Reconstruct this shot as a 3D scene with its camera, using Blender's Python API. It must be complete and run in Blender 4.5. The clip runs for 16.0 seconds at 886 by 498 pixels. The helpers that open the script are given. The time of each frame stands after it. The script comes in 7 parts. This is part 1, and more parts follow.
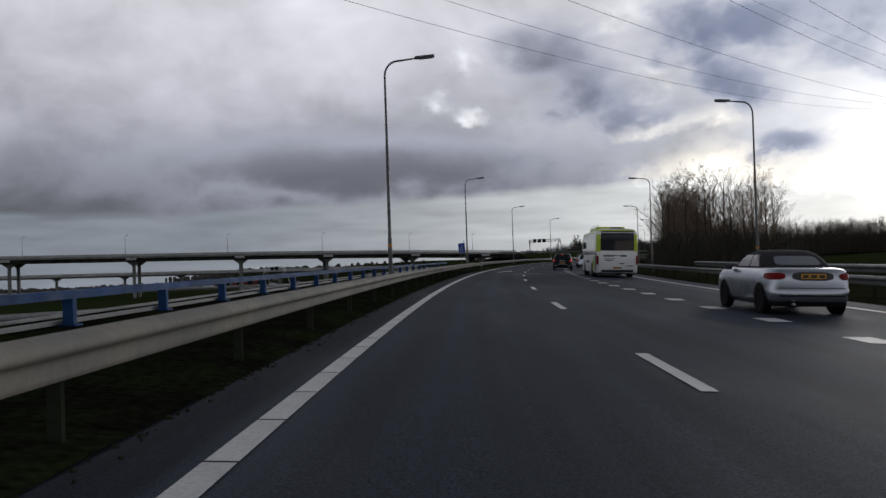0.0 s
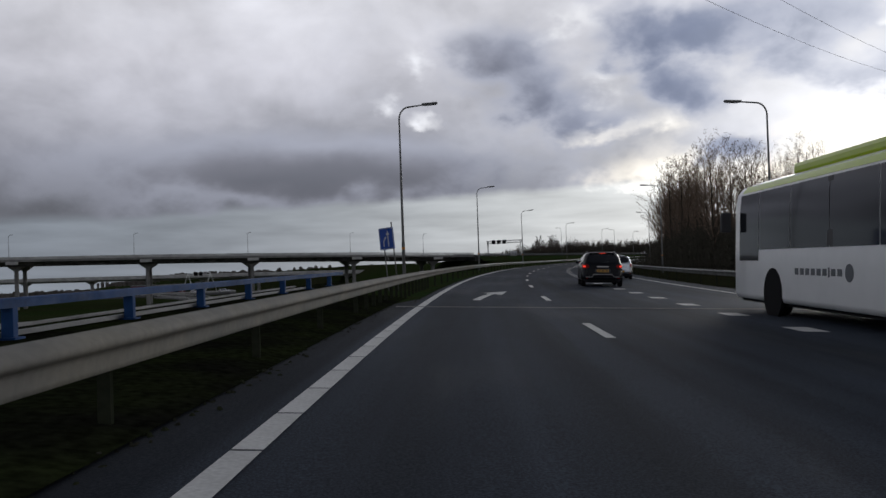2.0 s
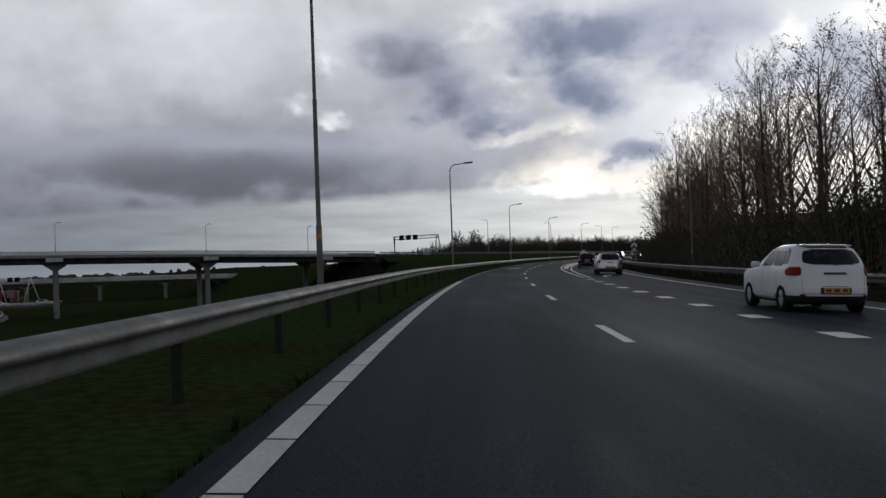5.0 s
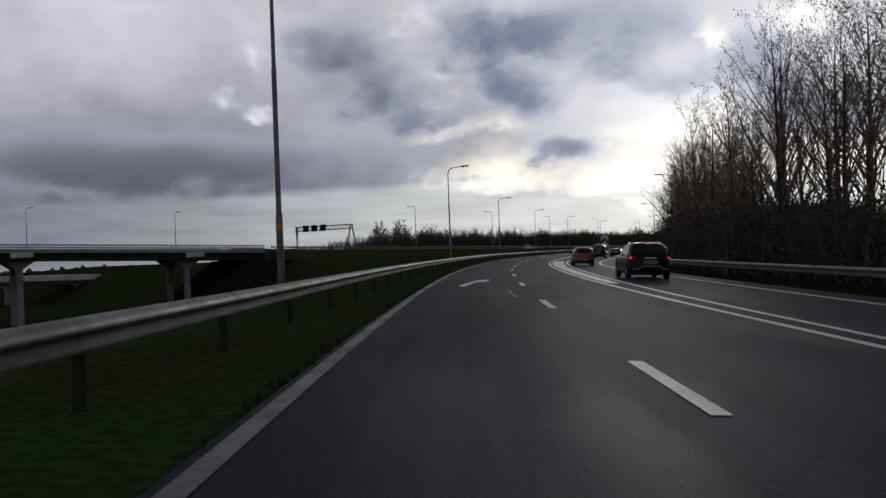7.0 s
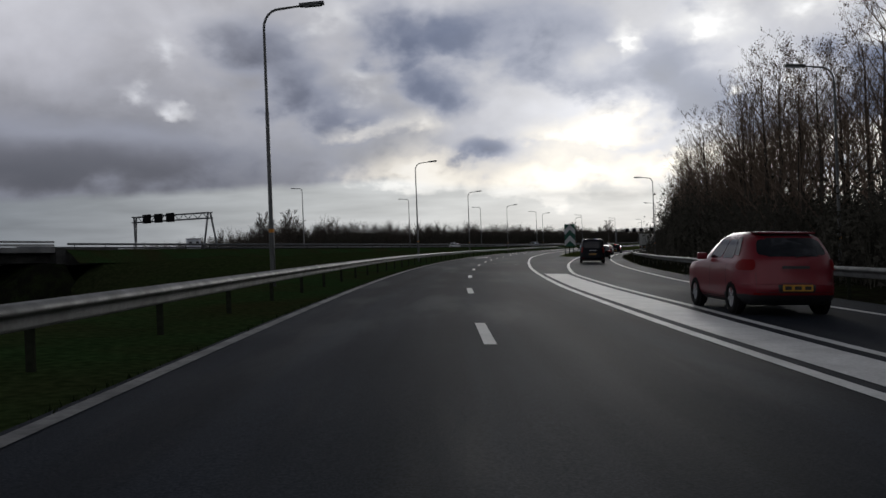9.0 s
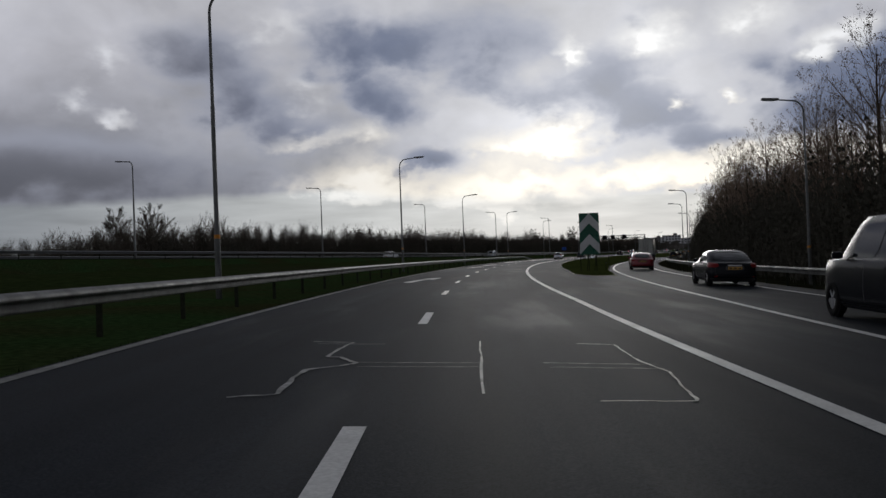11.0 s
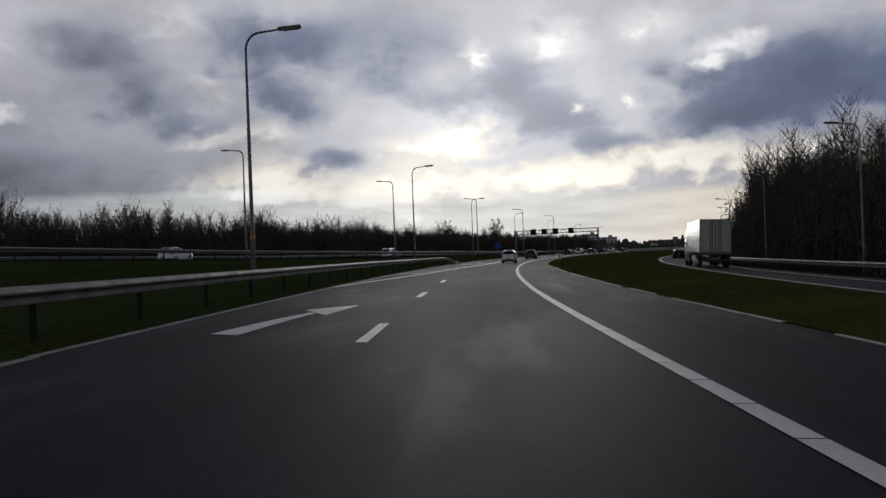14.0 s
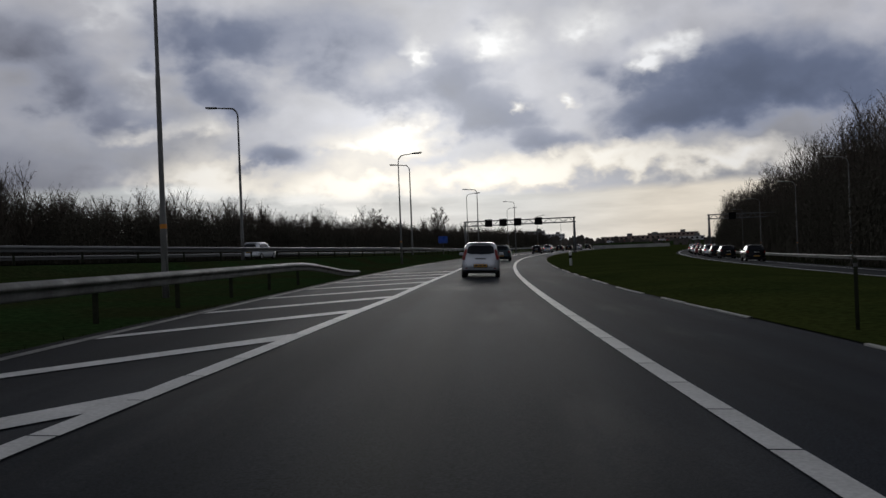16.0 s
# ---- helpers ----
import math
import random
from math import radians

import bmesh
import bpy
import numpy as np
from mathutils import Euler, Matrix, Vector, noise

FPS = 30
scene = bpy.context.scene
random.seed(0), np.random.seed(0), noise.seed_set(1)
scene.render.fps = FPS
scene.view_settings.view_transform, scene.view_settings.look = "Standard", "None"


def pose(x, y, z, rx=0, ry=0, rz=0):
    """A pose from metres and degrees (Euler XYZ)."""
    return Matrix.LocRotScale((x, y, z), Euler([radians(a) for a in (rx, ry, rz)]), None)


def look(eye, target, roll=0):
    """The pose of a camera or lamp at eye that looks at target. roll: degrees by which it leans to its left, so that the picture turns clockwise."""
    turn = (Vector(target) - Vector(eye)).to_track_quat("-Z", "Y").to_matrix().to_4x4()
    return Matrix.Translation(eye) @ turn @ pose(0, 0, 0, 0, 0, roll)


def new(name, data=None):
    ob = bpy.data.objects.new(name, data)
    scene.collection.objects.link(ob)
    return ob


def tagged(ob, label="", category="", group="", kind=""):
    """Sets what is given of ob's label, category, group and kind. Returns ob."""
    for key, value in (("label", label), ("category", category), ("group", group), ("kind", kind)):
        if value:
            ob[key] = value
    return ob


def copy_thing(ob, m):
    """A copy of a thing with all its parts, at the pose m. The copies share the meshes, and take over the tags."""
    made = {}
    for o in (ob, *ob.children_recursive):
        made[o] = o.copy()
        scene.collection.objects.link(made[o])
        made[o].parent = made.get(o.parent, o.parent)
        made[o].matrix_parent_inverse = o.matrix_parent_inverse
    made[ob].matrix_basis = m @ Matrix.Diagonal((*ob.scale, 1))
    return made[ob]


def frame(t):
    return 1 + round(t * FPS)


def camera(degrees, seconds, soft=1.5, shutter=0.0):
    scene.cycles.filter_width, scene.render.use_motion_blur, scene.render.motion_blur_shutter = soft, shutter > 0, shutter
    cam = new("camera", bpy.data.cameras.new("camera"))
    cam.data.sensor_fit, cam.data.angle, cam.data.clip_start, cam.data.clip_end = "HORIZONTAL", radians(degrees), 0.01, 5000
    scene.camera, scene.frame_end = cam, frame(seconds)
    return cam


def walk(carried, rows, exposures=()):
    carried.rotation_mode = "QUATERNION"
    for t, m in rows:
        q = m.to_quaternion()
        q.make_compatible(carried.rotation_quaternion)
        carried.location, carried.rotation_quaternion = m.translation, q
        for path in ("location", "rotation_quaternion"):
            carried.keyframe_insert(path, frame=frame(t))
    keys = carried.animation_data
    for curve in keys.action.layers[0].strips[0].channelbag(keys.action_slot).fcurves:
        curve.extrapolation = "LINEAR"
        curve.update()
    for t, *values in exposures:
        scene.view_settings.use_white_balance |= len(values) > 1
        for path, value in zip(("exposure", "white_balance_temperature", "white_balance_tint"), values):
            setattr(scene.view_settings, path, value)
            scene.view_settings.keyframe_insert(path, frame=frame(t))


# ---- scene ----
cam = camera(55.4, 16.0)
# seconds, x, y, z, pitch, roll, yaw
ROWS = [
    (0.0, 0.00, 0.00, 1.170, 0.74, 1.85, 0.00),
    (0.5, 0.29, 10.49, 1.171, 0.99, 1.87, -0.79),
    (1.0, 0.73, 21.22, 1.172, 0.93, 1.89, -1.61),
    (1.5, 1.34, 32.17, 1.172, 0.67, 1.91, -2.38),
    (2.0, 2.11, 43.35, 1.173, 0.88, 1.93, -3.23),
    (2.5, 3.07, 54.75, 1.174, 1.00, 1.95, -4.01),
    (3.0, 4.21, 66.38, 1.174, 0.59, 1.97, -4.84),
    (3.5, 5.58, 78.22, 1.175, 0.95, 1.99, -5.99),
    (4.0, 7.21, 90.27, 1.176, 0.87, 2.01, -7.09),
    (4.5, 9.10, 102.54, 1.177, 0.79, 2.03, -8.19),
    (5.0, 11.28, 115.02, 1.179, 0.71, 2.05, -9.29),
    (5.5, 13.74, 127.70, 1.180, 0.63, 2.07, -10.39),
    (6.0, 16.51, 140.58, 1.181, 0.55, 2.09, -11.49),
    (6.5, 19.57, 153.55, 1.175, 0.44, 2.09, -12.72),
    (7.0, 22.93, 166.49, 1.169, 0.28, 2.10, -14.09),
    (7.5, 26.62, 179.37, 1.161, 0.25, 2.11, -15.61),
    (8.0, 30.67, 192.18, 1.152, -0.01, 2.12, -17.23),
    (8.5, 35.05, 204.91, 1.144, -0.11, 2.13, -18.60),
    (9.0, 39.71, 217.61, 1.126, 0.03, 2.14, -19.51),
    (9.5, 44.62, 230.31, 1.108, 0.18, 2.14, -20.42),
    (10.0, 49.77, 243.02, 1.091, 0.33, 2.15, -21.33),
    (10.5, 55.14, 255.73, 1.074, 0.47, 2.16, -22.23),
    (11.0, 60.77, 268.43, 1.057, 0.62, 2.17, -23.14),
    (11.5, 66.66, 281.10, 1.053, 0.57, 2.17, -24.46),
    (12.0, 72.83, 293.71, 1.049, 0.59, 2.17, -25.45),
    (12.5, 79.25, 306.29, 1.045, 0.53, 2.18, -26.29),
    (13.0, 85.89, 318.82, 1.043, 0.42, 2.18, -27.19),
    (13.5, 92.78, 331.30, 1.041, 0.37, 2.19, -28.26),
    (14.0, 99.96, 343.71, 1.038, 0.42, 2.19, -29.53),
    (14.5, 107.40, 356.01, 1.038, 0.12, 2.19, -30.60),
    (15.0, 115.08, 368.20, 1.038, 0.21, 2.20, -31.48),
    (15.5, 122.98, 380.28, 1.038, 0.25, 2.20, -32.56),
    (16.0, 131.11, 392.24, 1.038, 0.13, 2.20, -33.54),
]
walk(cam, [(t, pose(x, y, z, 90 + p, r, w)) for t, x, y, z, p, r, w in ROWS],
     exposures=((0.0, 0.45), (4.0, 0.42), (8.0, 0.12), (12.0, -0.02), (16.0, -0.05)))


# ---------------------------------------------------------------- sky and light
SUN_TURN, SUN_HEIGHT = radians(33), radians(8)

# cloud bodies and rents ahead: bearing, height and half widths in degrees, weight
DARK_HEAPS = [(7.0, 13.2, 5.2, 3.2, 0.70), (10.0, 10.6, 4.4, 2.5, 0.62), (14.0, 8.6, 4.2, 1.8, 0.40), (18.0, 6.0, 3.6, 1.3, 0.12),
              (18.0, 13.6, 6.2, 3.6, 0.84), (25.8, 13.8, 6.6, 3.5, 0.92), (20.0, 10.6, 4.6, 1.7, 0.50), (22.9, 6.7, 2.7, 1.4, 1.0),
              (34.3, 11.0, 5.8, 3.2, 1.0), (37.8, 8.6, 5.0, 2.1, 0.98), (41.0, 6.9, 3.2, 1.2, 0.85), (54.0, 10.3, 8.0, 3.8, 1.2),
              (49.0, 8.3, 5.5, 1.8, 0.95), (62.0, 8.6, 7.0, 4.0, 0.9), (45.0, 11.2, 3.6, 1.8, 0.45), (-9.0, 6.0, 18.0, 3.6, 0.85),
              (-1.0, 6.0, 18.0, 3.2, 0.46), (29.0, 10.4, 3.0, 1.5, 0.50)]
RENTS = [(2.0, 13.2, 1.6, 1.6, 0.72), (1.5, 9.7, 1.9, 1.0, 0.75), (-1.0, 10.8, 1.4, 1.1, 0.55), (12.0, 15.4, 3.2, 1.7, 0.50), (13.6, 11.6, 2.4, 1.7, 0.45),
         (13.5, 8.3, 2.4, 1.1, 0.45), (17.0, 8.2, 3.6, 1.6, 0.68), (17.5, 5.4, 6.0, 2.0, 1.0), (28.5, 7.0, 5.2, 1.7, 1.0), (31.8, 7.9, 2.6, 1.8, 1.1),
         (28.0, 4.4, 9.0, 2.0, 1.25), (37.0, 5.2, 6.0, 1.3, 0.9), (44.0, 5.9, 7.0, 1.6, 0.95), (31.7, 12.9, 1.5, 1.8, 1.0), (37.6, 13.8, 3.4, 2.1, 0.9),
         (49.3, 12.3, 2.6, 1.4, 1.2), (42.9, 9.5, 1.2, 0.7, 0.95), (39.3, 9.3, 1.4, 0.6, 0.85), (52.0, 5.2, 8.0, 1.7, 1.0), (44.0, 14.6, 4.0, 2.2, 0.7)]


def nodes_of(tree):
    return tree.nodes, tree.links


def build_world():
    world = bpy.data.worlds.new("cloudy_sky")
    scene.world = world
    world.use_nodes = True
    n, l = nodes_of(world.node_tree)
    n.clear()

    def math_node(op, a, b=None, clamp=False):
        nd = n.new("ShaderNodeMath")
        nd.operation, nd.use_clamp = op, clamp
        for i, v in enumerate((a, b)):
            if v is None:
                continue
            if isinstance(v, (int, float)):
                nd.inputs[i].default_value = v
            else:
                l.new(v, nd.inputs[i])
        return nd.outputs[0]

    def noise_tex(vec, scale, detail, rough, distort=0.0):
        nd = n.new("ShaderNodeTexNoise")
        nd.inputs["Scale"].default_value, nd.inputs["Detail"].default_value = scale, detail
        nd.inputs["Roughness"].default_value, nd.inputs["Distortion"].default_value = rough, distort
        l.new(vec, nd.inputs["Vector"])
        return nd.outputs["Fac"]

    def ramp(fac, stops):
        nd = n.new("ShaderNodeValToRGB")
        e = nd.color_ramp.elements
        while len(e) < len(stops):
            e.new(0.5)
        for el, (p, c) in zip(e, stops):
            el.position, el.color = p, (*c, 1)
        l.new(fac, nd.inputs[0])
        return nd.outputs[0]

    def mix(fac, a, b, kind="MIX"):
        nd = n.new("ShaderNodeMix")
        nd.data_type, nd.blend_type = "RGBA", kind
        for sock, v in ((nd.inputs[0], fac), (nd.inputs[6], a), (nd.inputs[7], b)):
            if isinstance(v, (int, float)):
                sock.default_value = v
            elif isinstance(v, tuple):
                sock.default_value = (*v, 1)
            else:
                l.new(v, sock)
        return nd.outputs[2]

    coord = n.new("ShaderNodeTexCoord").outputs["Generated"]
    sep = n.new("ShaderNodeSeparateXYZ")
    l.new(coord, sep.inputs[0])
    # bearing and height in degrees
    bearing = math_node("MULTIPLY", math_node("ARCTAN2", sep.outputs[0], sep.outputs[1]), 57.2958)
    height = math_node("MULTIPLY", math_node("ARCSINE", sep.outputs[2]), 57.2958)

    def join(x, y, z=0.0):
        nd = n.new("ShaderNodeCombineXYZ")
        for k, v in enumerate((x, y, z)):
            if isinstance(v, (int, float)):
                nd.inputs[k].default_value = v
            else:
                l.new(v, nd.inputs[k])
        return nd.outputs[0]

    def remap(v, lo, hi, a=0.0, b=1.0, smooth=True):
        nd = n.new("ShaderNodeMapRange")
        nd.interpolation_type = "SMOOTHSTEP" if smooth else "LINEAR"
        l.new(v, nd.inputs[0])
        for k, x in enumerate((lo, hi, a, b)):
            nd.inputs[k + 1].default_value = x
        return nd.outputs[0]

    lie = n.new("ShaderNodeVectorMath")
    lie.operation = "MULTIPLY"
    l.new(coord, lie.inputs[0])
    lie.inputs[1].default_value = (1.0, 1.0, 1.5)
    ragged = noise_tex(lie.outputs[0], 13.0, 5.0, 0.50, 0.15)
    fluff = noise_tex(lie.outputs[0], 34.0, 3.0, 0.5, 0.1)
    broad = noise_tex(lie.outputs[0], 5.5, 5.0, 0.52, 0.3)
    sway = math_node("MULTIPLY", math_node("SUBTRACT", broad, 0.5), 7.0)
    waver = math_node("MULTIPLY", math_node("SUBTRACT", ragged, 0.5), 3.2)
    here = join(math_node("ADD", bearing, math_node("ADD", sway, waver)), math_node("ADD", height, waver))

    def heaps(spots, here):
        """The sum of soft cloud bodies: bearing, height, their half widths, weight."""
        total = None
        for a, e, ra, re, w in spots:
            m = n.new("ShaderNodeMapping")
            m.vector_type = "TEXTURE"
            m.inputs["Location"].default_value = (a, e, 0)
            m.inputs["Scale"].default_value = (ra, re, 1)
            l.new(here, m.inputs["Vector"])
            g = n.new("ShaderNodeTexGradient")
            g.gradient_type = "SPHERICAL"
            l.new(m.outputs[0], g.inputs[0])
            v = math_node("MULTIPLY", g.outputs["Fac"], w)
            total = v if total is None else math_node("ADD", total, v)
        return total

    nick = math_node("MULTIPLY", math_node("SUBTRACT", fluff, 0.5), 2.4)
    torn = join(math_node("ADD", bearing, math_node("ADD", sway, math_node("MULTIPLY", nick, 1.6))), math_node("ADD", height, math_node("ADD", waver, nick)))
    # nearness to the hidden sun
    sx, sy, sz = math.sin(SUN_TURN) * math.cos(SUN_HEIGHT), math.cos(SUN_TURN) * math.cos(SUN_HEIGHT), math.sin(SUN_HEIGHT)
    dot = n.new("ShaderNodeVectorMath")
    dot.operation = "DOT_PRODUCT"
    l.new(coord, dot.inputs[0])
    dot.inputs[1].default_value = (sx, sy, sz)
    toward = math_node("MAXIMUM", dot.outputs["Value"], 0.0)
    glow = math_node("POWER", toward, 70.0)
    wide = math_node("POWER", toward, 11.0)
    # the cover away from the sun: a heavy shelf low down, paler and lavender higher up, dull overhead
    tall = math_node("ADD", height, math_node("ADD", math_node("MULTIPLY", math_node("SUBTRACT", broad, 0.5), 3.6), math_node("MULTIPLY", math_node("SUBTRACT", ragged, 0.5), 1.6)))
    cover = ramp(remap(tall, 0.0, 60.0, 0.0, 1.0, False),
                 [(0.055, (0.128, 0.134, 0.156)), (0.085, (0.152, 0.158, 0.186)), (0.12, (0.205, 0.212, 0.252)), (0.165, (0.315, 0.320, 0.364)), (0.22, (0.435, 0.437, 0.484)), (0.30, (0.53, 0.533, 0.575)), (0.46, (0.27, 0.285, 0.32)), (1.0, (0.05, 0.053, 0.06))])
    cover = mix(wide, cover, mix(remap(height, 12.0, 40.0), (0.52, 0.53, 0.575), (0.13, 0.135, 0.15)))
    tone = math_node("ADD", math_node("MULTIPLY", math_node("SUBTRACT", broad, 0.5), 1.0), math_node("MULTIPLY", math_node("SUBTRACT", ragged, 0.5), 0.50))
    cover = mix(1.0, cover, join(*[math_node("ADD", tone, 1.0)] * 3), "MULTIPLY")
    behind = remap(dot.outputs["Value"], -0.5, 0.55, 0.88, 1.0)
    cover = mix(1.0, cover, join(behind, behind, behind), "MULTIPLY")
    edge = math_node("ADD", math_node("MULTIPLY", math_node("SUBTRACT", ragged, 0.5), 1.35), math_node("MULTIPLY", math_node("SUBTRACT", fluff, 0.5), 0.40))
    edge = math_node("MULTIPLY", edge, remap(bearing, -8.0, 16.0, 0.25, 1.0))
    dark = math_node("ADD", heaps(DARK_HEAPS, here), edge)
    shade = mix(remap(bearing, 1.0, 22.0), (0.165, 0.170, 0.204), (0.143, 0.172, 0.258))
    shade = mix(remap(math_node("ADD", dark, tone), 0.2, 0.85), mix(0.6, shade, (0.37, 0.392, 0.472)), shade)
    shade = mix(remap(dark, 0.55, 1.25, 0.0, 0.9), shade, mix(remap(bearing, 1.0, 22.0), (0.125, 0.132, 0.16), (0.098, 0.120, 0.182)))
    clouds = mix(remap(dark, -0.06, 0.52), cover, shade)
    heavy = math_node("MAXIMUM", remap(height, 4.0, 8.5, 0.70, 1.0), remap(bearing, 0.0, 14.0))
    clouds = mix(1.0, clouds, join(heavy, heavy, heavy), "MULTIPLY")
    # rents in the cover, most of them round the sun
    light = math_node("ADD", heaps(RENTS, torn), math_node("MULTIPLY", edge, 0.85))
    light = math_node("SUBTRACT", light, math_node("MULTIPLY", remap(dark, 0.25, 0.7), 0.22))
    white = mix(wide, (0.62, 0.64, 0.71), mix(remap(height, 5.0, 10.0), (1.0, 0.945, 0.825), (0.98, 0.985, 0.985)))
    cream = mix(remap(height, 6.0, 12.0), (0.84, 0.765, 0.635), (0.70, 0.70, 0.70))
    white = mix(math_node("MULTIPLY", remap(light, 0.95, 0.45), wide), white, cream)
    clouds = mix(remap(light, 0.0, 0.92), clouds, white)
    clouds = mix(math_node("MULTIPLY", glow, 0.30), clouds, (1.0, 0.98, 0.93), "ADD")
    # the paler strip between the cloud base and the horizon
    sky = n.new("ShaderNodeTexSky")
    sky.sky_type, sky.sun_disc = "NISHITA", False
    sky.sun_elevation, sky.sun_rotation = SUN_HEIGHT, SUN_TURN
    strip = mix(math_node("POWER", toward, 8.0), (0.150, 0.170, 0.200), (0.70, 0.72, 0.72))
    strip = mix(remap(light, 0.25, 0.75, 0.0, 0.8), strip, (0.88, 0.88, 0.86))
    strip = mix(remap(bearing, 37.0, 50.0, 0.0, 0.60), strip, (0.80, 0.70, 0.56))
    strip = mix(0.001, strip, sky.outputs[0])
    # faint long streaks in the strip
    flat = n.new("ShaderNodeVectorMath")
    flat.operation = "MULTIPLY"
    l.new(coord, flat.inputs[0])
    flat.inputs[1].default_value = (1.0, 1.0, 7.0)
    veil = math_node("ADD", math_node("MULTIPLY", math_node("SUBTRACT", noise_tex(flat.outputs[0], 9.0, 4.0, 0.5, 0.2), 0.5), 0.75), 1.0)
    strip = mix(1.0, strip, join(veil, veil, veil), "MULTIPLY")
    # the cloud base climbs towards the right, up to the bright gap
    base = math_node("ADD", height, math_node("MULTIPLY", math_node("SUBTRACT", ragged, 0.5), 1.1))
    base = math_node("ADD", math_node("SUBTRACT", base, remap(bearing, -16.0, 12.0, 0.0, 1.35, False)), remap(bearing, 15.0, 27.0, 0.0, 1.0))
    colour = mix(remap(base, 3.15, 3.85, 1.0, 0.0), clouds, strip)
    bg = n.new("ShaderNodeBackground")
    l.new(colour, bg.inputs["Color"])
    bg.inputs["Strength"].default_value = 1.0
    out = n.new("ShaderNodeOutputWorld")
    l.new(bg.outputs[0], out.inputs[0])


build_world()
sun = new("sun", bpy.data.lights.new("sun", "SUN"))
sun.data.energy, sun.data.angle, sun.data.color = 0.5, radians(20), (1.0, 0.98, 0.95)
sun.matrix_world = look((0, 0, 50), (-math.sin(SUN_TURN) * 50, -math.cos(SUN_TURN) * 50, 50 - 50 * math.tan(SUN_HEIGHT)))

# ---------------------------------------------------------------- materials


def material(name, colour, rough=0.7, metal=0.0, grain=0.0, grain_scale=30.0, stain=0.0, stain_scale=1.2,
             bump=0.0, bump_scale=60.0, second=None, emit=0.0, coat=0.0, vary=0.0, spec=0.5, gloss_vary=0.12):
    """A surface of one paint or stuff: fine grain, broad stains, relief."""
    m = bpy.data.materials.new(name)
    m.use_nodes = True
    n, l = nodes_of(m.node_tree)
    b = n["Principled BSDF"]
    b.inputs["Roughness"].default_value, b.inputs["Metallic"].default_value = rough, metal
    b.inputs["Coat Weight"].default_value, b.inputs["Specular IOR Level"].default_value = coat, spec
    pos = n.new("ShaderNodeTexCoord").outputs["Object"]

    def noise_at(scale, detail=5.0):
        t = n.new("ShaderNodeTexNoise")
        t.inputs["Scale"].default_value, t.inputs["Detail"].default_value = scale, detail
        l.new(pos, t.inputs["Vector"])
        return t.outputs["Fac"]

    def mix(fac, a, b_, kind="MIX"):
        nd = n.new("ShaderNodeMix")
        nd.data_type, nd.blend_type = "RGBA", kind
        for sock, v in ((nd.inputs[0], fac), (nd.inputs[6], a), (nd.inputs[7], b_)):
            if isinstance(v, float):
                sock.default_value = v
            elif isinstance(v, tuple):
                sock.default_value = (*v, 1)
            else:
                l.new(v, sock)
        return nd.outputs[2]

    def remap(fac, lo, hi, out_lo, out_hi):
        nd = n.new("ShaderNodeMapRange")
        l.new(fac, nd.inputs[0])
        for i, v in enumerate((lo, hi, out_lo, out_hi)):
            nd.inputs[i + 1].default_value = v
        return nd.outputs[0]

    def grey(v):
        nd = n.new("ShaderNodeCombineColor")
        for i in range(3):
            l.new(v, nd.inputs[i])
        return nd.outputs[0]

    col = colour
    if stain:
        f = noise_at(stain_scale, 6.0)
        dark = second or tuple(c * (1 - stain) for c in colour)
        col = mix(remap(f, 0.38, 0.66, 0.0, 1.0), colour, dark)
    if grain:
        col = mix(1.0, col, grey(remap(noise_at(grain_scale, 3.0), 0.3, 0.7, 1 - grain, 1 + grain)), "MULTIPLY")
    if vary:
        info = n.new("ShaderNodeObjectInfo").outputs["Random"]
        col = mix(1.0, col, grey(remap(info, 0.0, 1.0, 1 - vary, 1 + vary)), "MULTIPLY")
    if isinstance(col, tuple):
        b.inputs["Base Color"].default_value = (*col, 1)
    else:
        l.new(col, b.inputs["Base Color"])
    if stain:
        l.new(remap(noise_at(stain_scale * 2.3), 0.3, 0.7, max(0.02, rough - gloss_vary), min(1, rough + gloss_vary)), b.inputs["Roughness"])
    if bump:
        bp = n.new("ShaderNodeBump")
        bp.inputs["Strength"].default_value, bp.inputs["Distance"].default_value = bump, 0.01
        l.new(noise_at(bump_scale, 4.0), bp.inputs["Height"])
        l.new(bp.outputs[0], b.inputs["Normal"])
    if emit:
        b.inputs["Emission Color"].default_value = (*colour, 1)
        b.inputs["Emission Strength"].default_value = emit
    return m


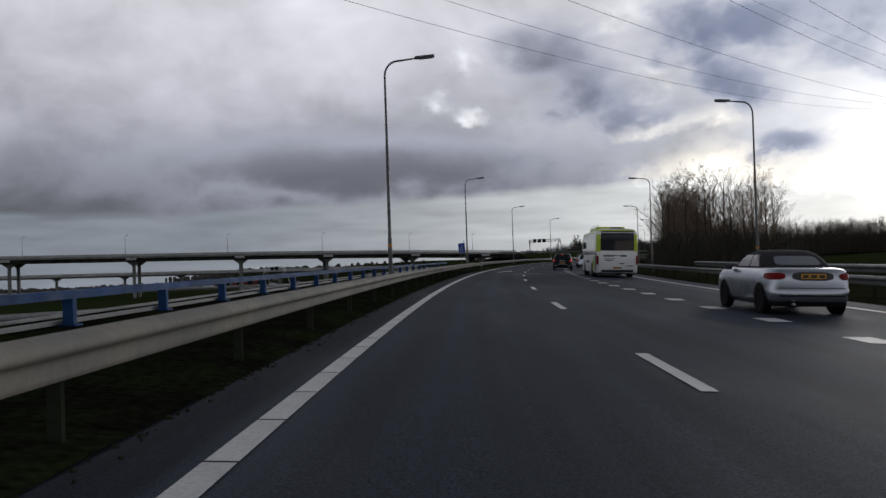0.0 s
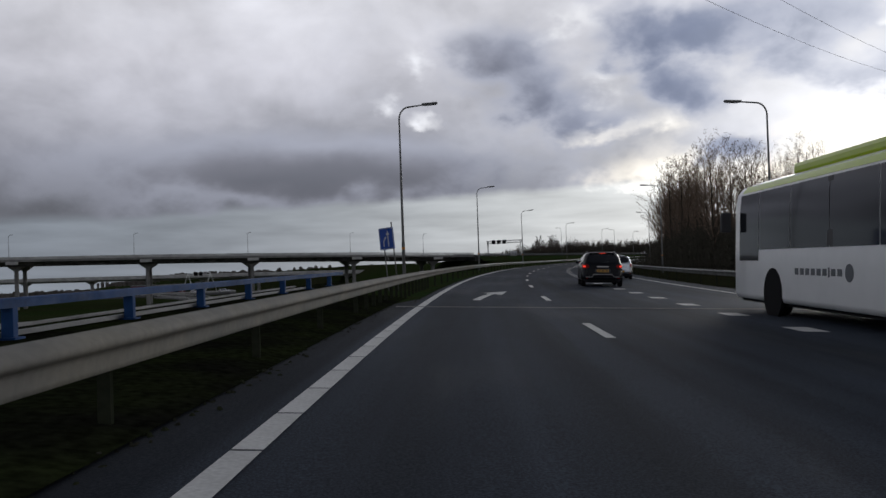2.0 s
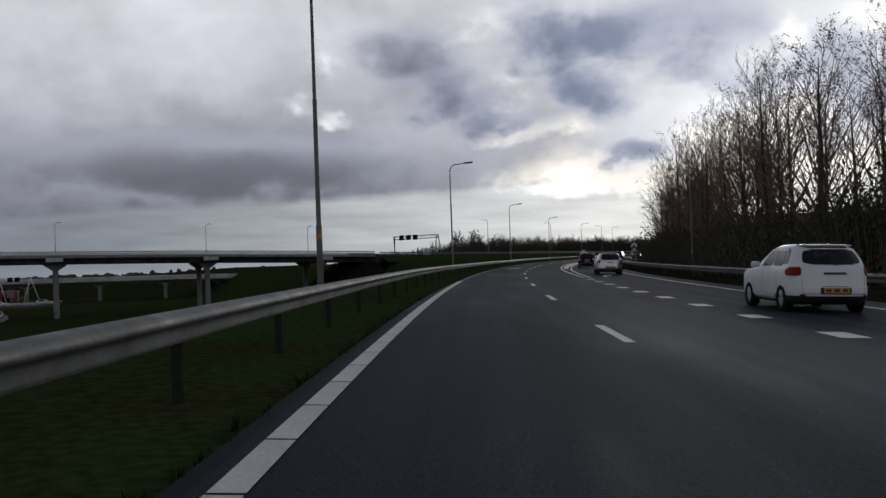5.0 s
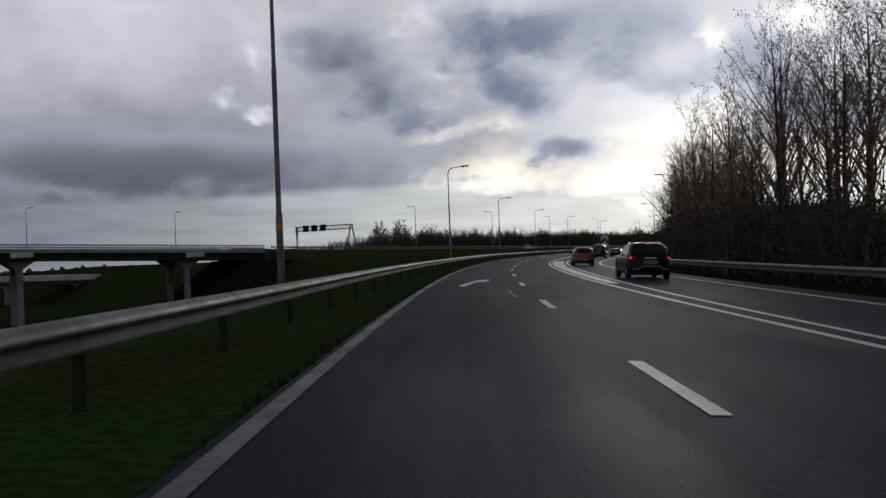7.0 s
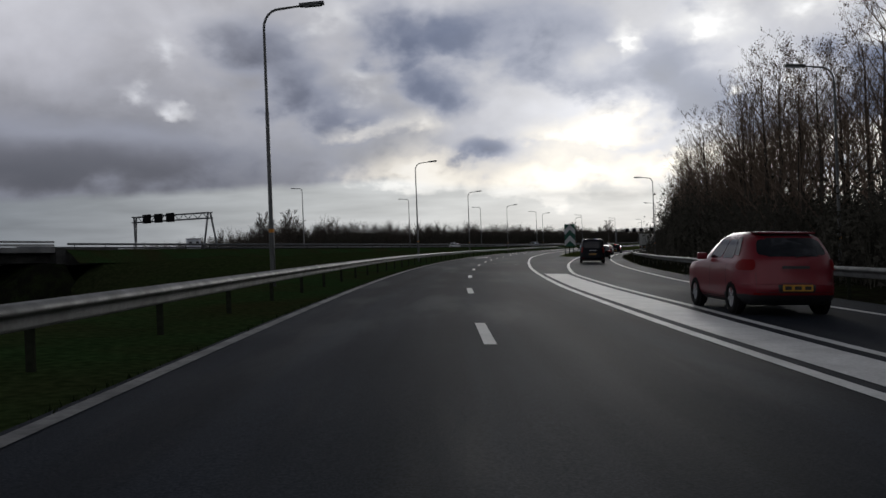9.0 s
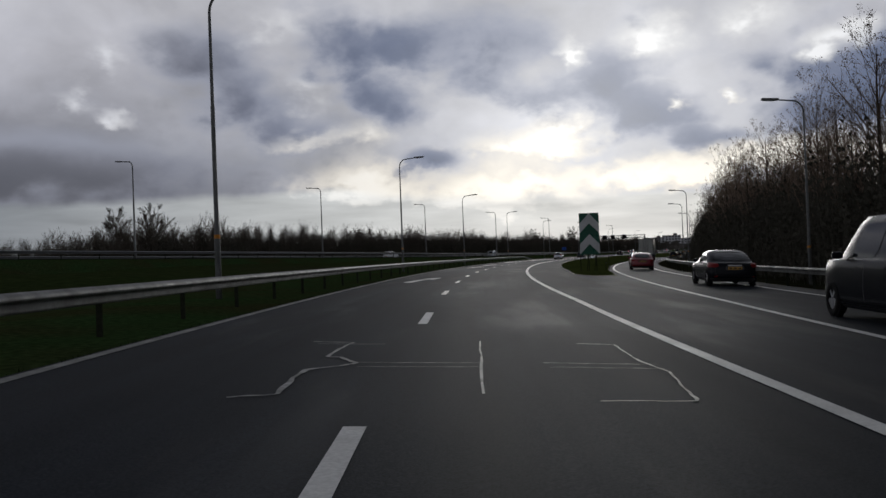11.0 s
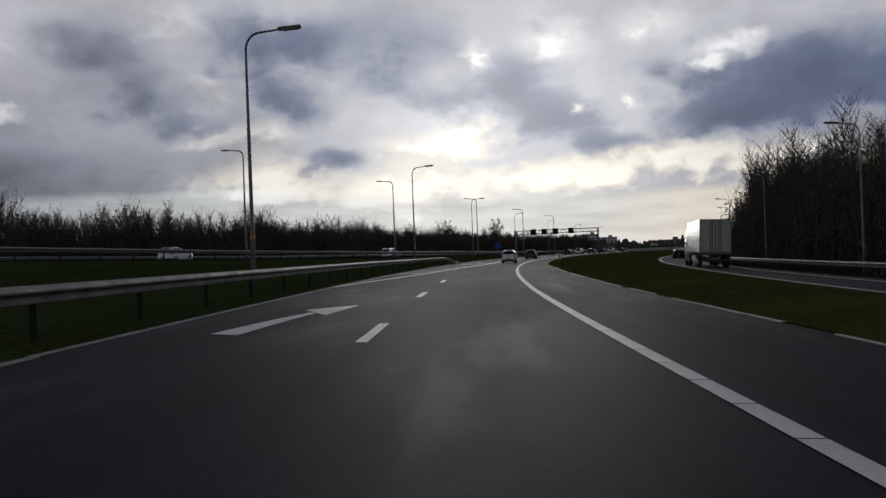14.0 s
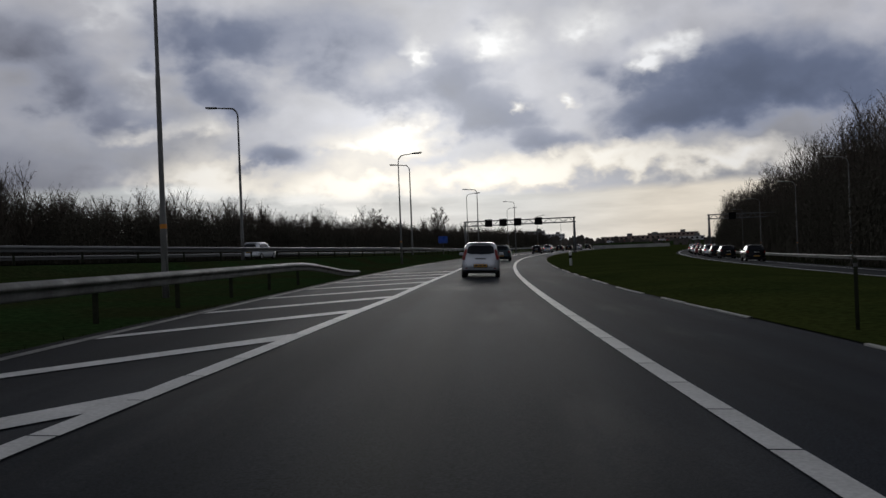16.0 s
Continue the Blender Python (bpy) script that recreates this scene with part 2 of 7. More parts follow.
def wet_asphalt():
    """Damp asphalt: streaks along the lanes, polished wheel tracks, wetter patches, stones. Its map runs across (u) and along (v) the road in metres."""
    m = bpy.data.materials.new("damp_asphalt")
    m.use_nodes = True
    n, l = nodes_of(m.node_tree)
    b = n["Principled BSDF"]
    tc = n.new("ShaderNodeTexCoord")

    def calc(op, x, y):
        nd = n.new("ShaderNodeMath")
        nd.operation = op
        for k, v in enumerate((x, y)):
            if isinstance(v, (int, float)):
                nd.inputs[k].default_value = v
            elif v is not None:
                l.new(v, nd.inputs[k])
        return nd.outputs[0]

    def noise_on(vec, stretch, scale, detail, rough=0.55):
        mp = n.new("ShaderNodeMapping")
        mp.inputs["Scale"].default_value = stretch
        l.new(vec, mp.inputs["Vector"])
        t = n.new("ShaderNodeTexNoise")
        t.inputs["Scale"].default_value, t.inputs["Detail"].default_value, t.inputs["Roughness"].default_value = scale, detail, rough
        l.new(mp.outputs[0], t.inputs["Vector"])
        return t.outputs["Fac"]

    def span(v, lo, hi, a, c):
        nd = n.new("ShaderNodeMapRange")
        nd.interpolation_type = "SMOOTHSTEP"
        l.new(v, nd.inputs[0])
        for k, x in enumerate((lo, hi, a, c)):
            nd.inputs[k + 1].default_value = x
        return nd.outputs[0]

    uv, pos = tc.outputs["UV"], tc.outputs["Object"]
    sep = n.new("ShaderNodeSeparateXYZ")
    l.new(uv, sep.inputs[0])
    streak = noise_on(uv, (1.5, 0.03, 1.0), 1.0, 5.0)
    broad = noise_on(uv, (0.22, 0.045, 1.0), 1.0, 4.0)
    wet = span(noise_on(uv, (0.55, 0.09, 1.0), 1.0, 5.0, 0.6), 0.50, 0.68, 0.0, 1.0)
    sway = calc("MULTIPLY", calc("SUBTRACT", streak, 0.5), 0.8)
    track = calc("COSINE", calc("MULTIPLY", calc("ADD", calc("SUBTRACT", sep.outputs[0], 0.87), sway), 6.2832 / 1.75), None)
    track = span(track, 0.0, 1.0, 0.0, 1.0)
    stones = noise_on(pos, (1, 1, 1), 55.0, 3.0)
    fine = noise_on(pos, (1, 1, 1), 190.0, 2.0)
    tone = calc("MULTIPLY", span(streak, 0.30, 0.70, 0.80, 1.20), span(broad, 0.32, 0.68, 0.78, 1.22))
    tone = calc("MULTIPLY", tone, calc("SUBTRACT", 1.0, calc("MULTIPLY", track, 0.16)))
    tone = calc("MULTIPLY", tone, calc("SUBTRACT", 1.0, calc("MULTIPLY", wet, 0.18)))
    # brightness ramp put into the colour: paler near the start, darker further on
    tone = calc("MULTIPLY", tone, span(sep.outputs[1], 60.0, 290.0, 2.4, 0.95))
    tone = calc("MULTIPLY", tone, span(calc("ADD", sep.outputs[0], calc("MULTIPLY", sway, 0.4)), -2.0, -1.78, 0.50, 1.0))
    tone = calc("MULTIPLY", tone, span(stones, 0.30, 0.72, 0.62, 1.45))
    tone = calc("MULTIPLY", tone, span(fine, 0.30, 0.70, 0.75, 1.25))
    col = n.new("ShaderNodeCombineColor")
    for k, c in enumerate((0.0150, 0.0184, 0.0250)):
        l.new(calc("MULTIPLY", tone, c), col.inputs[k])
    l.new(col.outputs[0], b.inputs["Base Color"])
    rough = calc("SUBTRACT", span(broad, 0.3, 0.7, 0.74, 0.68), calc("ADD", calc("MULTIPLY", wet, 0.05), calc("MULTIPLY", track, 0.02)))
    l.new(rough, b.inputs["Roughness"])
    l.new(span(wet, 0.0, 1.0, 0.030, 0.050), b.inputs["Specular IOR Level"])
    bp = n.new("ShaderNodeBump")
    bp.inputs["Strength"].default_value, bp.inputs["Distance"].default_value = 0.25, 0.008
    l.new(calc("ADD", stones, calc("MULTIPLY", fine, 0.5)), bp.inputs["Height"])
    l.new(bp.outputs[0], b.inputs["Normal"])
    return m


WET_ASPHALT = wet_asphalt()
ASPHALT = material("damp_asphalt", (0.0185, 0.0205, 0.0245), 0.72, grain=0.35, grain_scale=45, stain=0.30, stain_scale=0.30, spec=0.07, gloss_vary=0.05, bump=0.25, bump_scale=90)
OLD_ASPHALT = material("old_asphalt", (0.040, 0.040, 0.040), 0.8, grain=0.3, grain_scale=30, stain=0.35, stain_scale=0.5, bump=0.3)
PAINT = material("road_paint", (0.58, 0.58, 0.57), 0.6, grain=0.14, grain_scale=25, stain=0.22, stain_scale=1.5, bump=0.2)
WORN_PAINT = material("worn_road_paint", (0.17, 0.17, 0.165), 0.7, grain=0.3, grain_scale=12, stain=0.5, stain_scale=1.0, second=(0.06, 0.06, 0.06), bump=0.2)
GRASS = material("verge_grass", (0.024, 0.045, 0.016), 0.95, spec=0.0, grain=0.35, grain_scale=7, stain=0.4, stain_scale=0.25, second=(0.030, 0.033, 0.014), bump=0.9, bump_scale=14)
WEDGE_GRASS = material("wedge_grass", (0.046, 0.056, 0.016), 0.95, spec=0.0, grain=0.35, grain_scale=7, stain=0.45, stain_scale=0.25, second=(0.030, 0.042, 0.013), bump=0.5, bump_scale=14)
FIELD = material("field_grass", (0.022, 0.034, 0.011), 0.95, spec=0.0, grain=0.3, grain_scale=2, stain=0.4, stain_scale=0.03, second=(0.028, 0.030, 0.015), bump=0.6, bump_scale=5)
ROUGH_GRASS = material("rough_verge", (0.022, 0.025, 0.012), 0.95, spec=0.0, grain=0.4, grain_scale=6, stain=0.5, stain_scale=0.4, second=(0.016, 0.014, 0.010), bump=0.9, bump_scale=12)
ZINC = material("galvanised_steel", (0.135, 0.14, 0.145), 0.55, metal=0.35, spec=0.3, grain=0.14, grain_scale=22, stain=0.12, stain_scale=3.0, gloss_vary=0.04, bump=0.10)
CREAM_STEEL = material("weathered_pale_beam", (0.175, 0.171, 0.157), 0.75, spec=0.12, grain=0.08, grain_scale=14, stain=0.20, stain_scale=1.1, second=(0.225, 0.212, 0.18), bump=0.06)
RAIL_STEEL = material("weathered_rail_steel", (0.175, 0.178, 0.176), 0.60, metal=0.45, spec=0.15, grain=0.12, grain_scale=14, stain=0.32, stain_scale=1.4, second=(0.11, 0.112, 0.108), bump=0.08, bump_scale=12)
# rail posts coloured darker than their steel, close to the grass behind
DARK_POST = material("dark_olive_post", (0.030, 0.034, 0.023), 0.95, spec=0.0, grain=0.2, grain_scale=12, stain=0.3)
DULL_ZINC = material("weathered_zinc", (0.12, 0.122, 0.122), 0.6, metal=0.3, grain=0.15, grain_scale=12, stain=0.35, stain_scale=0.9)
POST_GREY = material("painted_mast", (0.12, 0.123, 0.12), 0.6, grain=0.12, grain_scale=6, stain=0.3, stain_scale=0.7)
BLUE_STEEL = material("blue_painted_steel", (0.014, 0.056, 0.165), 0.7, spec=0.15, grain=0.12, grain_scale=12, stain=0.35, stain_scale=1.2)
CONCRETE = material("weathered_concrete", (0.20, 0.20, 0.195), 0.85, grain=0.15, grain_scale=8, stain=0.38, stain_scale=0.5, bump=0.3, bump_scale=30)
PALE_CONCRETE = material("pale_concrete", (0.40, 0.40, 0.39), 0.85, grain=0.12, grain_scale=8, stain=0.3, stain_scale=0.4, bump=0.2, bump_scale=30)
# darker copy of the concrete, with the bridge's shade put into its colour
DARK_CONCRETE = material("dark_concrete", (0.085, 0.085, 0.08), 0.9, spec=0.1, grain=0.2, grain_scale=6, stain=0.5, stain_scale=0.5, bump=0.3)
DARK_STEEL = material("dark_steel", (0.05, 0.05, 0.055), 0.5, metal=0.3, stain=0.3, stain_scale=2)
BARK = material("bark", (0.085, 0.072, 0.060), 0.9, spec=0.1, grain=0.3, grain_scale=14, stain=0.35, stain_scale=1.0, vary=0.25)
TWIG = material("twigs_and_buds", (0.165, 0.122, 0.092), 0.9, spec=0.1, grain=0.3, grain_scale=3, vary=0.25)
# skyline twigs, greyed in the colour itself for the haze of distance
HAZY_TWIG = material("hazy_far_twigs", (0.105, 0.095, 0.086), 0.9, spec=0.1, grain=0.3, grain_scale=0.4, stain=0.3, stain_scale=0.03)
KERB_PALE = material("pale_kerb_concrete", (0.36, 0.36, 0.34), 0.8, grain=0.15, grain_scale=8, stain=0.3, stain_scale=0.6, bump=0.2, bump_scale=30)
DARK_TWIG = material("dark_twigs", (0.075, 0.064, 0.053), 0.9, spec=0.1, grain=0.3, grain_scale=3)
HEDGE = material("bramble_thicket", (0.066, 0.062, 0.050), 0.95, spec=0.0, grain=0.4, grain_scale=6, vary=0.3)
SIGN_BLUE = material("sign_blue", (0.005, 0.058, 0.34), 0.35, grain=0.05, stain=0.15)
SIGN_GREEN = material("sign_green", (0.004, 0.085, 0.050), 0.35, grain=0.05, stain=0.15)
SIGN_WHITE = material("sign_white", (0.55, 0.56, 0.56), 0.4, grain=0.05, stain=0.15)
SIGN_BACK = material("sign_back", (0.16, 0.165, 0.17), 0.5, metal=0.4, stain=0.2)
JOINT = material("worn_joint_filler", (0.18, 0.18, 0.175), 0.8, grain=0.4, grain_scale=9, stain=0.8, stain_scale=1.6, second=(0.05, 0.05, 0.05), bump=0.3)
SEAL = material("crack_seal", (0.23, 0.23, 0.23), 0.6, grain=0.45, grain_scale=9, stain=0.7, stain_scale=2.2, second=(0.06, 0.06, 0.06))
# near black: mossy dirt on the viaduct, painted shade on the bridge's slope
DIRT_AND_SHADE = material("mossy_dirt_and_shade", (0.009, 0.0095, 0.007), 0.95, spec=0.0, grain=0.5, grain_scale=10, stain=0.5, stain_scale=0.8, second=(0.015, 0.019, 0.008), bump=0.9, bump_scale=18)
GRIT = material("grit_and_moss", (0.035, 0.034, 0.028), 0.95, spec=0.0, grain=0.5, grain_scale=20, stain=0.5, stain_scale=2.5, second=(0.020, 0.026, 0.012))
ORANGE = material("orange_band", (0.55, 0.20, 0.01), 0.5, grain=0.1, stain=0.3, stain_scale=4)
BLACK = material("matt_black", (0.010, 0.010, 0.011), 0.9, spec=0.1, grain=0.2)
LAMP_GLASS = material("lamp_glass", (0.30, 0.31, 0.32), 0.25)
GLASS = material("tinted_window", (0.010, 0.012, 0.016), 0.06, spec=0.3)
RUBBER = material("tyre_rubber", (0.014, 0.014, 0.014), 0.95, spec=0.1, grain=0.2)
RIM = material("wheel_rim", (0.40, 0.40, 0.41), 0.35, metal=0.3)
TAIL_RED = material("tail_light_red", (0.17, 0.003, 0.004), 0.4, spec=0.10)
BRAKE_ON = material("lit_brake_light", (0.85, 0.035, 0.012), 0.3, emit=0.9)
PLATE = material("yellow_plate", (0.50, 0.26, 0.03), 0.6, grain=0.05)
PLATE_INK = material("plate_ink", (0.03, 0.025, 0.02), 0.6)
TRIM = material("black_plastic", (0.022, 0.022, 0.024), 0.55, grain=0.15)


def car_paint(name, colour, rough=0.28, metal=0.3, spec=0.4, coat=0.15):
    return material(name, colour, rough, metal=metal, grain=0.03, grain_scale=2.0, coat=coat, spec=spec)


SILVER = car_paint("silver_paint", (0.40, 0.42, 0.45), 0.26, metal=0.80)
PALE_SILVER = car_paint("pale_silver_paint", (0.52, 0.55, 0.60), 0.26, metal=0.35)
WHITE_CAR = car_paint("white_paint", (0.62, 0.63, 0.66), metal=0.0)
BLACK_CAR = car_paint("black_paint", (0.006, 0.007, 0.010), 0.22, metal=0.0, spec=0.09, coat=0.0)
NAVY_CAR = car_paint("dark_teal_paint", (0.014, 0.030, 0.042), metal=0.1, spec=0.3, coat=0.0)
RED_CAR = car_paint("red_paint", (0.165, 0.008, 0.016), metal=0.1)
BUS_WHITE = car_paint("bus_white", (0.80, 0.81, 0.81), metal=0.0)
BUS_LIME = car_paint("bus_lime", (0.42, 0.55, 0.02), metal=0.0)
TRUCK_WHITE = car_paint("truck_white", (0.36, 0.36, 0.33), metal=0.0)
HOOD_CLOTH = material("soft_top_cloth", (0.016, 0.016, 0.018), 0.95, grain=0.2, grain_scale=60)

# ---------------------------------------------------------------- mesh helpers


def mesh_of(name, verts, faces, mat, smooth=False):
    me = bpy.data.meshes.new(name)
    me.from_pydata([tuple(v) for v in verts], [], faces)
    me.materials.append(mat)
    if smooth:
        for p in me.polygons:
            p.use_smooth = True
    me.update()
    return me


def thing(name, verts, faces, mat, label="", category="", group="", kind="", smooth=False):
    return tagged(new(name, mesh_of(name, verts, faces, mat, smooth)), label, category, group, kind)


def empty(name, m, label, category, group=""):
    ob = new(name)
    ob.matrix_world = m
    return tagged(ob, label, category, group)


def part(name, bm, mat, parent, label="", smooth=False, m=None):
    me = bpy.data.meshes.new(name)
    bm.normal_update()
    bm.to_mesh(me)
    bm.free()
    return part_of(name, me, mat, parent, label, smooth, m)


def part_of(name, me, mat, parent, label="", smooth=False, m=None):
    if not me.materials:
        me.materials.append(mat)
    if smooth:
        for p in me.polygons:
            p.use_smooth = True
    ob = new(name, me)
    ob.parent = parent
    if m is not None:
        ob.matrix_local = m
    return tagged(ob, label)


def box_bm(cx, cy, cz, sx, sy, sz, bevel=0.0, bm=None, rot=None):
    bm = bm or bmesh.new()
    made = bmesh.ops.create_cube(bm, size=1.0)["verts"]
    m = Matrix.Translation((cx, cy, cz)) @ (rot or Matrix()) @ Matrix.Diagonal((sx, sy, sz, 1))
    bmesh.ops.transform(bm, matrix=m, verts=made)
    if bevel:
        edges = list({e for v in made for e in v.link_edges})
        bmesh.ops.bevel(bm, geom=edges, offset=bevel, segments=2, affect="EDGES", profile=0.6)
    return bm


def tube_bm(points, radii, sides=8, bm=None, cap=True):
    """A tube along points, with a radius at each."""
    bm = bm or bmesh.new()
    rings, side = [], None
    pts = [Vector(p) for p in points]
    for i, p in enumerate(pts):
        d = (pts[min(i + 1, len(pts) - 1)] - pts[max(i - 1, 0)]).normalized()
        if side is None:
            side = d.orthogonal().normalized()
        side = (side - d * side.dot(d)).normalized()
        other = d.cross(side)
        r = radii[i] if isinstance(radii, (list, tuple)) else radii
        rings.append([bm.verts.new(p + (side * math.cos(a) + other * math.sin(a)) * r)
                      for a in (2 * math.pi * k / sides for k in range(sides))])
    for a, b in zip(rings, rings[1:]):
        for k in range(sides):
            bm.faces.new((a[k], a[(k + 1) % sides], b[(k + 1) % sides], b[k]))
    if cap:
        bm.faces.new(rings[0][::-1])
        bm.faces.new(rings[-1])
    return bm


def sweep(rings, closed=False):
    """Verts and faces of a skin over rings of equal length."""
    n = len(rings[0])
    verts = [v for r in rings for v in r]
    faces = []
    for i in range(len(rings) - 1):
        for k in range(n if closed else n - 1):
            a, b = i * n + k, i * n + (k + 1) % n
            faces.append((a, b, b + n, a + n))
    return verts, faces


def smooth_step(a, b, x):
    t = np.clip((np.asarray(x, float) - a) / (b - a), 0, 1)
    return t * t * (3 - 2 * t)


# ---------------------------------------------------------------- the road's line
HEADS = [3.06, 0.88, -1.3, -3.49, -5.79, -8.34, -10.85, -13.21, -15.73, -18.0, -20.02, -22.58, -25.53, -28.05, -30.36, -32.6, -34.71, -36.71, -38.66, -40.62, -42.59, -44.53, -46.22, -47.38, -48.29, -49.16, -50.04, -50.94, -51.84, -52.74, -53.64, -54.54, -55.44, -56.34, -57.24]
KNOTS = np.arange(-60, 961, 30.0)
RS = np.arange(-60, 961, 1.0)
RH = np.radians(np.interp(RS, KNOTS, HEADS))
RX = np.concatenate([[0], np.cumsum(-np.sin(RH))[:-1]])
RY = np.concatenate([[0], np.cumsum(np.cos(RH))[:-1]])
RX, RY = RX - RX[60] + 0.27, RY - RY[60]
BANK = 0.038


def at_road(s, o, z=0.0):
    """The point s along the road and o to the right of the left lane's middle, z above the banked surface."""
    h = np.interp(s, RS, RH)
    x, y = np.interp(s, RS, RX) + o * math.cos(h), np.interp(s, RS, RY) + o * math.sin(h)
    return Vector((x, y, surface(s, o) + z))


def surface(s, o):
    return -BANK * min(max(o, -6.0), 34.0)


def road_pose(s, o, z=0.0, turn=0.0, lean=True):
    """A frame on the road: y along it; it leans with the banking where it stands on wheels."""
    h = math.degrees(np.interp(s, RS, RH))
    p = at_road(s, o, z)
    return pose(p.x, p.y, p.z, 0, math.degrees(math.atan(BANK)) if lean else 0, h + turn)


def along(s0, s1, step):
    n = max(2, int(round((s1 - s0) / step)) + 1)
    return [s0 + (s1 - s0) * i / (n - 1) for i in range(n)]


def ribbon(s0, s1, left, right, z, step=3.0, cols=1, start_skew=0.0):
    """A strip of surface between two offsets, which may be numbers or functions of s."""
    rings = []
    for s in along(s0, s1, step):
        a = left(s) if callable(left) else left
        b = right(s) if callable(right) else right
        rings.append([at_road(s, a + (b - a) * k / cols, z) for k in range(cols + 1)])
    v, f = sweep(rings)
    return v, [q[::-1] for q in f]


# the lane that leaves to the right: the offset of its middle
def ramp_mid(s):
    return float(np.interp(s, [-60, 200, 214, 228, 240, 254, 300, 349, 430, 480, 550, 700, 960], [7.2, 7.2, 7.1, 6.85, 7.05, 7.75, 11.3, 14.4, 20.4, 24.0, 29.0, 37, 50]))


# ---------------------------------------------------------------- the motorway on the left
LEFT_LINE = [(-420, 262), (-300, 277), (-200, 290), (-110, 303), (-74, 309), (-44, 316), (-13, 325), (22, 339), (59, 363), (86, 390), (114, 421), (142, 446), (172, 476), (207, 512), (243, 547), (310, 607), (429, 701)]
LEFT_Z = [8.0, 7.5, 6.8, 5.8, 5.4, 4.9, 4.2, 3.1, 2.2, 1.8, 1.4, 1.0, 0.8, 0.5, 0.3, 0.2, 0.2]


def catmull(points, per=12):
    pts = [Vector(p) for p in points]
    pts = [2 * pts[0] - pts[1], *pts, 2 * pts[-1] - pts[-2]]
    out = []
    for i in range(1, len(pts) - 2):
        for k in range(per):
            t = k / per
            a, b, c, d = pts[i - 1:i + 3]
            out.append(0.5 * (2 * b + (c - a) * t + (2 * a - 5 * b + 4 * c - d) * t * t + (3 * b - a - 3 * c + d) * t ** 3))
    return out + [pts[-2]]


LEFT_PTS = catmull([(x, y, z) for (x, y), z in zip(LEFT_LINE, LEFT_Z)])
LEFT_S = np.concatenate([[0], np.cumsum([(b - a).to_2d().length for a, b in zip(LEFT_PTS, LEFT_PTS[1:])])])
LEFT_A = np.array([tuple(p) for p in LEFT_PTS])


def at_left(s, o, z=0.0):
    """The same for the motorway on the left, o to the right of its middle."""
    p = Vector([float(np.interp(s, LEFT_S, LEFT_A[:, k])) for k in range(3)])
    q = Vector([float(np.interp(s + 1, LEFT_S, LEFT_A[:, k])) for k in range(3)])
    r = Vector([float(np.interp(s - 1, LEFT_S, LEFT_A[:, k])) for k in range(3)])
    d = (q - r).to_2d().normalized()
    return Vector((p.x + d.y * o, p.y - d.x * o, p.z + z))


def left_heading(s):
    d = at_left(s + 1, 0) - at_left(s - 1, 0)
    return math.degrees(math.atan2(-d.x, d.y))


def left_s_at(x, y):
    return float(LEFT_S[np.argmin((LEFT_A[:, 0] - x) ** 2 + (LEFT_A[:, 1] - y) ** 2)])


BRIDGE_END = left_s_at(26, 341)

# ---------------------------------------------------------------- ground


def road_coords(x, y):
    """s and o of points, by the nearest point of the road's line."""
    x, y = np.atleast_1d(np.asarray(x, float)), np.atleast_1d(np.asarray(y, float))
    k = np.empty(len(x), int)
    for i in range(0, len(x), 4000):
        k[i:i + 4000] = np.argmin((x[i:i + 4000, None] - RX[None, ::3]) ** 2 + (y[i:i + 4000, None] - RY[None, ::3]) ** 2, axis=1) * 3
    h = RH[k]
    dx, dy = x - RX[k], y - RY[k]
    return RS[k] + (-dx * np.sin(h) + dy * np.cos(h)), dx * np.cos(h) + dy * np.sin(h)


def left_dist(x, y):
    k = np.empty(len(x), int)
    for i in range(0, len(x), 4000):
        k[i:i + 4000] = np.argmin((x[i:i + 4000, None] - LEFT_A[None, :, 0]) ** 2 + (y[i:i + 4000, None] - LEFT_A[None, :, 1]) ** 2, axis=1)
    return np.hypot(x - LEFT_A[k, 0], y - LEFT_A[k, 1]), LEFT_A[k, 2], LEFT_S[k]


def ground_z(x, y):
    """The lie of the land, on arrays."""
    x, y = np.atleast_1d(np.asarray(x, float)), np.atleast_1d(np.asarray(y, float))
    s, o = road_coords(x, y)
    plane = -BANK * np.clip(o, -5.0, 34.0)
    d, lz, ls = left_dist(x, y)
    high = smooth_step(235, 325, s) * np.maximum(smooth_step(-22, -12, o), smooth_step(BRIDGE_END - 15, BRIDGE_END + 10, ls))
    low_left = plane - 0.11 - 8.74 * smooth_step(-6.0, -22, o)
    up_left = plane - 0.12 + 0.9 * smooth_step(-4, -20, o)
    z = np.where(o < 0, low_left * (1 - high) + up_left * high, plane - 0.22 - 0.5 * smooth_step(40, 90, o))
    bank = lz - 0.35 - np.maximum(0, d - 8.5) * 0.42
    on = (ls > BRIDGE_END) & (o < -4)
    z = np.where(on, np.maximum(z, bank), z)
    under = (1 - smooth_step(10, 26, d)) * (ls < BRIDGE_END - 1) * smooth_step(-7, -14, o)
    z = np.where(under > 0, np.minimum(z, z * (1 - under) + under * -8.8), z)
    dist = np.hypot(x - 80, y - 250)
    far = smooth_step(600, 1500, dist)
    z = z * (1 - far) + far * -3.0
    # the polder falls away on the left
    fall = smooth_step(14, -6, np.degrees(np.arctan2(x, np.maximum(y, 1.0))))
    return z - fall * (y > 0) * np.maximum(0, np.hypot(x, y) - 430) * 0.022


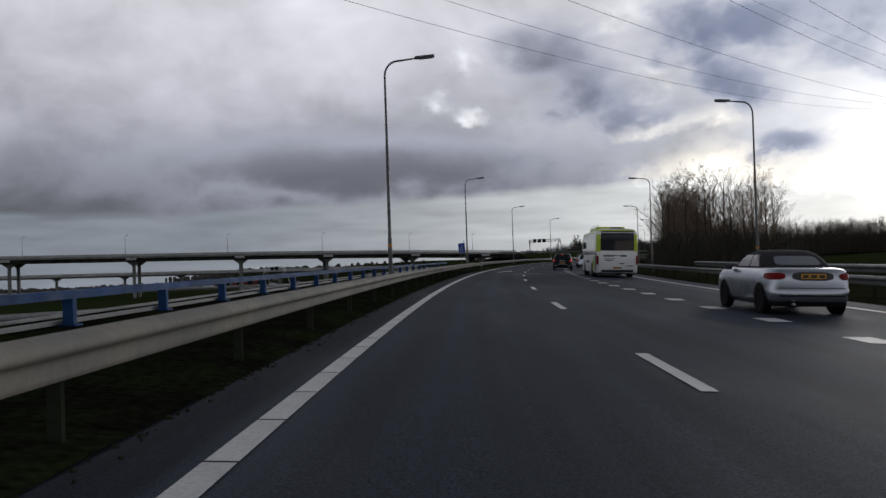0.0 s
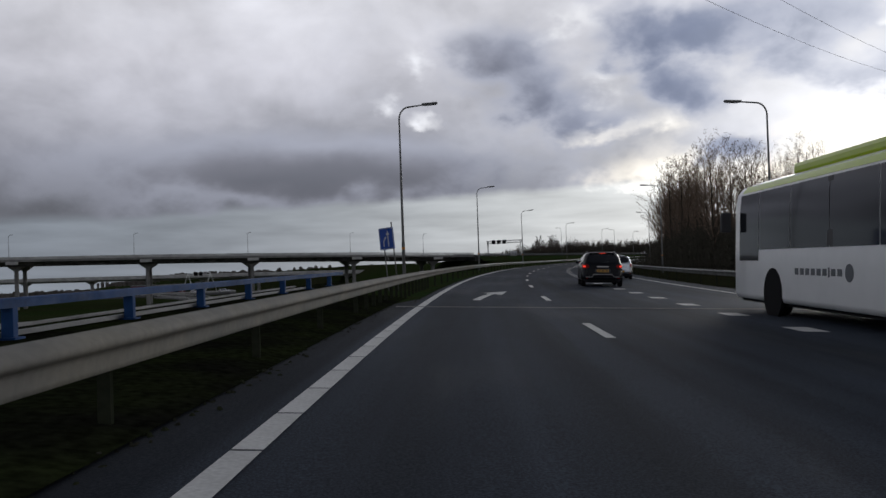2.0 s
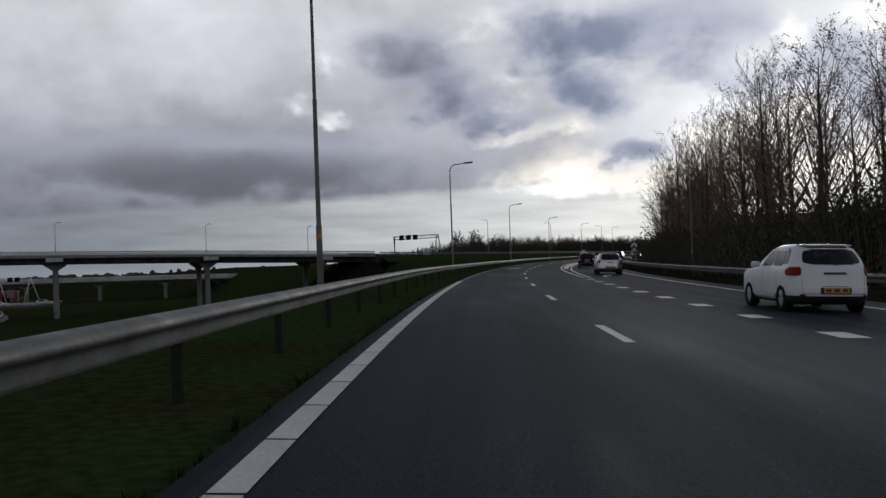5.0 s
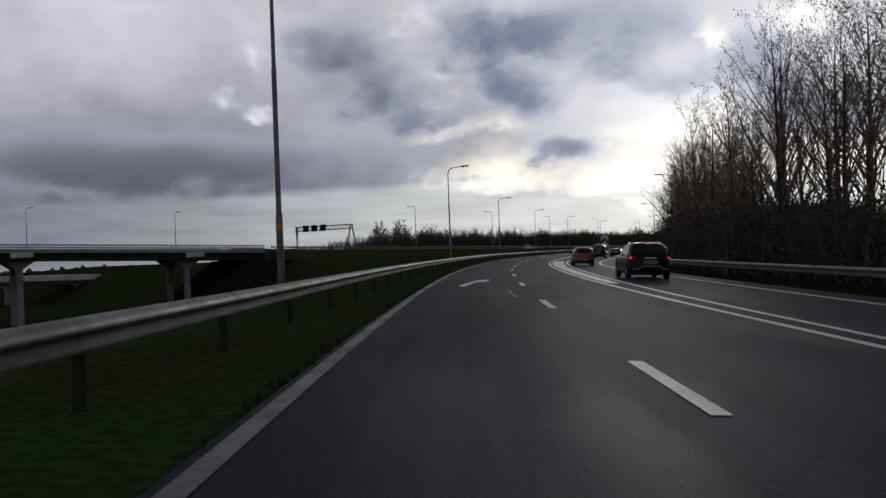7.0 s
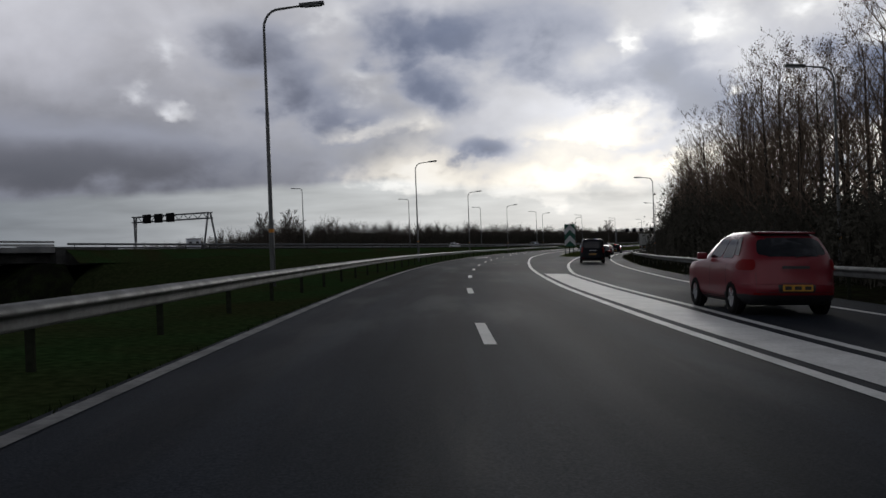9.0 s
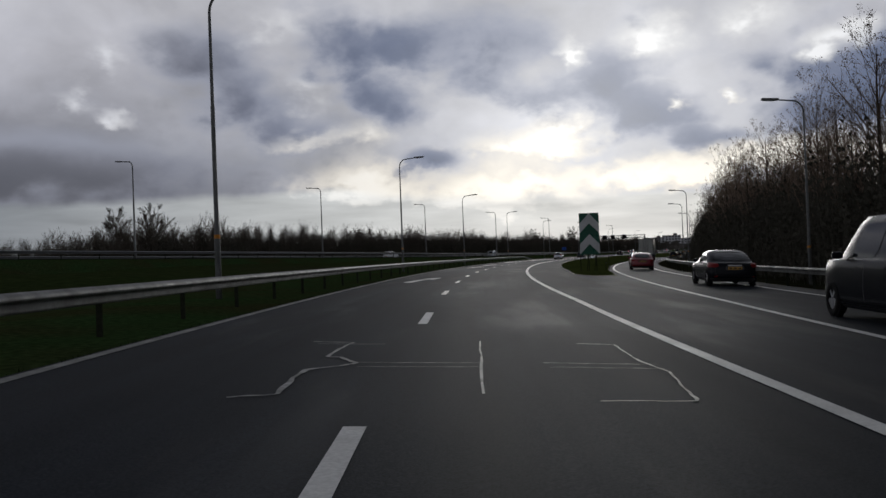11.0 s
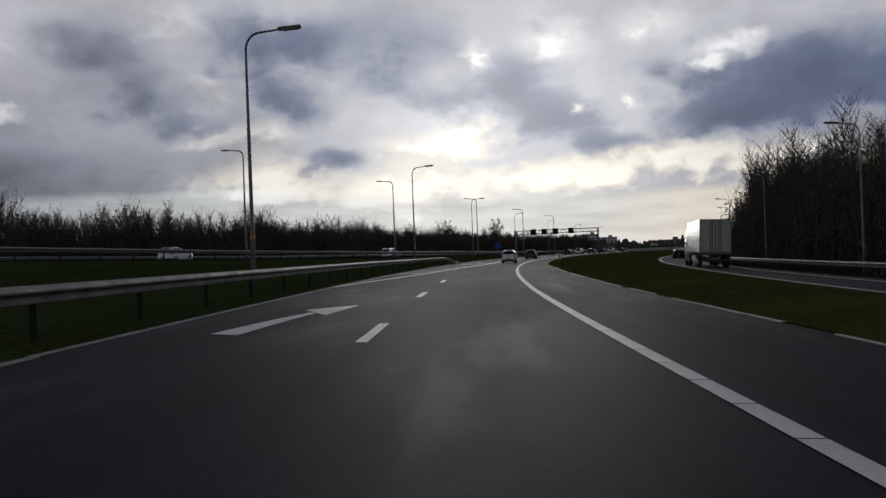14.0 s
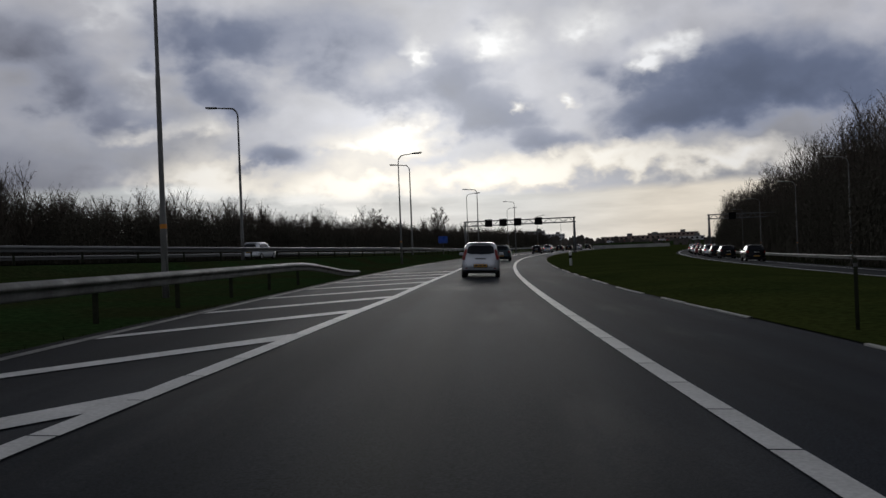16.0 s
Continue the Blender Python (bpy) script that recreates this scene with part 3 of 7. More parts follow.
def build_ground():
    def axis(lo, hi, fine, far):
        near = list(np.arange(lo, hi + 0.1, fine))
        out, step, v = [], fine * 2, hi
        while v < far:
            v += step
            step *= 1.35
            out.append(v)
        low, step, v = [], fine * 2, lo
        while v > -far:
            v -= step
            step *= 1.35
            low.append(v)
        return low[::-1] + near + out

    xs, ys = axis(-190, 330, 5.0, 4200), axis(-70, 660, 5.0, 4200)
    gx, gy = np.meshgrid(xs, ys)
    fx, fy = gx.ravel(), gy.ravel()
    z = ground_z(fx, fy)
    s, o = road_coords(fx, fy)
    under = (s > -70) & (s < 930) & (o > -9) & (o < 62)
    z = z - 0.55 * under
    nx = len(xs)
    faces = [(j * nx + i, j * nx + i + 1, (j + 1) * nx + i + 1, (j + 1) * nx + i) for j in range(len(ys) - 1) for i in range(nx - 1)]
    thing("ground", list(zip(fx, fy, z)), faces, FIELD, "rough winter grass land round the interchange", "ground", kind="structure", smooth=True)

    def verge(name, o_list, s0, s1, label, mat=GRASS):
        rings = []
        for q in along(s0, s1, 4.0):
            ring = []
            for o_ in o_list:
                ov = o_(q) if callable(o_) else o_
                p = at_road(q, ov)
                zz = float(ground_z(p.x, p.y)[0])
                ring.append(Vector((p.x, p.y, zz + 0.06 * noise.noise(Vector((p.x, p.y, 0)) * 0.6))))
            rings.append(ring)
        v, f = sweep(rings)
        thing(name, v, [q[::-1] for q in f], mat, label, "grass verge", kind="structure", smooth=True)

    verge("verge_left", [-11.0, -9, -7.5, -6.2, -5.2, -4.4, -3.6, -2.9, -2.3, -1.7], -60, 900, "mown grass verge beside the carriageway, sloping away")
    verge("verge_right", [lambda q: ramp_mid(q) + 3.0, lambda q: ramp_mid(q) + 5, lambda q: ramp_mid(q) + 7, lambda q: ramp_mid(q) + 10,
                          lambda q: ramp_mid(q) + 15, lambda q: ramp_mid(q) + 22, lambda q: ramp_mid(q) + 32], -60, 900, "rough grass verge under the roadside trees", ROUGH_GRASS)

    rings = []
    for q in along(328, 900, 3.0):
        a, b = wedge_edge(q) + 0.05, ramp_mid(q) - 2.3
        a = min(a, b - 0.1)
        lift = float(smooth_step(326, 346, q))
        rings.append([at_road(q, a + (b - a) * k / 6, -0.012 + 0.03 * lift + 0.22 * lift * math.sin(math.pi * k / 6) * min(1, (b - a) / 6)) for k in range(7)])
    v, f = sweep(rings)
    thing("verge_middle", v, [q[::-1] for q in f], WEDGE_GRASS, "olive winter grass wedge between the carriageway and the leaving lane", "grass verge", kind="structure", smooth=True)


def build_tufts():
    """Short grass and weeds along the asphalt's edge."""
    rng = random.Random(17)
    v, f = [], []
    for k in range(6000):
        s = rng.uniform(66, 470)
        edge = float(np.interp(s, [66, 140, 165, 372, 400], [-2.05, -2.0, -1.84, -1.84, -2.0]))
        o = edge - abs(rng.gauss(0, 0.10)) + 0.05
        p = at_road(s, o)
        z = max(float(surface(s, o)) - 0.10, p.z - 0.12)
        h, w, a = rng.uniform(0.05, 0.15), rng.uniform(0.012, 0.03), rng.uniform(0, 6.28)
        for j in range(3):
            t = a + 2.1 * j
            lean = Vector((math.cos(t), math.sin(t), 0)) * h * rng.uniform(0.2, 0.7)
            side = Vector((-math.sin(t), math.cos(t), 0)) * w
            b = len(v)
            base = Vector((p.x, p.y, z))
            v += [base - side, base + side, base + lean + Vector((0, 0, h))]
            f.append((b, b + 1, b + 2))
    thing("grass_tufts", v, f, GRASS, "short ragged grass along the asphalt's edge", "grass", kind="stuff")


def road_sheet(name, s0, s1, left, right, z, cols, label):
    """A carriageway's surface, mapped across and along in metres."""
    v, f = ribbon(s0, s1, left, right, z, 3.0, cols)
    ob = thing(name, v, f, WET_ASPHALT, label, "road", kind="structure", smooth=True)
    flat = []
    for q in along(s0, s1, 3.0):
        flat += [(left(q) + (right(q) - left(q)) * k / cols, q) for k in range(cols + 1)]
    uv = ob.data.uv_layers.new(name="across_and_along")
    for loop in ob.data.loops:
        uv.data[loop.index].uv = flat[loop.vertex_index]
    return ob


def build_road():
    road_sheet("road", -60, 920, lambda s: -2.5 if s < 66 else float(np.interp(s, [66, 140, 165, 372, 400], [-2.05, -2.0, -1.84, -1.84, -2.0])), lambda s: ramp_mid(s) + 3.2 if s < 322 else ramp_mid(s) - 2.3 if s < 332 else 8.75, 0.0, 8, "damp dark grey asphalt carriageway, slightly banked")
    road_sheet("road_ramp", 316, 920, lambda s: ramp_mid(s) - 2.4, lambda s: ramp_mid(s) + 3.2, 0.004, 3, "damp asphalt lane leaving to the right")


def marking(name, s0, s1, left, right, label, z=0.008, step=2.0, mat=None):
    v, f = ribbon(s0, s1, left, right, z, step)
    return thing(name, v, f, mat or PAINT, label, "road marking", kind="structure")


def dash_mesh(name, length, width):
    n = 4
    rings = [[Vector((-width / 2, length * k / n, 0)), Vector((width / 2, length * k / n, 0))] for k in range(n + 1)]
    v, f = sweep(rings)
    return mesh_of(name, v, [q[::-1] for q in f], PAINT)


def dashes(name, holder_label, starts, offset, length, width):
    holder = tagged(new(name), holder_label, "road marking", kind="structure")
    me = dash_mesh("dash", length, width)
    for s in starts:
        o = offset(s) if callable(offset) else offset
        part_of("dash", me, PAINT, holder, m=road_pose(s, o, 0.009))


def right_line(s):
    """The line on the right of the second lane."""
    return float(np.interp(s, [0, 160, 175, 192, 206, 235, 248, 283, 300, 320, 345, 370, 390, 430, 460, 960], [5.6, 5.1, 4.9, 4.64, 4.48, 4.43, 4.55, 5.4, 5.6, 5.5, 5.4, 5.3, 5.12, 5.02, 4.95, 4.95]))


def taper(s):
    """The line that closes the left lane."""
    return float(np.interp(s, [372, 392, 399, 405, 410, 418, 425, 431, 441, 461, 480], [-1.74, -1.70, -1.14, -0.66, -0.28, 0.18, 0.52, 0.86, 1.32, 1.74, 1.78]))


def pieced_line(name, label, s0, s1, offset, width, length=1.25, gap=0.035):
    """An edge line laid in short plates with narrow dark gaps between them."""
    holder = tagged(new(name), label, "road marking", kind="structure")
    me = dash_mesh("line_piece", length - gap, width)
    for k in range(int((s1 - s0) / length)):
        s = s0 + k * length
        a, b = offset(s), offset(s + length)
        part_of("line_piece", me, PAINT, holder, m=road_pose(s, a, 0.009, turn=-math.degrees(math.atan2(b - a, length))))


DASH_AT = [(-3, -29.0), (0, 7.5), (3, 44.3), (6, 80.2), (12, 151.0), (14, 174.4), (18, 220.6), (24, 292.0), (27, 326.3), (31, 373.7), (33, 396.8), (34, 408.5)]


def gore_gap(s):
    return float(np.interp(s, [166, 192, 205, 218, 232, 240], [0.32, 0.65, 0.98, 1.15, 1.34, 1.55]))


def build_markings():
    pieced_line("edge_line_left", "worn white edge line along the verge side, laid in plates", -4, 158, lambda s: -1.68, 0.20)
    marking("edge_line_worn", 158, 372, -1.76, -1.60, "grimy, almost worn edge line along the verge", mat=WORN_PAINT)
    marking("edge_line_behind", -60, -4, -1.78, -1.58, "worn white edge line along the verge side")
    marking("edge_line_closed", 372, 490, -1.80, -1.66, "thin worn edge line of the closed lane", mat=WORN_PAINT)
    pieced_line("taper_line", "white line along the hatched taper, laid in plates", 392, 560, taper, 0.20)
    marking("taper_line_far", 560, 920, 1.68, 1.88, "white line along the verge side")
    n, s = [a for a, b in DASH_AT], [b for a, b in DASH_AT]
    dashes("lane_line", "broken white line between the two lanes", [float(np.interp(k, n, s)) for k in range(-3, 34)],
           lambda s: float(np.interp(s, [0, 50, 90, 150, 175, 222, 260, 292, 326, 373, 396], [1.85, 1.80, 1.77, 1.72, 1.54, 1.50, 1.75, 1.93, 1.79, 1.78, 1.70])), 3.0, 0.16)
    dashes("block_line", "short broad white blocks before the leaving lane", [-50.2 + 4.15 * k for k in range(52)], right_line, 1.0, 0.45)
    marking("edge_line_right", -60, 920, lambda s: ramp_mid(s) + 1.72, lambda s: ramp_mid(s) + 1.90, "white edge line beside the outer shoulder")
    marking("gore_line_left", 166, 318, lambda s: right_line(s) - 0.08, lambda s: right_line(s) + 0.10, "white line along the near side of the split")
    pieced_line("gore_line_pieced", "white line beside the inner shoulder, laid in plates", 318, 520, right_line, 0.20)
    marking("gore_line_far", 520, 920, 4.85, 5.05, "white line beside the inner shoulder")
    marking("gore_line_right", 166, 900, lambda s: max(right_line(s) + gore_gap(s), ramp_mid(s) - 1.90), lambda s: max(right_line(s) + gore_gap(s) + 0.17, ramp_mid(s) - 1.72), "white line along the far side of the split")
    marking("gore_fill", 200, 262, lambda s: right_line(s) + 0.28, lambda s: max(right_line(s) + gore_gap(s) - 0.22, ramp_mid(s) - 2.12), "solid white stripe in the point of the split")
    hold = tagged(new("hatching"), "slanting white stripes in the closed-off lane", "road marking", kind="structure")
    for k in range(-4, 8):
        s = 431.3 + 4.75 * k
        if taper(s) < -0.9:
            continue
        a, b = at_road(s, taper(s) - 0.05, 0.010), at_road(s + 0.95, taper(s + 0.95) - 0.05, 0.010)
        w = (taper(s) + 1.62)
        c, d = at_road(s - 1.75 * w + 0.45, -1.62, 0.010), at_road(s - 1.75 * w, -1.62, 0.010)
        part_of("stripe", mesh_of("stripe", [a, b, c, d], [(0, 1, 2, 3)], PAINT), PAINT, hold)
    for s, o, wide, stretch, worn in ((68.1, -0.02, 0.0, 1.0, 0.0), (196.6, -0.28, 0.0, 1.0, 0.20), (315.1, -0.06, 0.10, 1.2, 0.0), (358.7, -0.02, 0.10, 1.11, 0.05), (374.6, 0.0, 0.10, 1.0, 0.0), (167.2, 6.75, 0.0, 1.0, 0.0)):
        arrow("arrow", s, o, wide, stretch, worn)
    # joint at the end of the viaduct
    rings = [[at_road(64.3 + a + 0.02 * math.sin(o * 3), o, 0.012) for a in (0.0, 0.12, 0.15, 0.30)] for o in np.arange(-2.3, 10.2, 0.5)]
    v, f = sweep(rings)
    thing("expansion_joint", v, f, JOINT, "pale expansion joint across the road at the viaduct's end", "expansion joint", kind="structure")
    # sealed cuts of the traffic detectors
    hold = tagged(new("sealed_cuts"), "pale sealed cracks and detector cuts in the asphalt", "road repair", kind="structure")
    def cut(points, w=0.05):
        rng = random.Random(len(points) + int(points[0][0] * 10))
        ends = [Vector(p) for p in points]
        ps = [a.lerp(b, k / 4) + Vector((rng.uniform(-0.02, 0.02), rng.uniform(-0.012, 0.012))) for a, b in zip(ends, ends[1:]) for k in range(4)] + [ends[-1]]
        rings = []
        for i, p in enumerate(ps):
            d = (ps[min(i + 1, len(ps) - 1)] - ps[max(i - 1, 0)]).normalized()
            q = Vector((d.y, -d.x)) * w / 2 * rng.uniform(0.45, 1.35)
            rings.append([at_road(p.x - q.x, p.y - q.y, 0.011), at_road(p.x + q.x, p.y + q.y, 0.011)])
        v, f = sweep(rings)
        part_of("cut", mesh_of("cut", v, f, SEAL), SEAL, hold)
    cut([(284.3, 0.66), (284.45, 1.04), (285.4, 1.0), (286.0, 1.02), (286.3, 1.31), (286.57, 1.47), (287.1, 1.22), (287.15, 1.05), (288.0, 1.07), (288.75, 1.16), (288.9, 0.6)], 0.055)
    for s in (286.25, 286.6):
        cut([(s, 1.5 + 0.26 * k) for k in range(6)], 0.022)
        cut([(s - 0.1 * k / 5, 3.5 + 0.24 * k) for k in range(6)], 0.018)
    cut([(289.0, 2.86), (286.8, 2.83), (284.5, 2.78)], 0.025)
    cut([(288.7, 4.14), (288.55, 4.62), (287.5, 4.58), (286.8, 4.58), (285.9, 4.69), (284.75, 4.55), (284.15, 4.48), (284.15, 3.7)], 0.03)
    cut([(288.6, 0.7), (288.55, 1.6)], 0.03)
    cut([(190.2, 0.98), (192.0, 0.90), (193.6, 0.94), (195.0, 0.86)], 0.05)
    cut([(192.9, 0.7), (193.0, 1.15)], 0.06)


def arrow(name, s, o, wide, stretch, worn=0.0):
    """A bent merge arrow, 7 m long, that points ahead and to the right: a stem of short plates and a head."""
    stem = [(-0.44, -0.20, 0.0), (-0.33, -0.10, 1.4), (-0.20, 0.02, 2.8), (-0.05, 0.13, 4.0), (0.04, 0.20, 4.55)]
    v, f = [], []
    for k in range(4):
        for (a, b, y), g in ((stem[k], 0.02), (stem[k + 1], -0.02)):
            w = wide * (1 - y / 4.55)
            v += [at_road(s + (y + 0.12 + g) * stretch, o + a - w, 0.010), at_road(s + (y - 0.05 + g) * stretch, o + b + w, 0.010)]
        f.append((4 * k, 4 * k + 1, 4 * k + 3, 4 * k + 2))
    k = len(v)
    v += [at_road(s + y * stretch, o + x, 0.010) for x, y in ((-0.22 + worn * 0.5, 5.4), (0.12, 4.68), (0.46 - worn * 0.3, 3.95 + worn * 1.3), (0.565, 5.46), (-0.195 + worn, 5.46), (0.57, 5.52), (0.68, 7.1), (0.23, 6.25))]
    f += [(k, k + 1, k + 3), (k + 1, k + 2, k + 3), (k + 4, k + 5, k + 7), (k + 5, k + 6, k + 7)]
    thing(name, v, f, PAINT, "worn white bent merge arrow painted on the lane", "road marking", kind="structure")


# W-shaped beam: offset towards the road and height
W_BEAM = [(0.030, 0.490), (0.040, 0.494), (0.042, 0.53), (0.046, 0.575), (0.050, 0.606), (0.058, 0.626), (0.080, 0.642), (0.112, 0.660), (0.124, 0.684), (0.114, 0.716), (0.074, 0.752), (0.0, 0.774), (-0.02, 0.765),
          (-0.018, 0.752), (0.060, 0.738), (0.090, 0.710), (0.088, 0.680), (0.040, 0.644), (0.032, 0.60), (0.026, 0.555), (0.020, 0.51)]


def guard_rail(label, s0, s1, place, side=1, lift=0.0, every=4.0, end_drop=None, heading=None, post_h=0.70, beam_mat=None, dense=None):
    """A W-beam on posts; side 1: its face is to the right."""
    p0 = place(s0, 0, 0)
    rail = empty("guard_rail", Matrix.Translation(p0), label, "guard rail", "guard rails")
    rings = []
    for s in along(s0, s1, 2.0):
        dz = lift - (0.0 if not end_drop else 0.62 * float(smooth_step(end_drop, s1, s)))
        rings.append([place(s, side * a, b + dz) - p0 for a, b in W_BEAM])
    v, f = sweep(rings, True)
    if side > 0:
        f = [q[::-1] for q in f]
    me = mesh_of("beam", v, f, beam_mat or ZINC, True)
    part_of("beam", me, ZINC, rail)
    pm = bpy.data.meshes.new("post")
    bm = box_bm(0, 0, (post_h + lift) / 2 - 0.15, 0.09, 0.05, post_h + lift + 0.3)
    box_bm(side * 0.03, 0, 0.60 + lift, 0.10, 0.16, 0.12, 0.0, bm)
    bm.to_mesh(pm)
    bm.free()
    pm.materials.append(DARK_POST)
    n = int((s1 - s0) / every)
    stands = [s0 + 1.0 + every * k for k in range(n)]
    if dense:
        stands = [s for s in stands if not dense[0] < s < dense[1]] + [dense[0] + 0.6 + 1.33 * k for k in range(int((dense[1] - dense[0]) / 1.33))]
    for s in stands:
        if end_drop and s > end_drop + 3:
            break
        q = place(s, -side * 0.07, 0) - p0
        h = heading(s) if heading else math.degrees(np.interp(s, RS, RH))
        part_of("post", pm, DULL_ZINC, rail, m=pose(q.x, q.y, q.z, 0, 0, h))
    return rail


def at_rail_left(s, o, z):
    base = float(np.interp(s, [-60, 60, 110, 170, 300, 500], [-2.66, -2.70, -2.9, -3.25, -3.2, -3.2]))
    return at_road(s, base + o, z - float(np.interp(s, [150, 180, 235, 280, 400], [0.06, 0.13, 0.14, 0.08, 0.07])))


def build_rails():
    guard_rail("galvanised steel guard rail on posts along the carriageway", 114, 464, at_rail_left, 1, end_drop=450, beam_mat=RAIL_STEEL)
    guard_rail("weathered pale steel guard rail along the viaduct and its end", -60, 114, at_rail_left, 1, dense=(62, 82), beam_mat=CREAM_STEEL)
    guard_rail("galvanised steel guard rail behind the outer shoulder", -60, 600, lambda s, o, z: at_road(s, ramp_mid(s) + 4.4 + o, z - 0.05), -1, beam_mat=RAIL_STEEL)
    guard_rail("galvanised guard rail behind the first rail", -60, 56, lambda s, o, z: at_road(s, 12.9 + o, z + 0.28), -1, beam_mat=RAIL_STEEL)
    a = BRIDGE_END + 2
    guard_rail("guard rail along the raised motorway", a, a + 420, lambda s, o, z: at_left(s, 7.6 + o, z), 1, heading=left_heading)
    guard_rail("far guard rail of the raised motorway", a, a + 420, lambda s, o, z: at_left(s, -7.8 + o, z), 1, heading=left_heading)


def build_kerb():
    """The dirty strip between the road and the parapet on the viaduct, with moss along its edge."""
    rng = random.Random(3)
    rings = []
    for s in along(-60, 69, 0.8):
        rings.append([at_road(s, o, z + 0.02 * rng.random()) for o, z in ((-4.75, 0.10), (-4.2, 0.10), (-3.6, 0.09), (-3.0, 0.07), (-2.68, 0.035), (-2.46, 0.004))])
    v, f = sweep(rings)
    thing("dirt_strip", v, [q[::-1] for q in f], DIRT_AND_SHADE, "dark mossy dirt strip under the guard rail", "dirt strip", kind="structure")
    v, f = [], []
    for k in range(900):
        s = rng.uniform(-12, 64)
        o = -2.50 + rng.gauss(0, 0.10)
        r, h = rng.uniform(0.010, 0.035), rng.uniform(0.005, 0.025)
        c = at_road(s, o, 0.0)
        b = len(v)
        v += [c + Vector((r * math.cos(t) * rng.uniform(0.7, 1.2), r * math.sin(t) * rng.uniform(0.8, 1.8), 0.0)) for t in (1.05 * i for i in range(6))]
        v += [c + Vector((r * 0.5 * math.cos(t), r * 0.7 * math.sin(t), h * rng.uniform(0.7, 1.2))) for t in (1.05 * i for i in range(6))]
        f += [(b + i, b + (i + 1) % 6, b + 6 + (i + 1) % 6, b + 6 + i) for i in range(6)] + [tuple(b + 6 + i for i in range(6))]
    thing("moss", v, f, GRIT, "clumps of moss and grit along the road's edge", "moss", kind="stuff")


def build_parapet():
    """Blue steel parapet on a concrete edge beam, where the road runs over the viaduct."""
    s0, s1, o = -60, 72, -5.0
    p0 = at_road(s0, o)
    edge = empty("edge_beam", Matrix.Translation(p0), "weathered concrete edge beam of the viaduct", "edge beam")
    prof = [(-0.42, -0.9), (-0.42, 0.36), (-0.38, 0.40), (-0.22, 0.40), (-0.20, 0.34), (0.22, 0.34), (0.26, 0.30), (0.26, -0.05)]
    v, f = sweep([[at_road(s, o + a, b) - p0 for a, b in prof] for s in along(s0, s1 + 1, 3)])
    # beam drawn near black, in the same tone as the strip beside it
    part_of("beam", mesh_of("beam", v, [q[::-1] for q in f], DIRT_AND_SHADE), DIRT_AND_SHADE, edge, "dark-coloured concrete")
    v, f = sweep([[at_road(s, o + a, b) - p0 for a, b in ((-0.46, 0.36), (-0.46, 0.43), (-0.40, 0.43), (-0.40, 0.38))] for s in along(s0, 67, 3)])
    part_of("coping", mesh_of("coping", v, [q[::-1] for q in f], PALE_CONCRETE), PALE_CONCRETE, edge, "pale concrete coping")
    par = empty("blue_parapet", Matrix.Translation(p0), "blue painted steel parapet with square posts on the edge beam", "parapet")
    prof = [(-0.06, 0.665), (-0.06, 0.75), (-0.045, 0.765), (0.045, 0.765), (0.06, 0.75), (0.06, 0.665)]
    v, f = sweep([[at_road(s, o + a, b) - p0 for a, b in prof] for s in along(s0, s1, 3)], True)
    part_of("top_rail", mesh_of("top_rail", v, [q[::-1] for q in f], BLUE_STEEL), BLUE_STEEL, par)
    pm = bpy.data.meshes.new("post")
    bm = box_bm(0, 0, 0.16, 0.13, 0.10, 0.33, 0.01)
    box_bm(0, 0, 0.012, 0.22, 0.2, 0.024, 0.0, bm)
    bm.to_mesh(pm)
    bm.free()
    pm.materials.append(BLUE_STEEL)
    for k in range(44):
        s = s0 + 0.85 + 3.0 * k
        part_of("post", pm, BLUE_STEEL, par, m=Matrix.Translation(-p0) @ road_pose(s, o, 0.34, lean=False))
    v, f = sweep([[at_road(s, o - 0.1 + a, b) - p0 for a, b in ((-0.03, 0.36), (-0.03, 0.41), (0.03, 0.41), (0.03, 0.36))] for s in along(s0, 67, 3)], True)
    part_of("lower_rail", mesh_of("lower_rail", v, [q[::-1] for q in f], ZINC), ZINC, par, "galvanised lower rail")


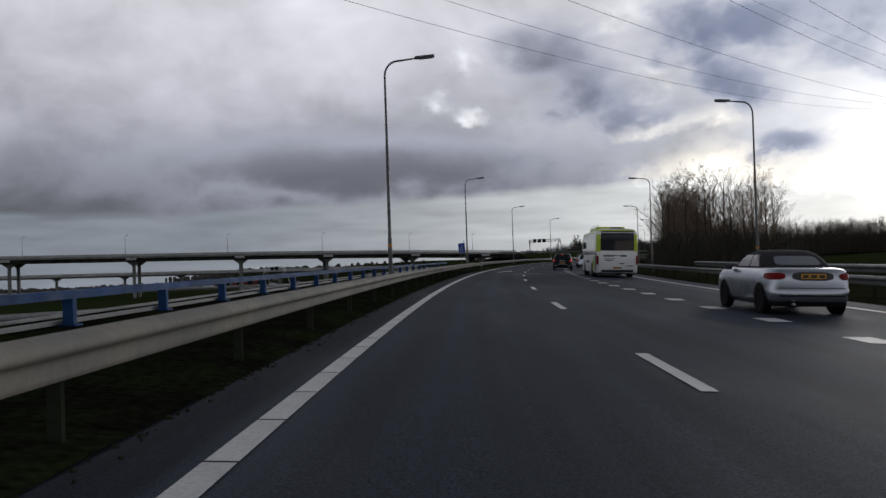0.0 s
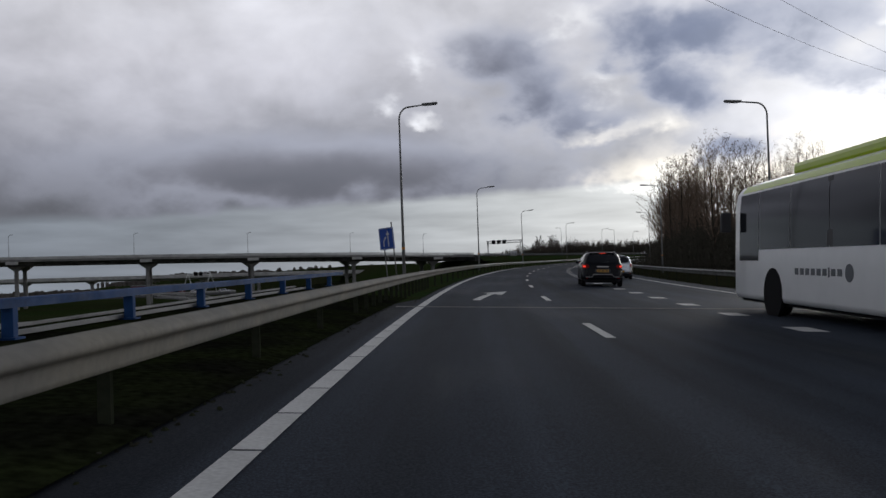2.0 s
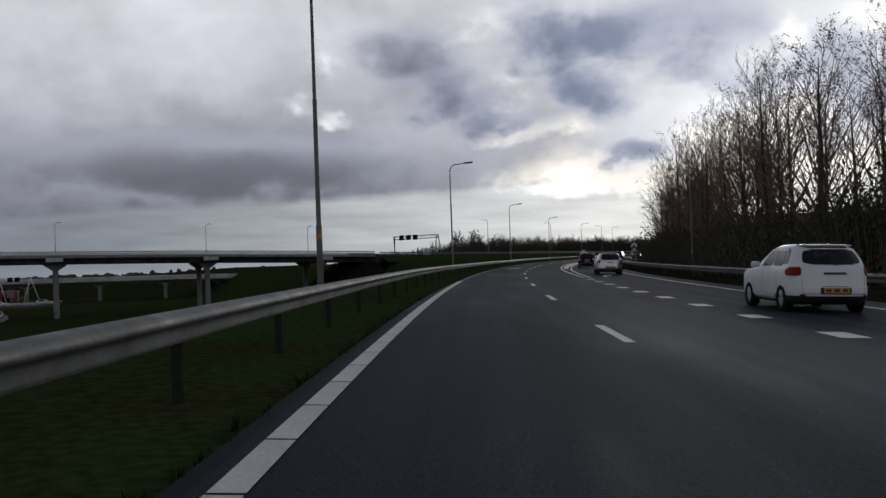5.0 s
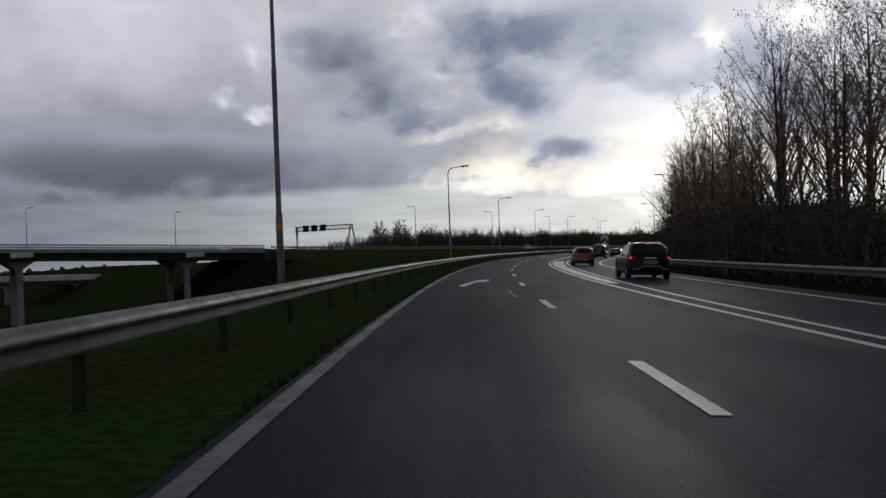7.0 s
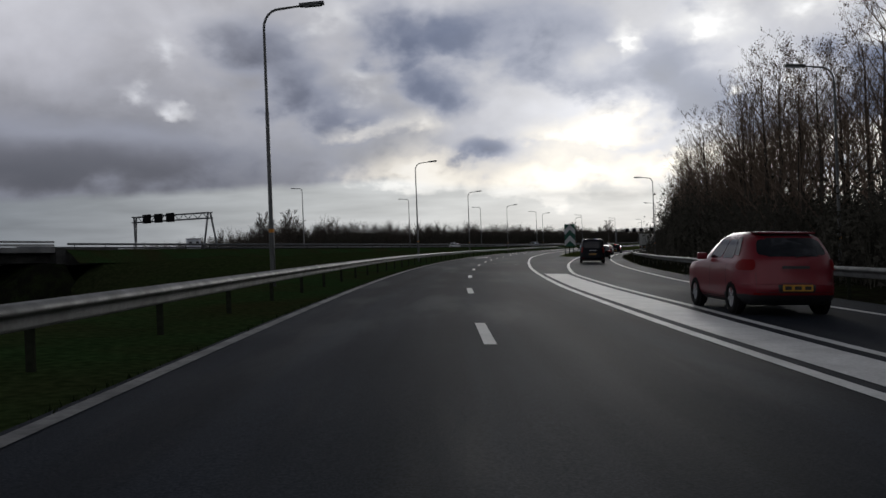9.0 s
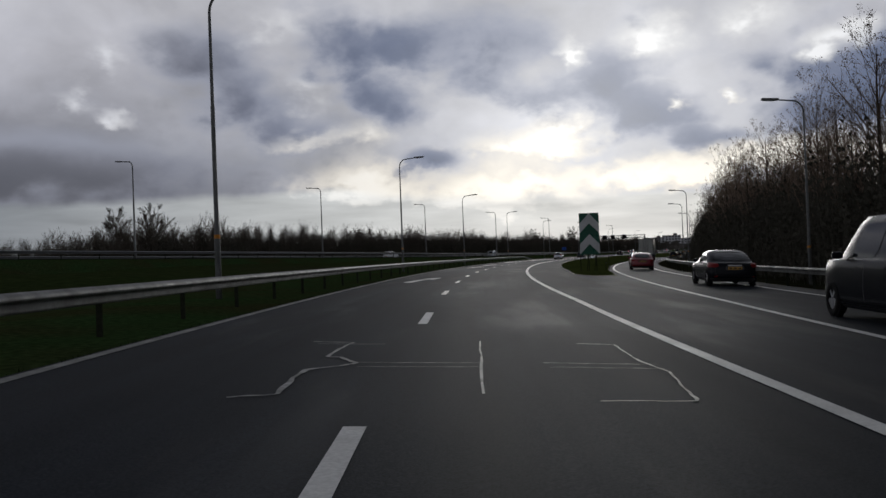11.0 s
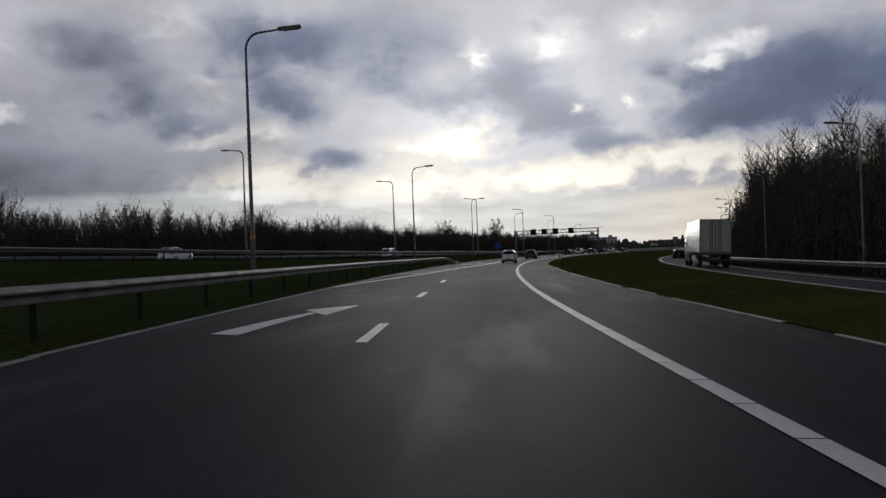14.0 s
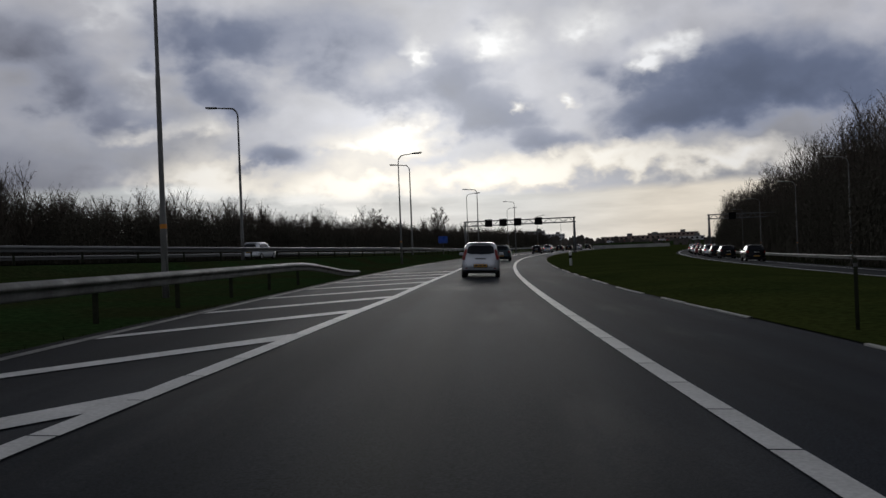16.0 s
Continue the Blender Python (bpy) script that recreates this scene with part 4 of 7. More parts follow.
# ---------------------------------------------------------------- lamps
def lamp_post(height, reach, label, group, band=True, tall=False):
    """Stepped steel mast, bent into one arm (towards +x) that carries a flat lantern."""
    lamp = empty("street_lamp", Matrix(), label, "street lamp", group)
    h = height
    k = 1.35 if tall else 1.0
    part("mast", tube_bm([(0, 0, -0.6), (0, 0, 2.2), (0, 0, 2.25), (0, 0, h * 0.62), (0, 0, h * 0.622), (0, 0, h - 0.75)],
                         [0.092 * k, 0.088 * k, 0.072 * k, 0.064 * k, 0.054 * k, 0.044 * k], 12), POST_GREY, lamp, smooth=True)
    bend = [(0.55 * (1 - math.cos(a)), 0, h - 0.75 + 0.62 * math.sin(a)) for a in (math.pi / 2 * i / 6 for i in range(7))]
    part("arm", tube_bm(bend + [(reach, 0, h - 0.13 + 0.06 * reach)], [0.044 * k] * 7 + [0.034 * k], 8), POST_GREY, lamp, smooth=True)
    bm = box_bm(reach + 0.36, 0, h - 0.10 + 0.07 * reach, 0.85, 0.26, 0.11, 0.035, rot=Matrix.Rotation(-0.06, 4, "Y"))
    head = part("lantern", bm, POST_GREY, lamp)
    part("glass", box_bm(reach + 0.40, 0, h - 0.165 + 0.07 * reach, 0.6, 0.2, 0.03, 0.01, rot=Matrix.Rotation(-0.06, 4, "Y")), LAMP_GLASS, head)
    if band:
        part("band", tube_bm([(0, 0, 1.84), (0, 0, 1.96)], 0.0935 * k, 12), ORANGE, lamp, "scuffed orange marking band")
    part("door", box_bm(0.0, -0.085 * k, 0.75, 0.11, 0.03, 0.45, 0.008), POST_GREY, lamp)
    return lamp


def build_lamps():
    first = lamp_post(9.55, 1.3, "tall stepped grey street lamp behind the guard rail", "street lamps")
    spots = [88.0, 140.0, 189.6, 250.8, 303.0, 348.0, 393.4, 442.8, 493.5, 548.5, 600, 650, 700]
    first.matrix_world = pose(*at_left_lamp(spots[0]), 0, 0, lamp_turn(spots[0]))
    for s in spots[1:]:
        copy_thing(first, pose(*at_left_lamp(s), 0, 0, lamp_turn(s)))
    edge = lamp_post(10.0, 1.4, "tall stepped grey street lamp standing inside the blue parapet", "street lamps")
    p = at_road(36.2, -4.18, -0.2)
    edge.matrix_world = pose(p.x, p.y, p.z, 0, 0, lamp_turn(41))
    part("bracket", box_bm(0, 0, 0.22, 0.42, 0.42, 0.35, 0.04), DARK_CONCRETE, edge)
    for s, o in ((87, 14.0), (137, 15.2), (195, 16.4), (260, 18.0), (322, 19.6), (386, 24.0), (417, 26.4), (453, 29.8), (498, 34.0), (530, 38.0), (575, 42), (625, 45)):
        p = at_road(s, o)
        ob = copy_thing(first, pose(p.x, p.y, float(ground_z(p.x, p.y)[0]), 0, 0, lamp_turn(s) + 180))
        tagged(ob, "grey street lamp beside the leaving lane, arm over the road")
    ob = copy_thing(first, pose(17.8, 47.7, float(ground_z(17.8, 47.7)[0]), 0, 0, lamp_turn(48) + 180) @ Matrix.Diagonal((1, 1, 1.1, 1)))
    tagged(ob, "grey street lamp beside the leaving lane, arm over the road")
    tall = lamp_post(11.0, 1.6, "tall street lamp at the edge of the raised motorway", "motorway lamps", band=False, tall=True)
    spots = [(x, y, float(ground_z(x, y)[0]), left_heading(left_s_at(x, y)) + 180) for x, y in ((66, 364), (94, 392), (123.5, 423.5), (152, 449), (183, 477), (213, 505), (243, 533))]
    for i, (x, y, z, turn) in enumerate(spots):
        m = pose(x, y, z, 0, 0, turn)
        if i == 0:
            tall.matrix_world = m
        else:
            copy_thing(tall, m)


def bridge_lamps():
    first = None
    for x in (-222, -185, -148, -117, -79, -43, -11, 16):
        q = at_left(left_s_at(x, np.interp(x, [q[0] for q in LEFT_LINE], [q[1] for q in LEFT_LINE])), -8.95, -0.5)
        m = pose(q.x, q.y, q.z, 0, 0, left_heading(left_s_at(q.x, q.y)) + 90)
        if first is None:
            first = lamp_post(8.7, 0.5, "slim lamp mast at the far edge of the bridge", "bridge lamps", band=False)
            first.matrix_world = m
        else:
            copy_thing(first, m)


def at_left_lamp(s):
    p = at_road(s, -4.98 if s > 90 else -4.78)
    return (p.x, p.y, float(ground_z(p.x, p.y)[0]) if s > 70 else p.z)


def lamp_turn(s):
    return math.degrees(np.interp(s, RS, RH))


# ---------------------------------------------------------------- bridge
def build_bridge():
    p0 = at_left(0, 0)
    br = empty("motorway_bridge", Matrix.Translation(p0), "long grey concrete motorway bridge on T-shaped piers", "bridge")
    ss = along(0, BRIDGE_END, 6.0)
    deck = [(-8.6, 0.05), (-8.6, -0.55), (-7.2, -0.75), (-6.6, -1.75), (6.6, -1.75), (7.2, -0.75), (8.6, -0.55), (8.6, 0.05)]
    v, f = sweep([[at_left(s, a, b) - p0 for a, b in deck] for s in ss], True)
    # girders get the dark copy: the shade below the deck is in the colour
    part_of("deck", mesh_of("deck", v, f, DARK_CONCRETE), DARK_CONCRETE, br, "concrete girders, coloured dark for the shade under the deck")
    for side in (-1, 1):
        for nm, lo, hi, th, mat, lab in (("edge_beam", -0.48, 0.16, 0.14, CONCRETE, "weathered concrete edge beam"), ("rail_low", 0.28, 0.56, 0.05, PALE_CONCRETE, "pale metal rail"), ("rail_top", 0.70, 0.97, 0.05, PALE_CONCRETE, "pale metal rail")):
            o = side * (8.62 + (0.1 if nm == "edge_beam" else 0))
            v, f = sweep([[at_left(s, o + a, b) - p0 for a, b in ((-th, lo), (-th, hi), (th, hi), (th, lo))] for s in ss], True)
            part_of(nm, mesh_of(nm, v, f, mat), mat, br, lab)
    for x in (-330, -290, -255, -222, -185, -148, -111, -74, -44, -13, 13):
        s = left_s_at(x, np.interp(x, [q[0] for q in LEFT_LINE], [q[1] for q in LEFT_LINE]))
        c = at_left(s, 0)
        gz = min(float(ground_z(c.x, c.y)[0]) - 0.5, c.z - 3.4)
        for o in (-4.4, 4.4):
            q = at_left(s, o) - p0
            top = -1.72
            bm = bmesh.new()
            rot = Matrix.Translation(q) @ Matrix.Rotation(radians(left_heading(s)), 4, "Z")
            rings = [(gz - c.z, 0.55, 0.55), (top - 1.5, 0.55, 0.55), (top - 0.8, 0.75, 1.5), (top - 0.25, 0.85, 2.3), (top, 0.85, 2.4)]
            vs = []
            for z, a, b in rings:
                vs.append([bm.verts.new(rot @ Vector((a * math.copysign(abs(math.cos(t)) ** 0.5, math.cos(t)), b * math.copysign(abs(math.sin(t)) ** 0.5, math.sin(t)), z)))
                           for t in (2 * math.pi * (i + 0.5) / 16 for i in range(16))])
            for a, b in zip(vs, vs[1:]):
                for i in range(16):
                    bm.faces.new((a[i], a[(i + 1) % 16], b[(i + 1) % 16], b[i]))
            bm.faces.new(vs[-1])
            part("pier", bm, CONCRETE, br, smooth=True)
        for o in (-8.78, 8.78):
            bm = box_bm(0, 0, 0, 0.3, 3.4, 0.85, 0.03)
            bmesh.ops.transform(bm, matrix=Matrix.Translation(at_left(s, o, -0.85) - p0) @ Matrix.Rotation(radians(left_heading(s)), 4, "Z"), verts=bm.verts)
            part("fascia_block", bm, PALE_CONCRETE, br)
    # abutment with wing walls, above a bare slope
    a = BRIDGE_END
    rings = []
    for s in along(a - 17.0, a + 1.0, 1.5):
        row = []
        for o in (-13.0, -11.0, -9.0, -4.5, 0.0, 4.5, 9.0, 11.0, 13.0):
            q = at_left(s, o)
            low = float(ground_z(q.x, q.y)[0]) - 0.05
            high = q.z - 1.85
            rise = min(1.0, (s - a + 17.0) / 15.0) * max(0.0, min(1.0, (13.0 - abs(o)) / 4.0))
            row.append(Vector((q.x, q.y, low + max(0.0, high - low) * rise)))
        rings.append(row)
    v, f = sweep(rings)
    # bare earth, its colour taken down to near black for the deck's shade
    thing("slope_under_bridge", v, [q[::-1] for q in f], DIRT_AND_SHADE, "bare earth slope under the bridge's end, coloured near black for the shade there", "earth slope", kind="structure", smooth=True)
    bm = bmesh.new()
    rot = Matrix.Translation(at_left(a + 0.6, 0, -2.4) - p0) @ Matrix.Rotation(radians(left_heading(a)), 4, "Z")
    box_bm(0, 0, 0, 18.2, 1.2, 5.0, 0.05, bm)
    bmesh.ops.transform(bm, matrix=rot, verts=bm.verts)
    # abutment and wings coloured dark as well, for the shade at the bridge's end
    part("abutment", bm, DARK_CONCRETE, br, "dark-coloured concrete")
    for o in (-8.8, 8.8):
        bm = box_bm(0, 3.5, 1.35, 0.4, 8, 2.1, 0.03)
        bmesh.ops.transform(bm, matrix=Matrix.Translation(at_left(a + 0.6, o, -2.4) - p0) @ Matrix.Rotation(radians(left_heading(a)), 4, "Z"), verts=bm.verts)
        part("wing_wall", bm, DARK_CONCRETE, br)
    v, f = sweep([[at_left(s, o, -0.02) for o in (-8.2, -3, 3, 8.2)] for s in along(a + 1.2, float(LEFT_S[-1]), 8)])
    for side in (-1, 1):
        u, g = sweep([[at_left(s, side * o, z) for o, z in ((8.1, -0.05), (9.0, -0.12), (10.5, -0.75), (12.5, -1.9))] for s in along(a + 1.2, float(LEFT_S[-1]), 8)])
        thing("verge_motorway", u, [q[::-side] for q in g], GRASS, "grass shoulder of the raised motorway", "grass verge", kind="structure", smooth=True)
    thing("road_left", v, [q[::-1] for q in f], ASPHALT, "asphalt of the raised motorway on its bank", "road", kind="structure", smooth=True)


def lower_viaduct():
    """A lower concrete viaduct behind the bridge, with its own piers."""
    line = catmull([(-260, 430, -0.6), (-160, 424, -1.0), (-90, 420, -1.4), (-30, 418, -1.8), (10, 420, -2.4)], 8)
    p0 = line[0]
    ob = empty("lower_viaduct", Matrix.Translation(p0), "low concrete viaduct with round piers behind the bridge", "viaduct")
    def ring(i, prof):
        d = (line[min(i + 1, len(line) - 1)] - line[max(i - 1, 0)]).to_2d().normalized()
        return [line[i] + Vector((d.y * a, -d.x * a, b)) - p0 for a, b in prof]
    v, f = sweep([ring(i, [(-6, 0.9), (-6, -0.5), (-4, -1.3), (4, -1.3), (6, -0.5), (6, 0.9)]) for i in range(len(line))], True)
    part_of("deck", mesh_of("deck", v, f, PALE_CONCRETE), PALE_CONCRETE, ob)
    for i in range(2, len(line), 3):
        q = line[i] - p0
        part("pier", tube_bm([q + Vector((0, 0, -8)), q + Vector((0, 0, -2.6)), q + Vector((0, 0, -1.3))], [0.7, 0.7, 2.6], 12), PALE_CONCRETE, ob, smooth=True)


# ---------------------------------------------------------------- gantries and signs
def gantry(label, left, right, height, boards, splay=1.0, steel=None):
    """A portal with splayed legs, a lattice beam and dark signal boxes."""
    a, b = Vector(left), Vector(right)
    g = empty("sign_gantry", Matrix.Translation(a), label, "sign gantry", "sign gantries")
    steel = steel or ZINC
    d = (b - a)
    d.z = 0
    w = d.length
    u = d.normalized()
    nrm = Vector((-u.y, u.x, 0))
    def loc(x, y, z):
        return u * x + nrm * y + Vector((0, 0, z))
    for x0, sgn in ((0, -1), (w, 1)):
        for k, spread in ((0, 0.9), (1, -0.9)):
            part("leg", tube_bm([loc(x0 + splay * (sgn * 1.1 if k == 0 else -sgn * 0.9), spread, -1.0), loc(x0, spread * 0.3, height)], 0.16, 8), steel, g, smooth=True)
    for z, y in ((height, 0.45), (height, -0.45), (height - 0.9, 0.45), (height - 0.9, -0.45)):
        part("chord", tube_bm([loc(-0.3, y, z), loc(w + 0.3, y, z)], 0.10, 6), steel, g)
    n = max(6, int(w / 1.0))
    for k in range(n):
        x, x2 = w * k / n, w * (k + 1) / n
        z0, z1 = (height, height - 0.9) if k % 2 else (height - 0.9, height)
        part("brace", tube_bm([loc(x, -0.45, z0), loc(x2, -0.45, z1)], 0.06, 5), steel, g)
    for x in boards:
        rot = Matrix.Translation(loc(x, -0.75, height - 0.45)) @ Matrix.Rotation(math.atan2(u.y, u.x), 4, "Z")
        bm = box_bm(0, 0, 0, 1.5, 0.45, 1.5, 0.04)
        bmesh.ops.transform(bm, matrix=rot, verts=bm.verts)
        bd = part("signal_box", bm, BLACK, g, "dark lane signal box, unlit")
        bm = box_bm(0, -0.24, 0.62, 1.3, 0.22, 0.04, 0.0)
        bmesh.ops.transform(bm, matrix=rot, verts=bm.verts)
        part("hood", bm, BLACK, bd)
    return g


def on_ground(x, y):
    return (x, y, float(ground_z(x, y)[0]))


def block_of_flats(x, y, w, d, floors, turn, paint, label):
    """A far block of flats with its rows of windows."""
    z = float(ground_z(x, y)[0])
    h = floors * 2.9
    b = empty("apartment_building", pose(x, y, z, 0, 0, turn), label, "building", "far buildings")
    part("wall", box_bm(0, 0, h / 2 - 1, w, d, h + 2, 0.05), paint, b)
    part("roof", box_bm(0, 0, h + 0.15, w + 0.4, d + 0.4, 0.3, 0.05), DULL_ZINC, b)
    part("roof_house", box_bm(w * 0.2, 0, h + 1.2, 4, 4, 2.2, 0.05), CONCRETE, b)
    me = bpy.data.meshes.new("window")
    bm = box_bm(0, 0, 0, 1.7, 0.12, 1.4)
    bm.to_mesh(me)
    bm.free()
    me.materials.append(GLASS)
    n = int(w / 3.2)
    for f in range(floors):
        for k in range(n):
            part_of("window", me, GLASS, b, m=Matrix.Translation((-w / 2 + w * (k + 0.5) / n, -d / 2 - 0.01, 1.6 + 2.9 * f)))


def build_distance():
    brick = material("far_brick", (0.30, 0.22, 0.19), 0.9, stain=0.2, stain_scale=0.1)
    # wall paint lightened to stand for the haze in front of the blocks
    pale = material("hazy_far_render", (0.50, 0.50, 0.52), 0.9, stain=0.2, stain_scale=0.1)
    for px, dist, w, fl, paint in ((36.6, 640, 26, 2, brick), (38.6, 800, 22, 5, pale), (39.8, 840, 20, 6, pale), (41.0, 880, 24, 5, pale), (45.5, 640, 30, 2, brick),
                                   (47.2, 620, 24, 2, brick), (48.8, 720, 40, 3, brick), (50.0, 660, 18, 2, pale)):
        a = radians(px)
        block_of_flats(131 + math.sin(a) * dist, 392 + math.cos(a) * dist, w, 10, fl, -px, paint, "far apartment block of plain storeys behind bare trees")
    # far woods all along the skyline
    rng = random.Random(9)
    v, f = [], []
    for k in range(11000):
        a = radians(rng.uniform(-45, 110))
        dist = rng.uniform(430, 900)
        x, y = 80 + math.sin(a) * dist, 250 + math.cos(a) * dist
        s, o = road_coords(x, y)
        if -30 < o[0] < 75 and s[0] < 955:
            continue
        w, h = rng.uniform(0.5, 1.6), rng.uniform(3.5, 9.0) * (0.7 + 0.5 * noise.noise(Vector((x, y, 0)) * 0.012))
        z = float(ground_z(x, y)[0]) - 1.5
        b = len(v)
        ca, sa = math.cos(a) * w, -math.sin(a) * w
        lean = rng.uniform(-1, 1)
        v += [(x - ca, y - sa, z), (x + ca, y + sa, z), (x + ca * 1.4, y + sa * 1.4, z + 2 + h * 0.5), (x + ca * 0.7 + lean * 0.3, y + sa * 0.7, z + 2 + h * 0.68), (x - ca * 0.6 + lean * 0.3, y - sa * 0.6, z + 2 + h * 0.7), (x - ca * 1.4, y - sa * 1.4, z + 2 + h * 0.5)]
        f.append((b, b + 1, b + 2, b + 3, b + 4, b + 5))
    thing("far_woods", v, f, HAZY_TWIG, "bare brown woods along the skyline", "woods", kind="stuff")


FAR_ROAD = ((440, 792), (540, 772), (640, 715))


def far_line():
    return catmull([(x, y, 0) for x, y in FAR_ROAD], 10)


def far_motorway():
    """A low bank far on with the crossing carriageway on its top."""
    line = far_line()
    bank, top = [], []
    for i, p in enumerate(line):
        d = (line[min(i + 1, len(line) - 1)] - line[max(i - 1, 0)]).normalized()
        side = Vector((d.y, -d.x, 0))
        bank.append([p + side * o + Vector((0, 0, z)) for o, z in ((-26, -2.5), (-9, 1.9), (9, 1.9), (26, -2.5))])
        top.append([p + side * o + Vector((0, 0, z)) for o, z in ((-8, 1.88), (-8, 1.94), (8, 1.94), (8, 1.88))])
    v, f = sweep(bank, True)
    thing("far_bank", v, f, GRASS, "low grass bank carrying the far carriageway", "bank", kind="structure")
    v, f = sweep(top, True)
    thing("far_carriageway", v, f, ASPHALT, "far asphalt carriageway crossing beyond the grass", "road", kind="structure")


def small_signs():
    p = on_ground(192, 484)
    ob = empty("blue_sign", pose(*p, 0, 0, -35), "small blue road sign on a post by the motorway", "road sign")
    part("post", tube_bm([(0, 0.05, -0.4), (0, 0.05, 2.9)], 0.04, 8), POST_GREY, ob)
    part("board", plate_bm([(x, z + 2.3) for x, z in rounded(0.6, 0.45, 0.06)], -0.02, 0.02), SIGN_BLUE, ob)
    q = at_road(478, 8.7)
    ob = empty("marker_post", pose(q.x, q.y, q.z, 0, 0, lamp_turn(478)), "white end post with black bands at the grass edge", "marker post")
    part("post", tube_bm([(0, 0, -0.2), (0, 0, 0.95), (0, 0, 1.0)], [0.09, 0.09, 0.05], 10), SIGN_WHITE, ob, smooth=True)
    part("band", tube_bm([(0, 0, 0.55), (0, 0, 0.75)], 0.094, 10), BLACK, ob)
    bm = box_bm(0, 0, 0.5, 26, 0.35, 1.1, 0.06)
    bm2 = bpy.data.meshes.new("concrete_barrier")
    bm.to_mesh(bm2)
    bm.free()
    bm2.materials.append(PALE_CONCRETE)
    ob = new("concrete_barrier", bm2)
    ob.matrix_world = pose(345, 598, float(ground_z(345, 598)[0]) + 0.6, 0, 0, -40)
    tagged(ob, "long pale concrete parapet beyond the grass", "barrier")


def wedge_edge(s):
    return float(np.interp(s, [334, 346, 433, 445, 900], [8.45, 8.7, 8.0, 7.6, 7.6]))


def wedge_kerb():
    """Pale worn kerb stones along the grass wedge, and thin dark posts behind the board."""
    kerb = tagged(new("wedge_kerb"), "pale worn kerb stones along the grass wedge", "kerb", kind="structure")
    rng = random.Random(21)
    for k in range(87):
        s = 329.0 + 2.0 * k
        v, f = [], []
        p0 = at_road(s, wedge_edge(s))
        low = -0.03 if rng.random() < 0.22 else rng.uniform(-0.012, 0.006)
        rings = []
        for u in (0.02, 1.0, 1.98):
            j = rng.uniform(-0.015, 0.015)
            rings.append([at_road(s + u, wedge_edge(s + u) + a + j, b) - p0 for a, b in ((-0.045, -0.05), (-0.04, 0.022 + low), (-0.028, 0.03 + low), (0.035, 0.03 + low), (0.05, -0.05))])
        v, f = sweep(rings)
        part_of("kerb_stone", mesh_of("kerb_stone", v, [q[::-1] for q in f], KERB_PALE), KERB_PALE, kerb, m=Matrix.Translation(p0))
    for s, o, h in ((347.3, 12.0, 1.15), (345.3, 11.6, 0.75), (343.7, 11.7, 0.55), (432.5, 8.6, 1.05)):
        p = at_road(s, o)
        ob = empty("grass_post", Matrix.Translation(p), "thin dark post standing in the grass wedge", "post", "thin posts")
        part("stake", tube_bm([(0, 0, -0.3), (0, 0, h - 0.04), (0, 0, h)], [0.028, 0.028, 0.02], 8), DARK_POST, ob, smooth=True)
        part("cap", tube_bm([(0, 0, h - 0.12), (0, 0, h - 0.07)], 0.031, 8), DULL_ZINC, ob)


LOW_LINE = [(-330, 352), (-240, 362), (-160, 371), (-95, 380), (-62, 386)]
LOOP_LINE = [(-150, 128), (-100, 172), (-66, 206), (-54, 240), (-54, 285), (-64, 330), (-84, 366)]


def low_road(line, half, lift, rail_label, label):
    """A road on the low ground, on a slight bed, with a guard rail on each side."""
    line = catmull([(x, y, 0) for x, y in line], 8)
    gz = ground_z([p.x for p in line], [p.y for p in line])
    def at(i, o, z):
        d = (line[min(i + 1, len(line) - 1)] - line[max(i - 1, 0)]).to_2d().normalized()
        return Vector((line[i].x + d.y * o, line[i].y - d.x * o, float(gz[i]) + z))
    v, f = sweep([[at(i, o, z) for o, z in ((-half - 1.5, -0.6), (-half, lift), (half, lift), (half + 1.5, -0.6))] for i in range(len(line))])
    thing("road_low", v, [q[::-1] for q in f], OLD_ASPHALT, label, "road", kind="structure")
    for o in (-half + 0.6, half - 0.6):
        p0 = at(0, o, 0)
        rail = empty("guard_rail", Matrix.Translation(p0), rail_label, "guard rail", "guard rails")
        v, f = sweep([[at(i, o + a, b + lift) - p0 for a, b in ((-0.04, 0.40), (-0.04, 0.75), (0.04, 0.75), (0.04, 0.40))] for i in range(len(line))], True)
        part_of("beam", mesh_of("beam", v, [q[::-1] for q in f], PALE_CONCRETE), PALE_CONCRETE, rail)
        for i in range(len(line)):
            part("post", box_bm(*(at(i, o, lift + 0.3) - p0), 0.1, 0.1, 0.8), DARK_POST, rail)
    return at


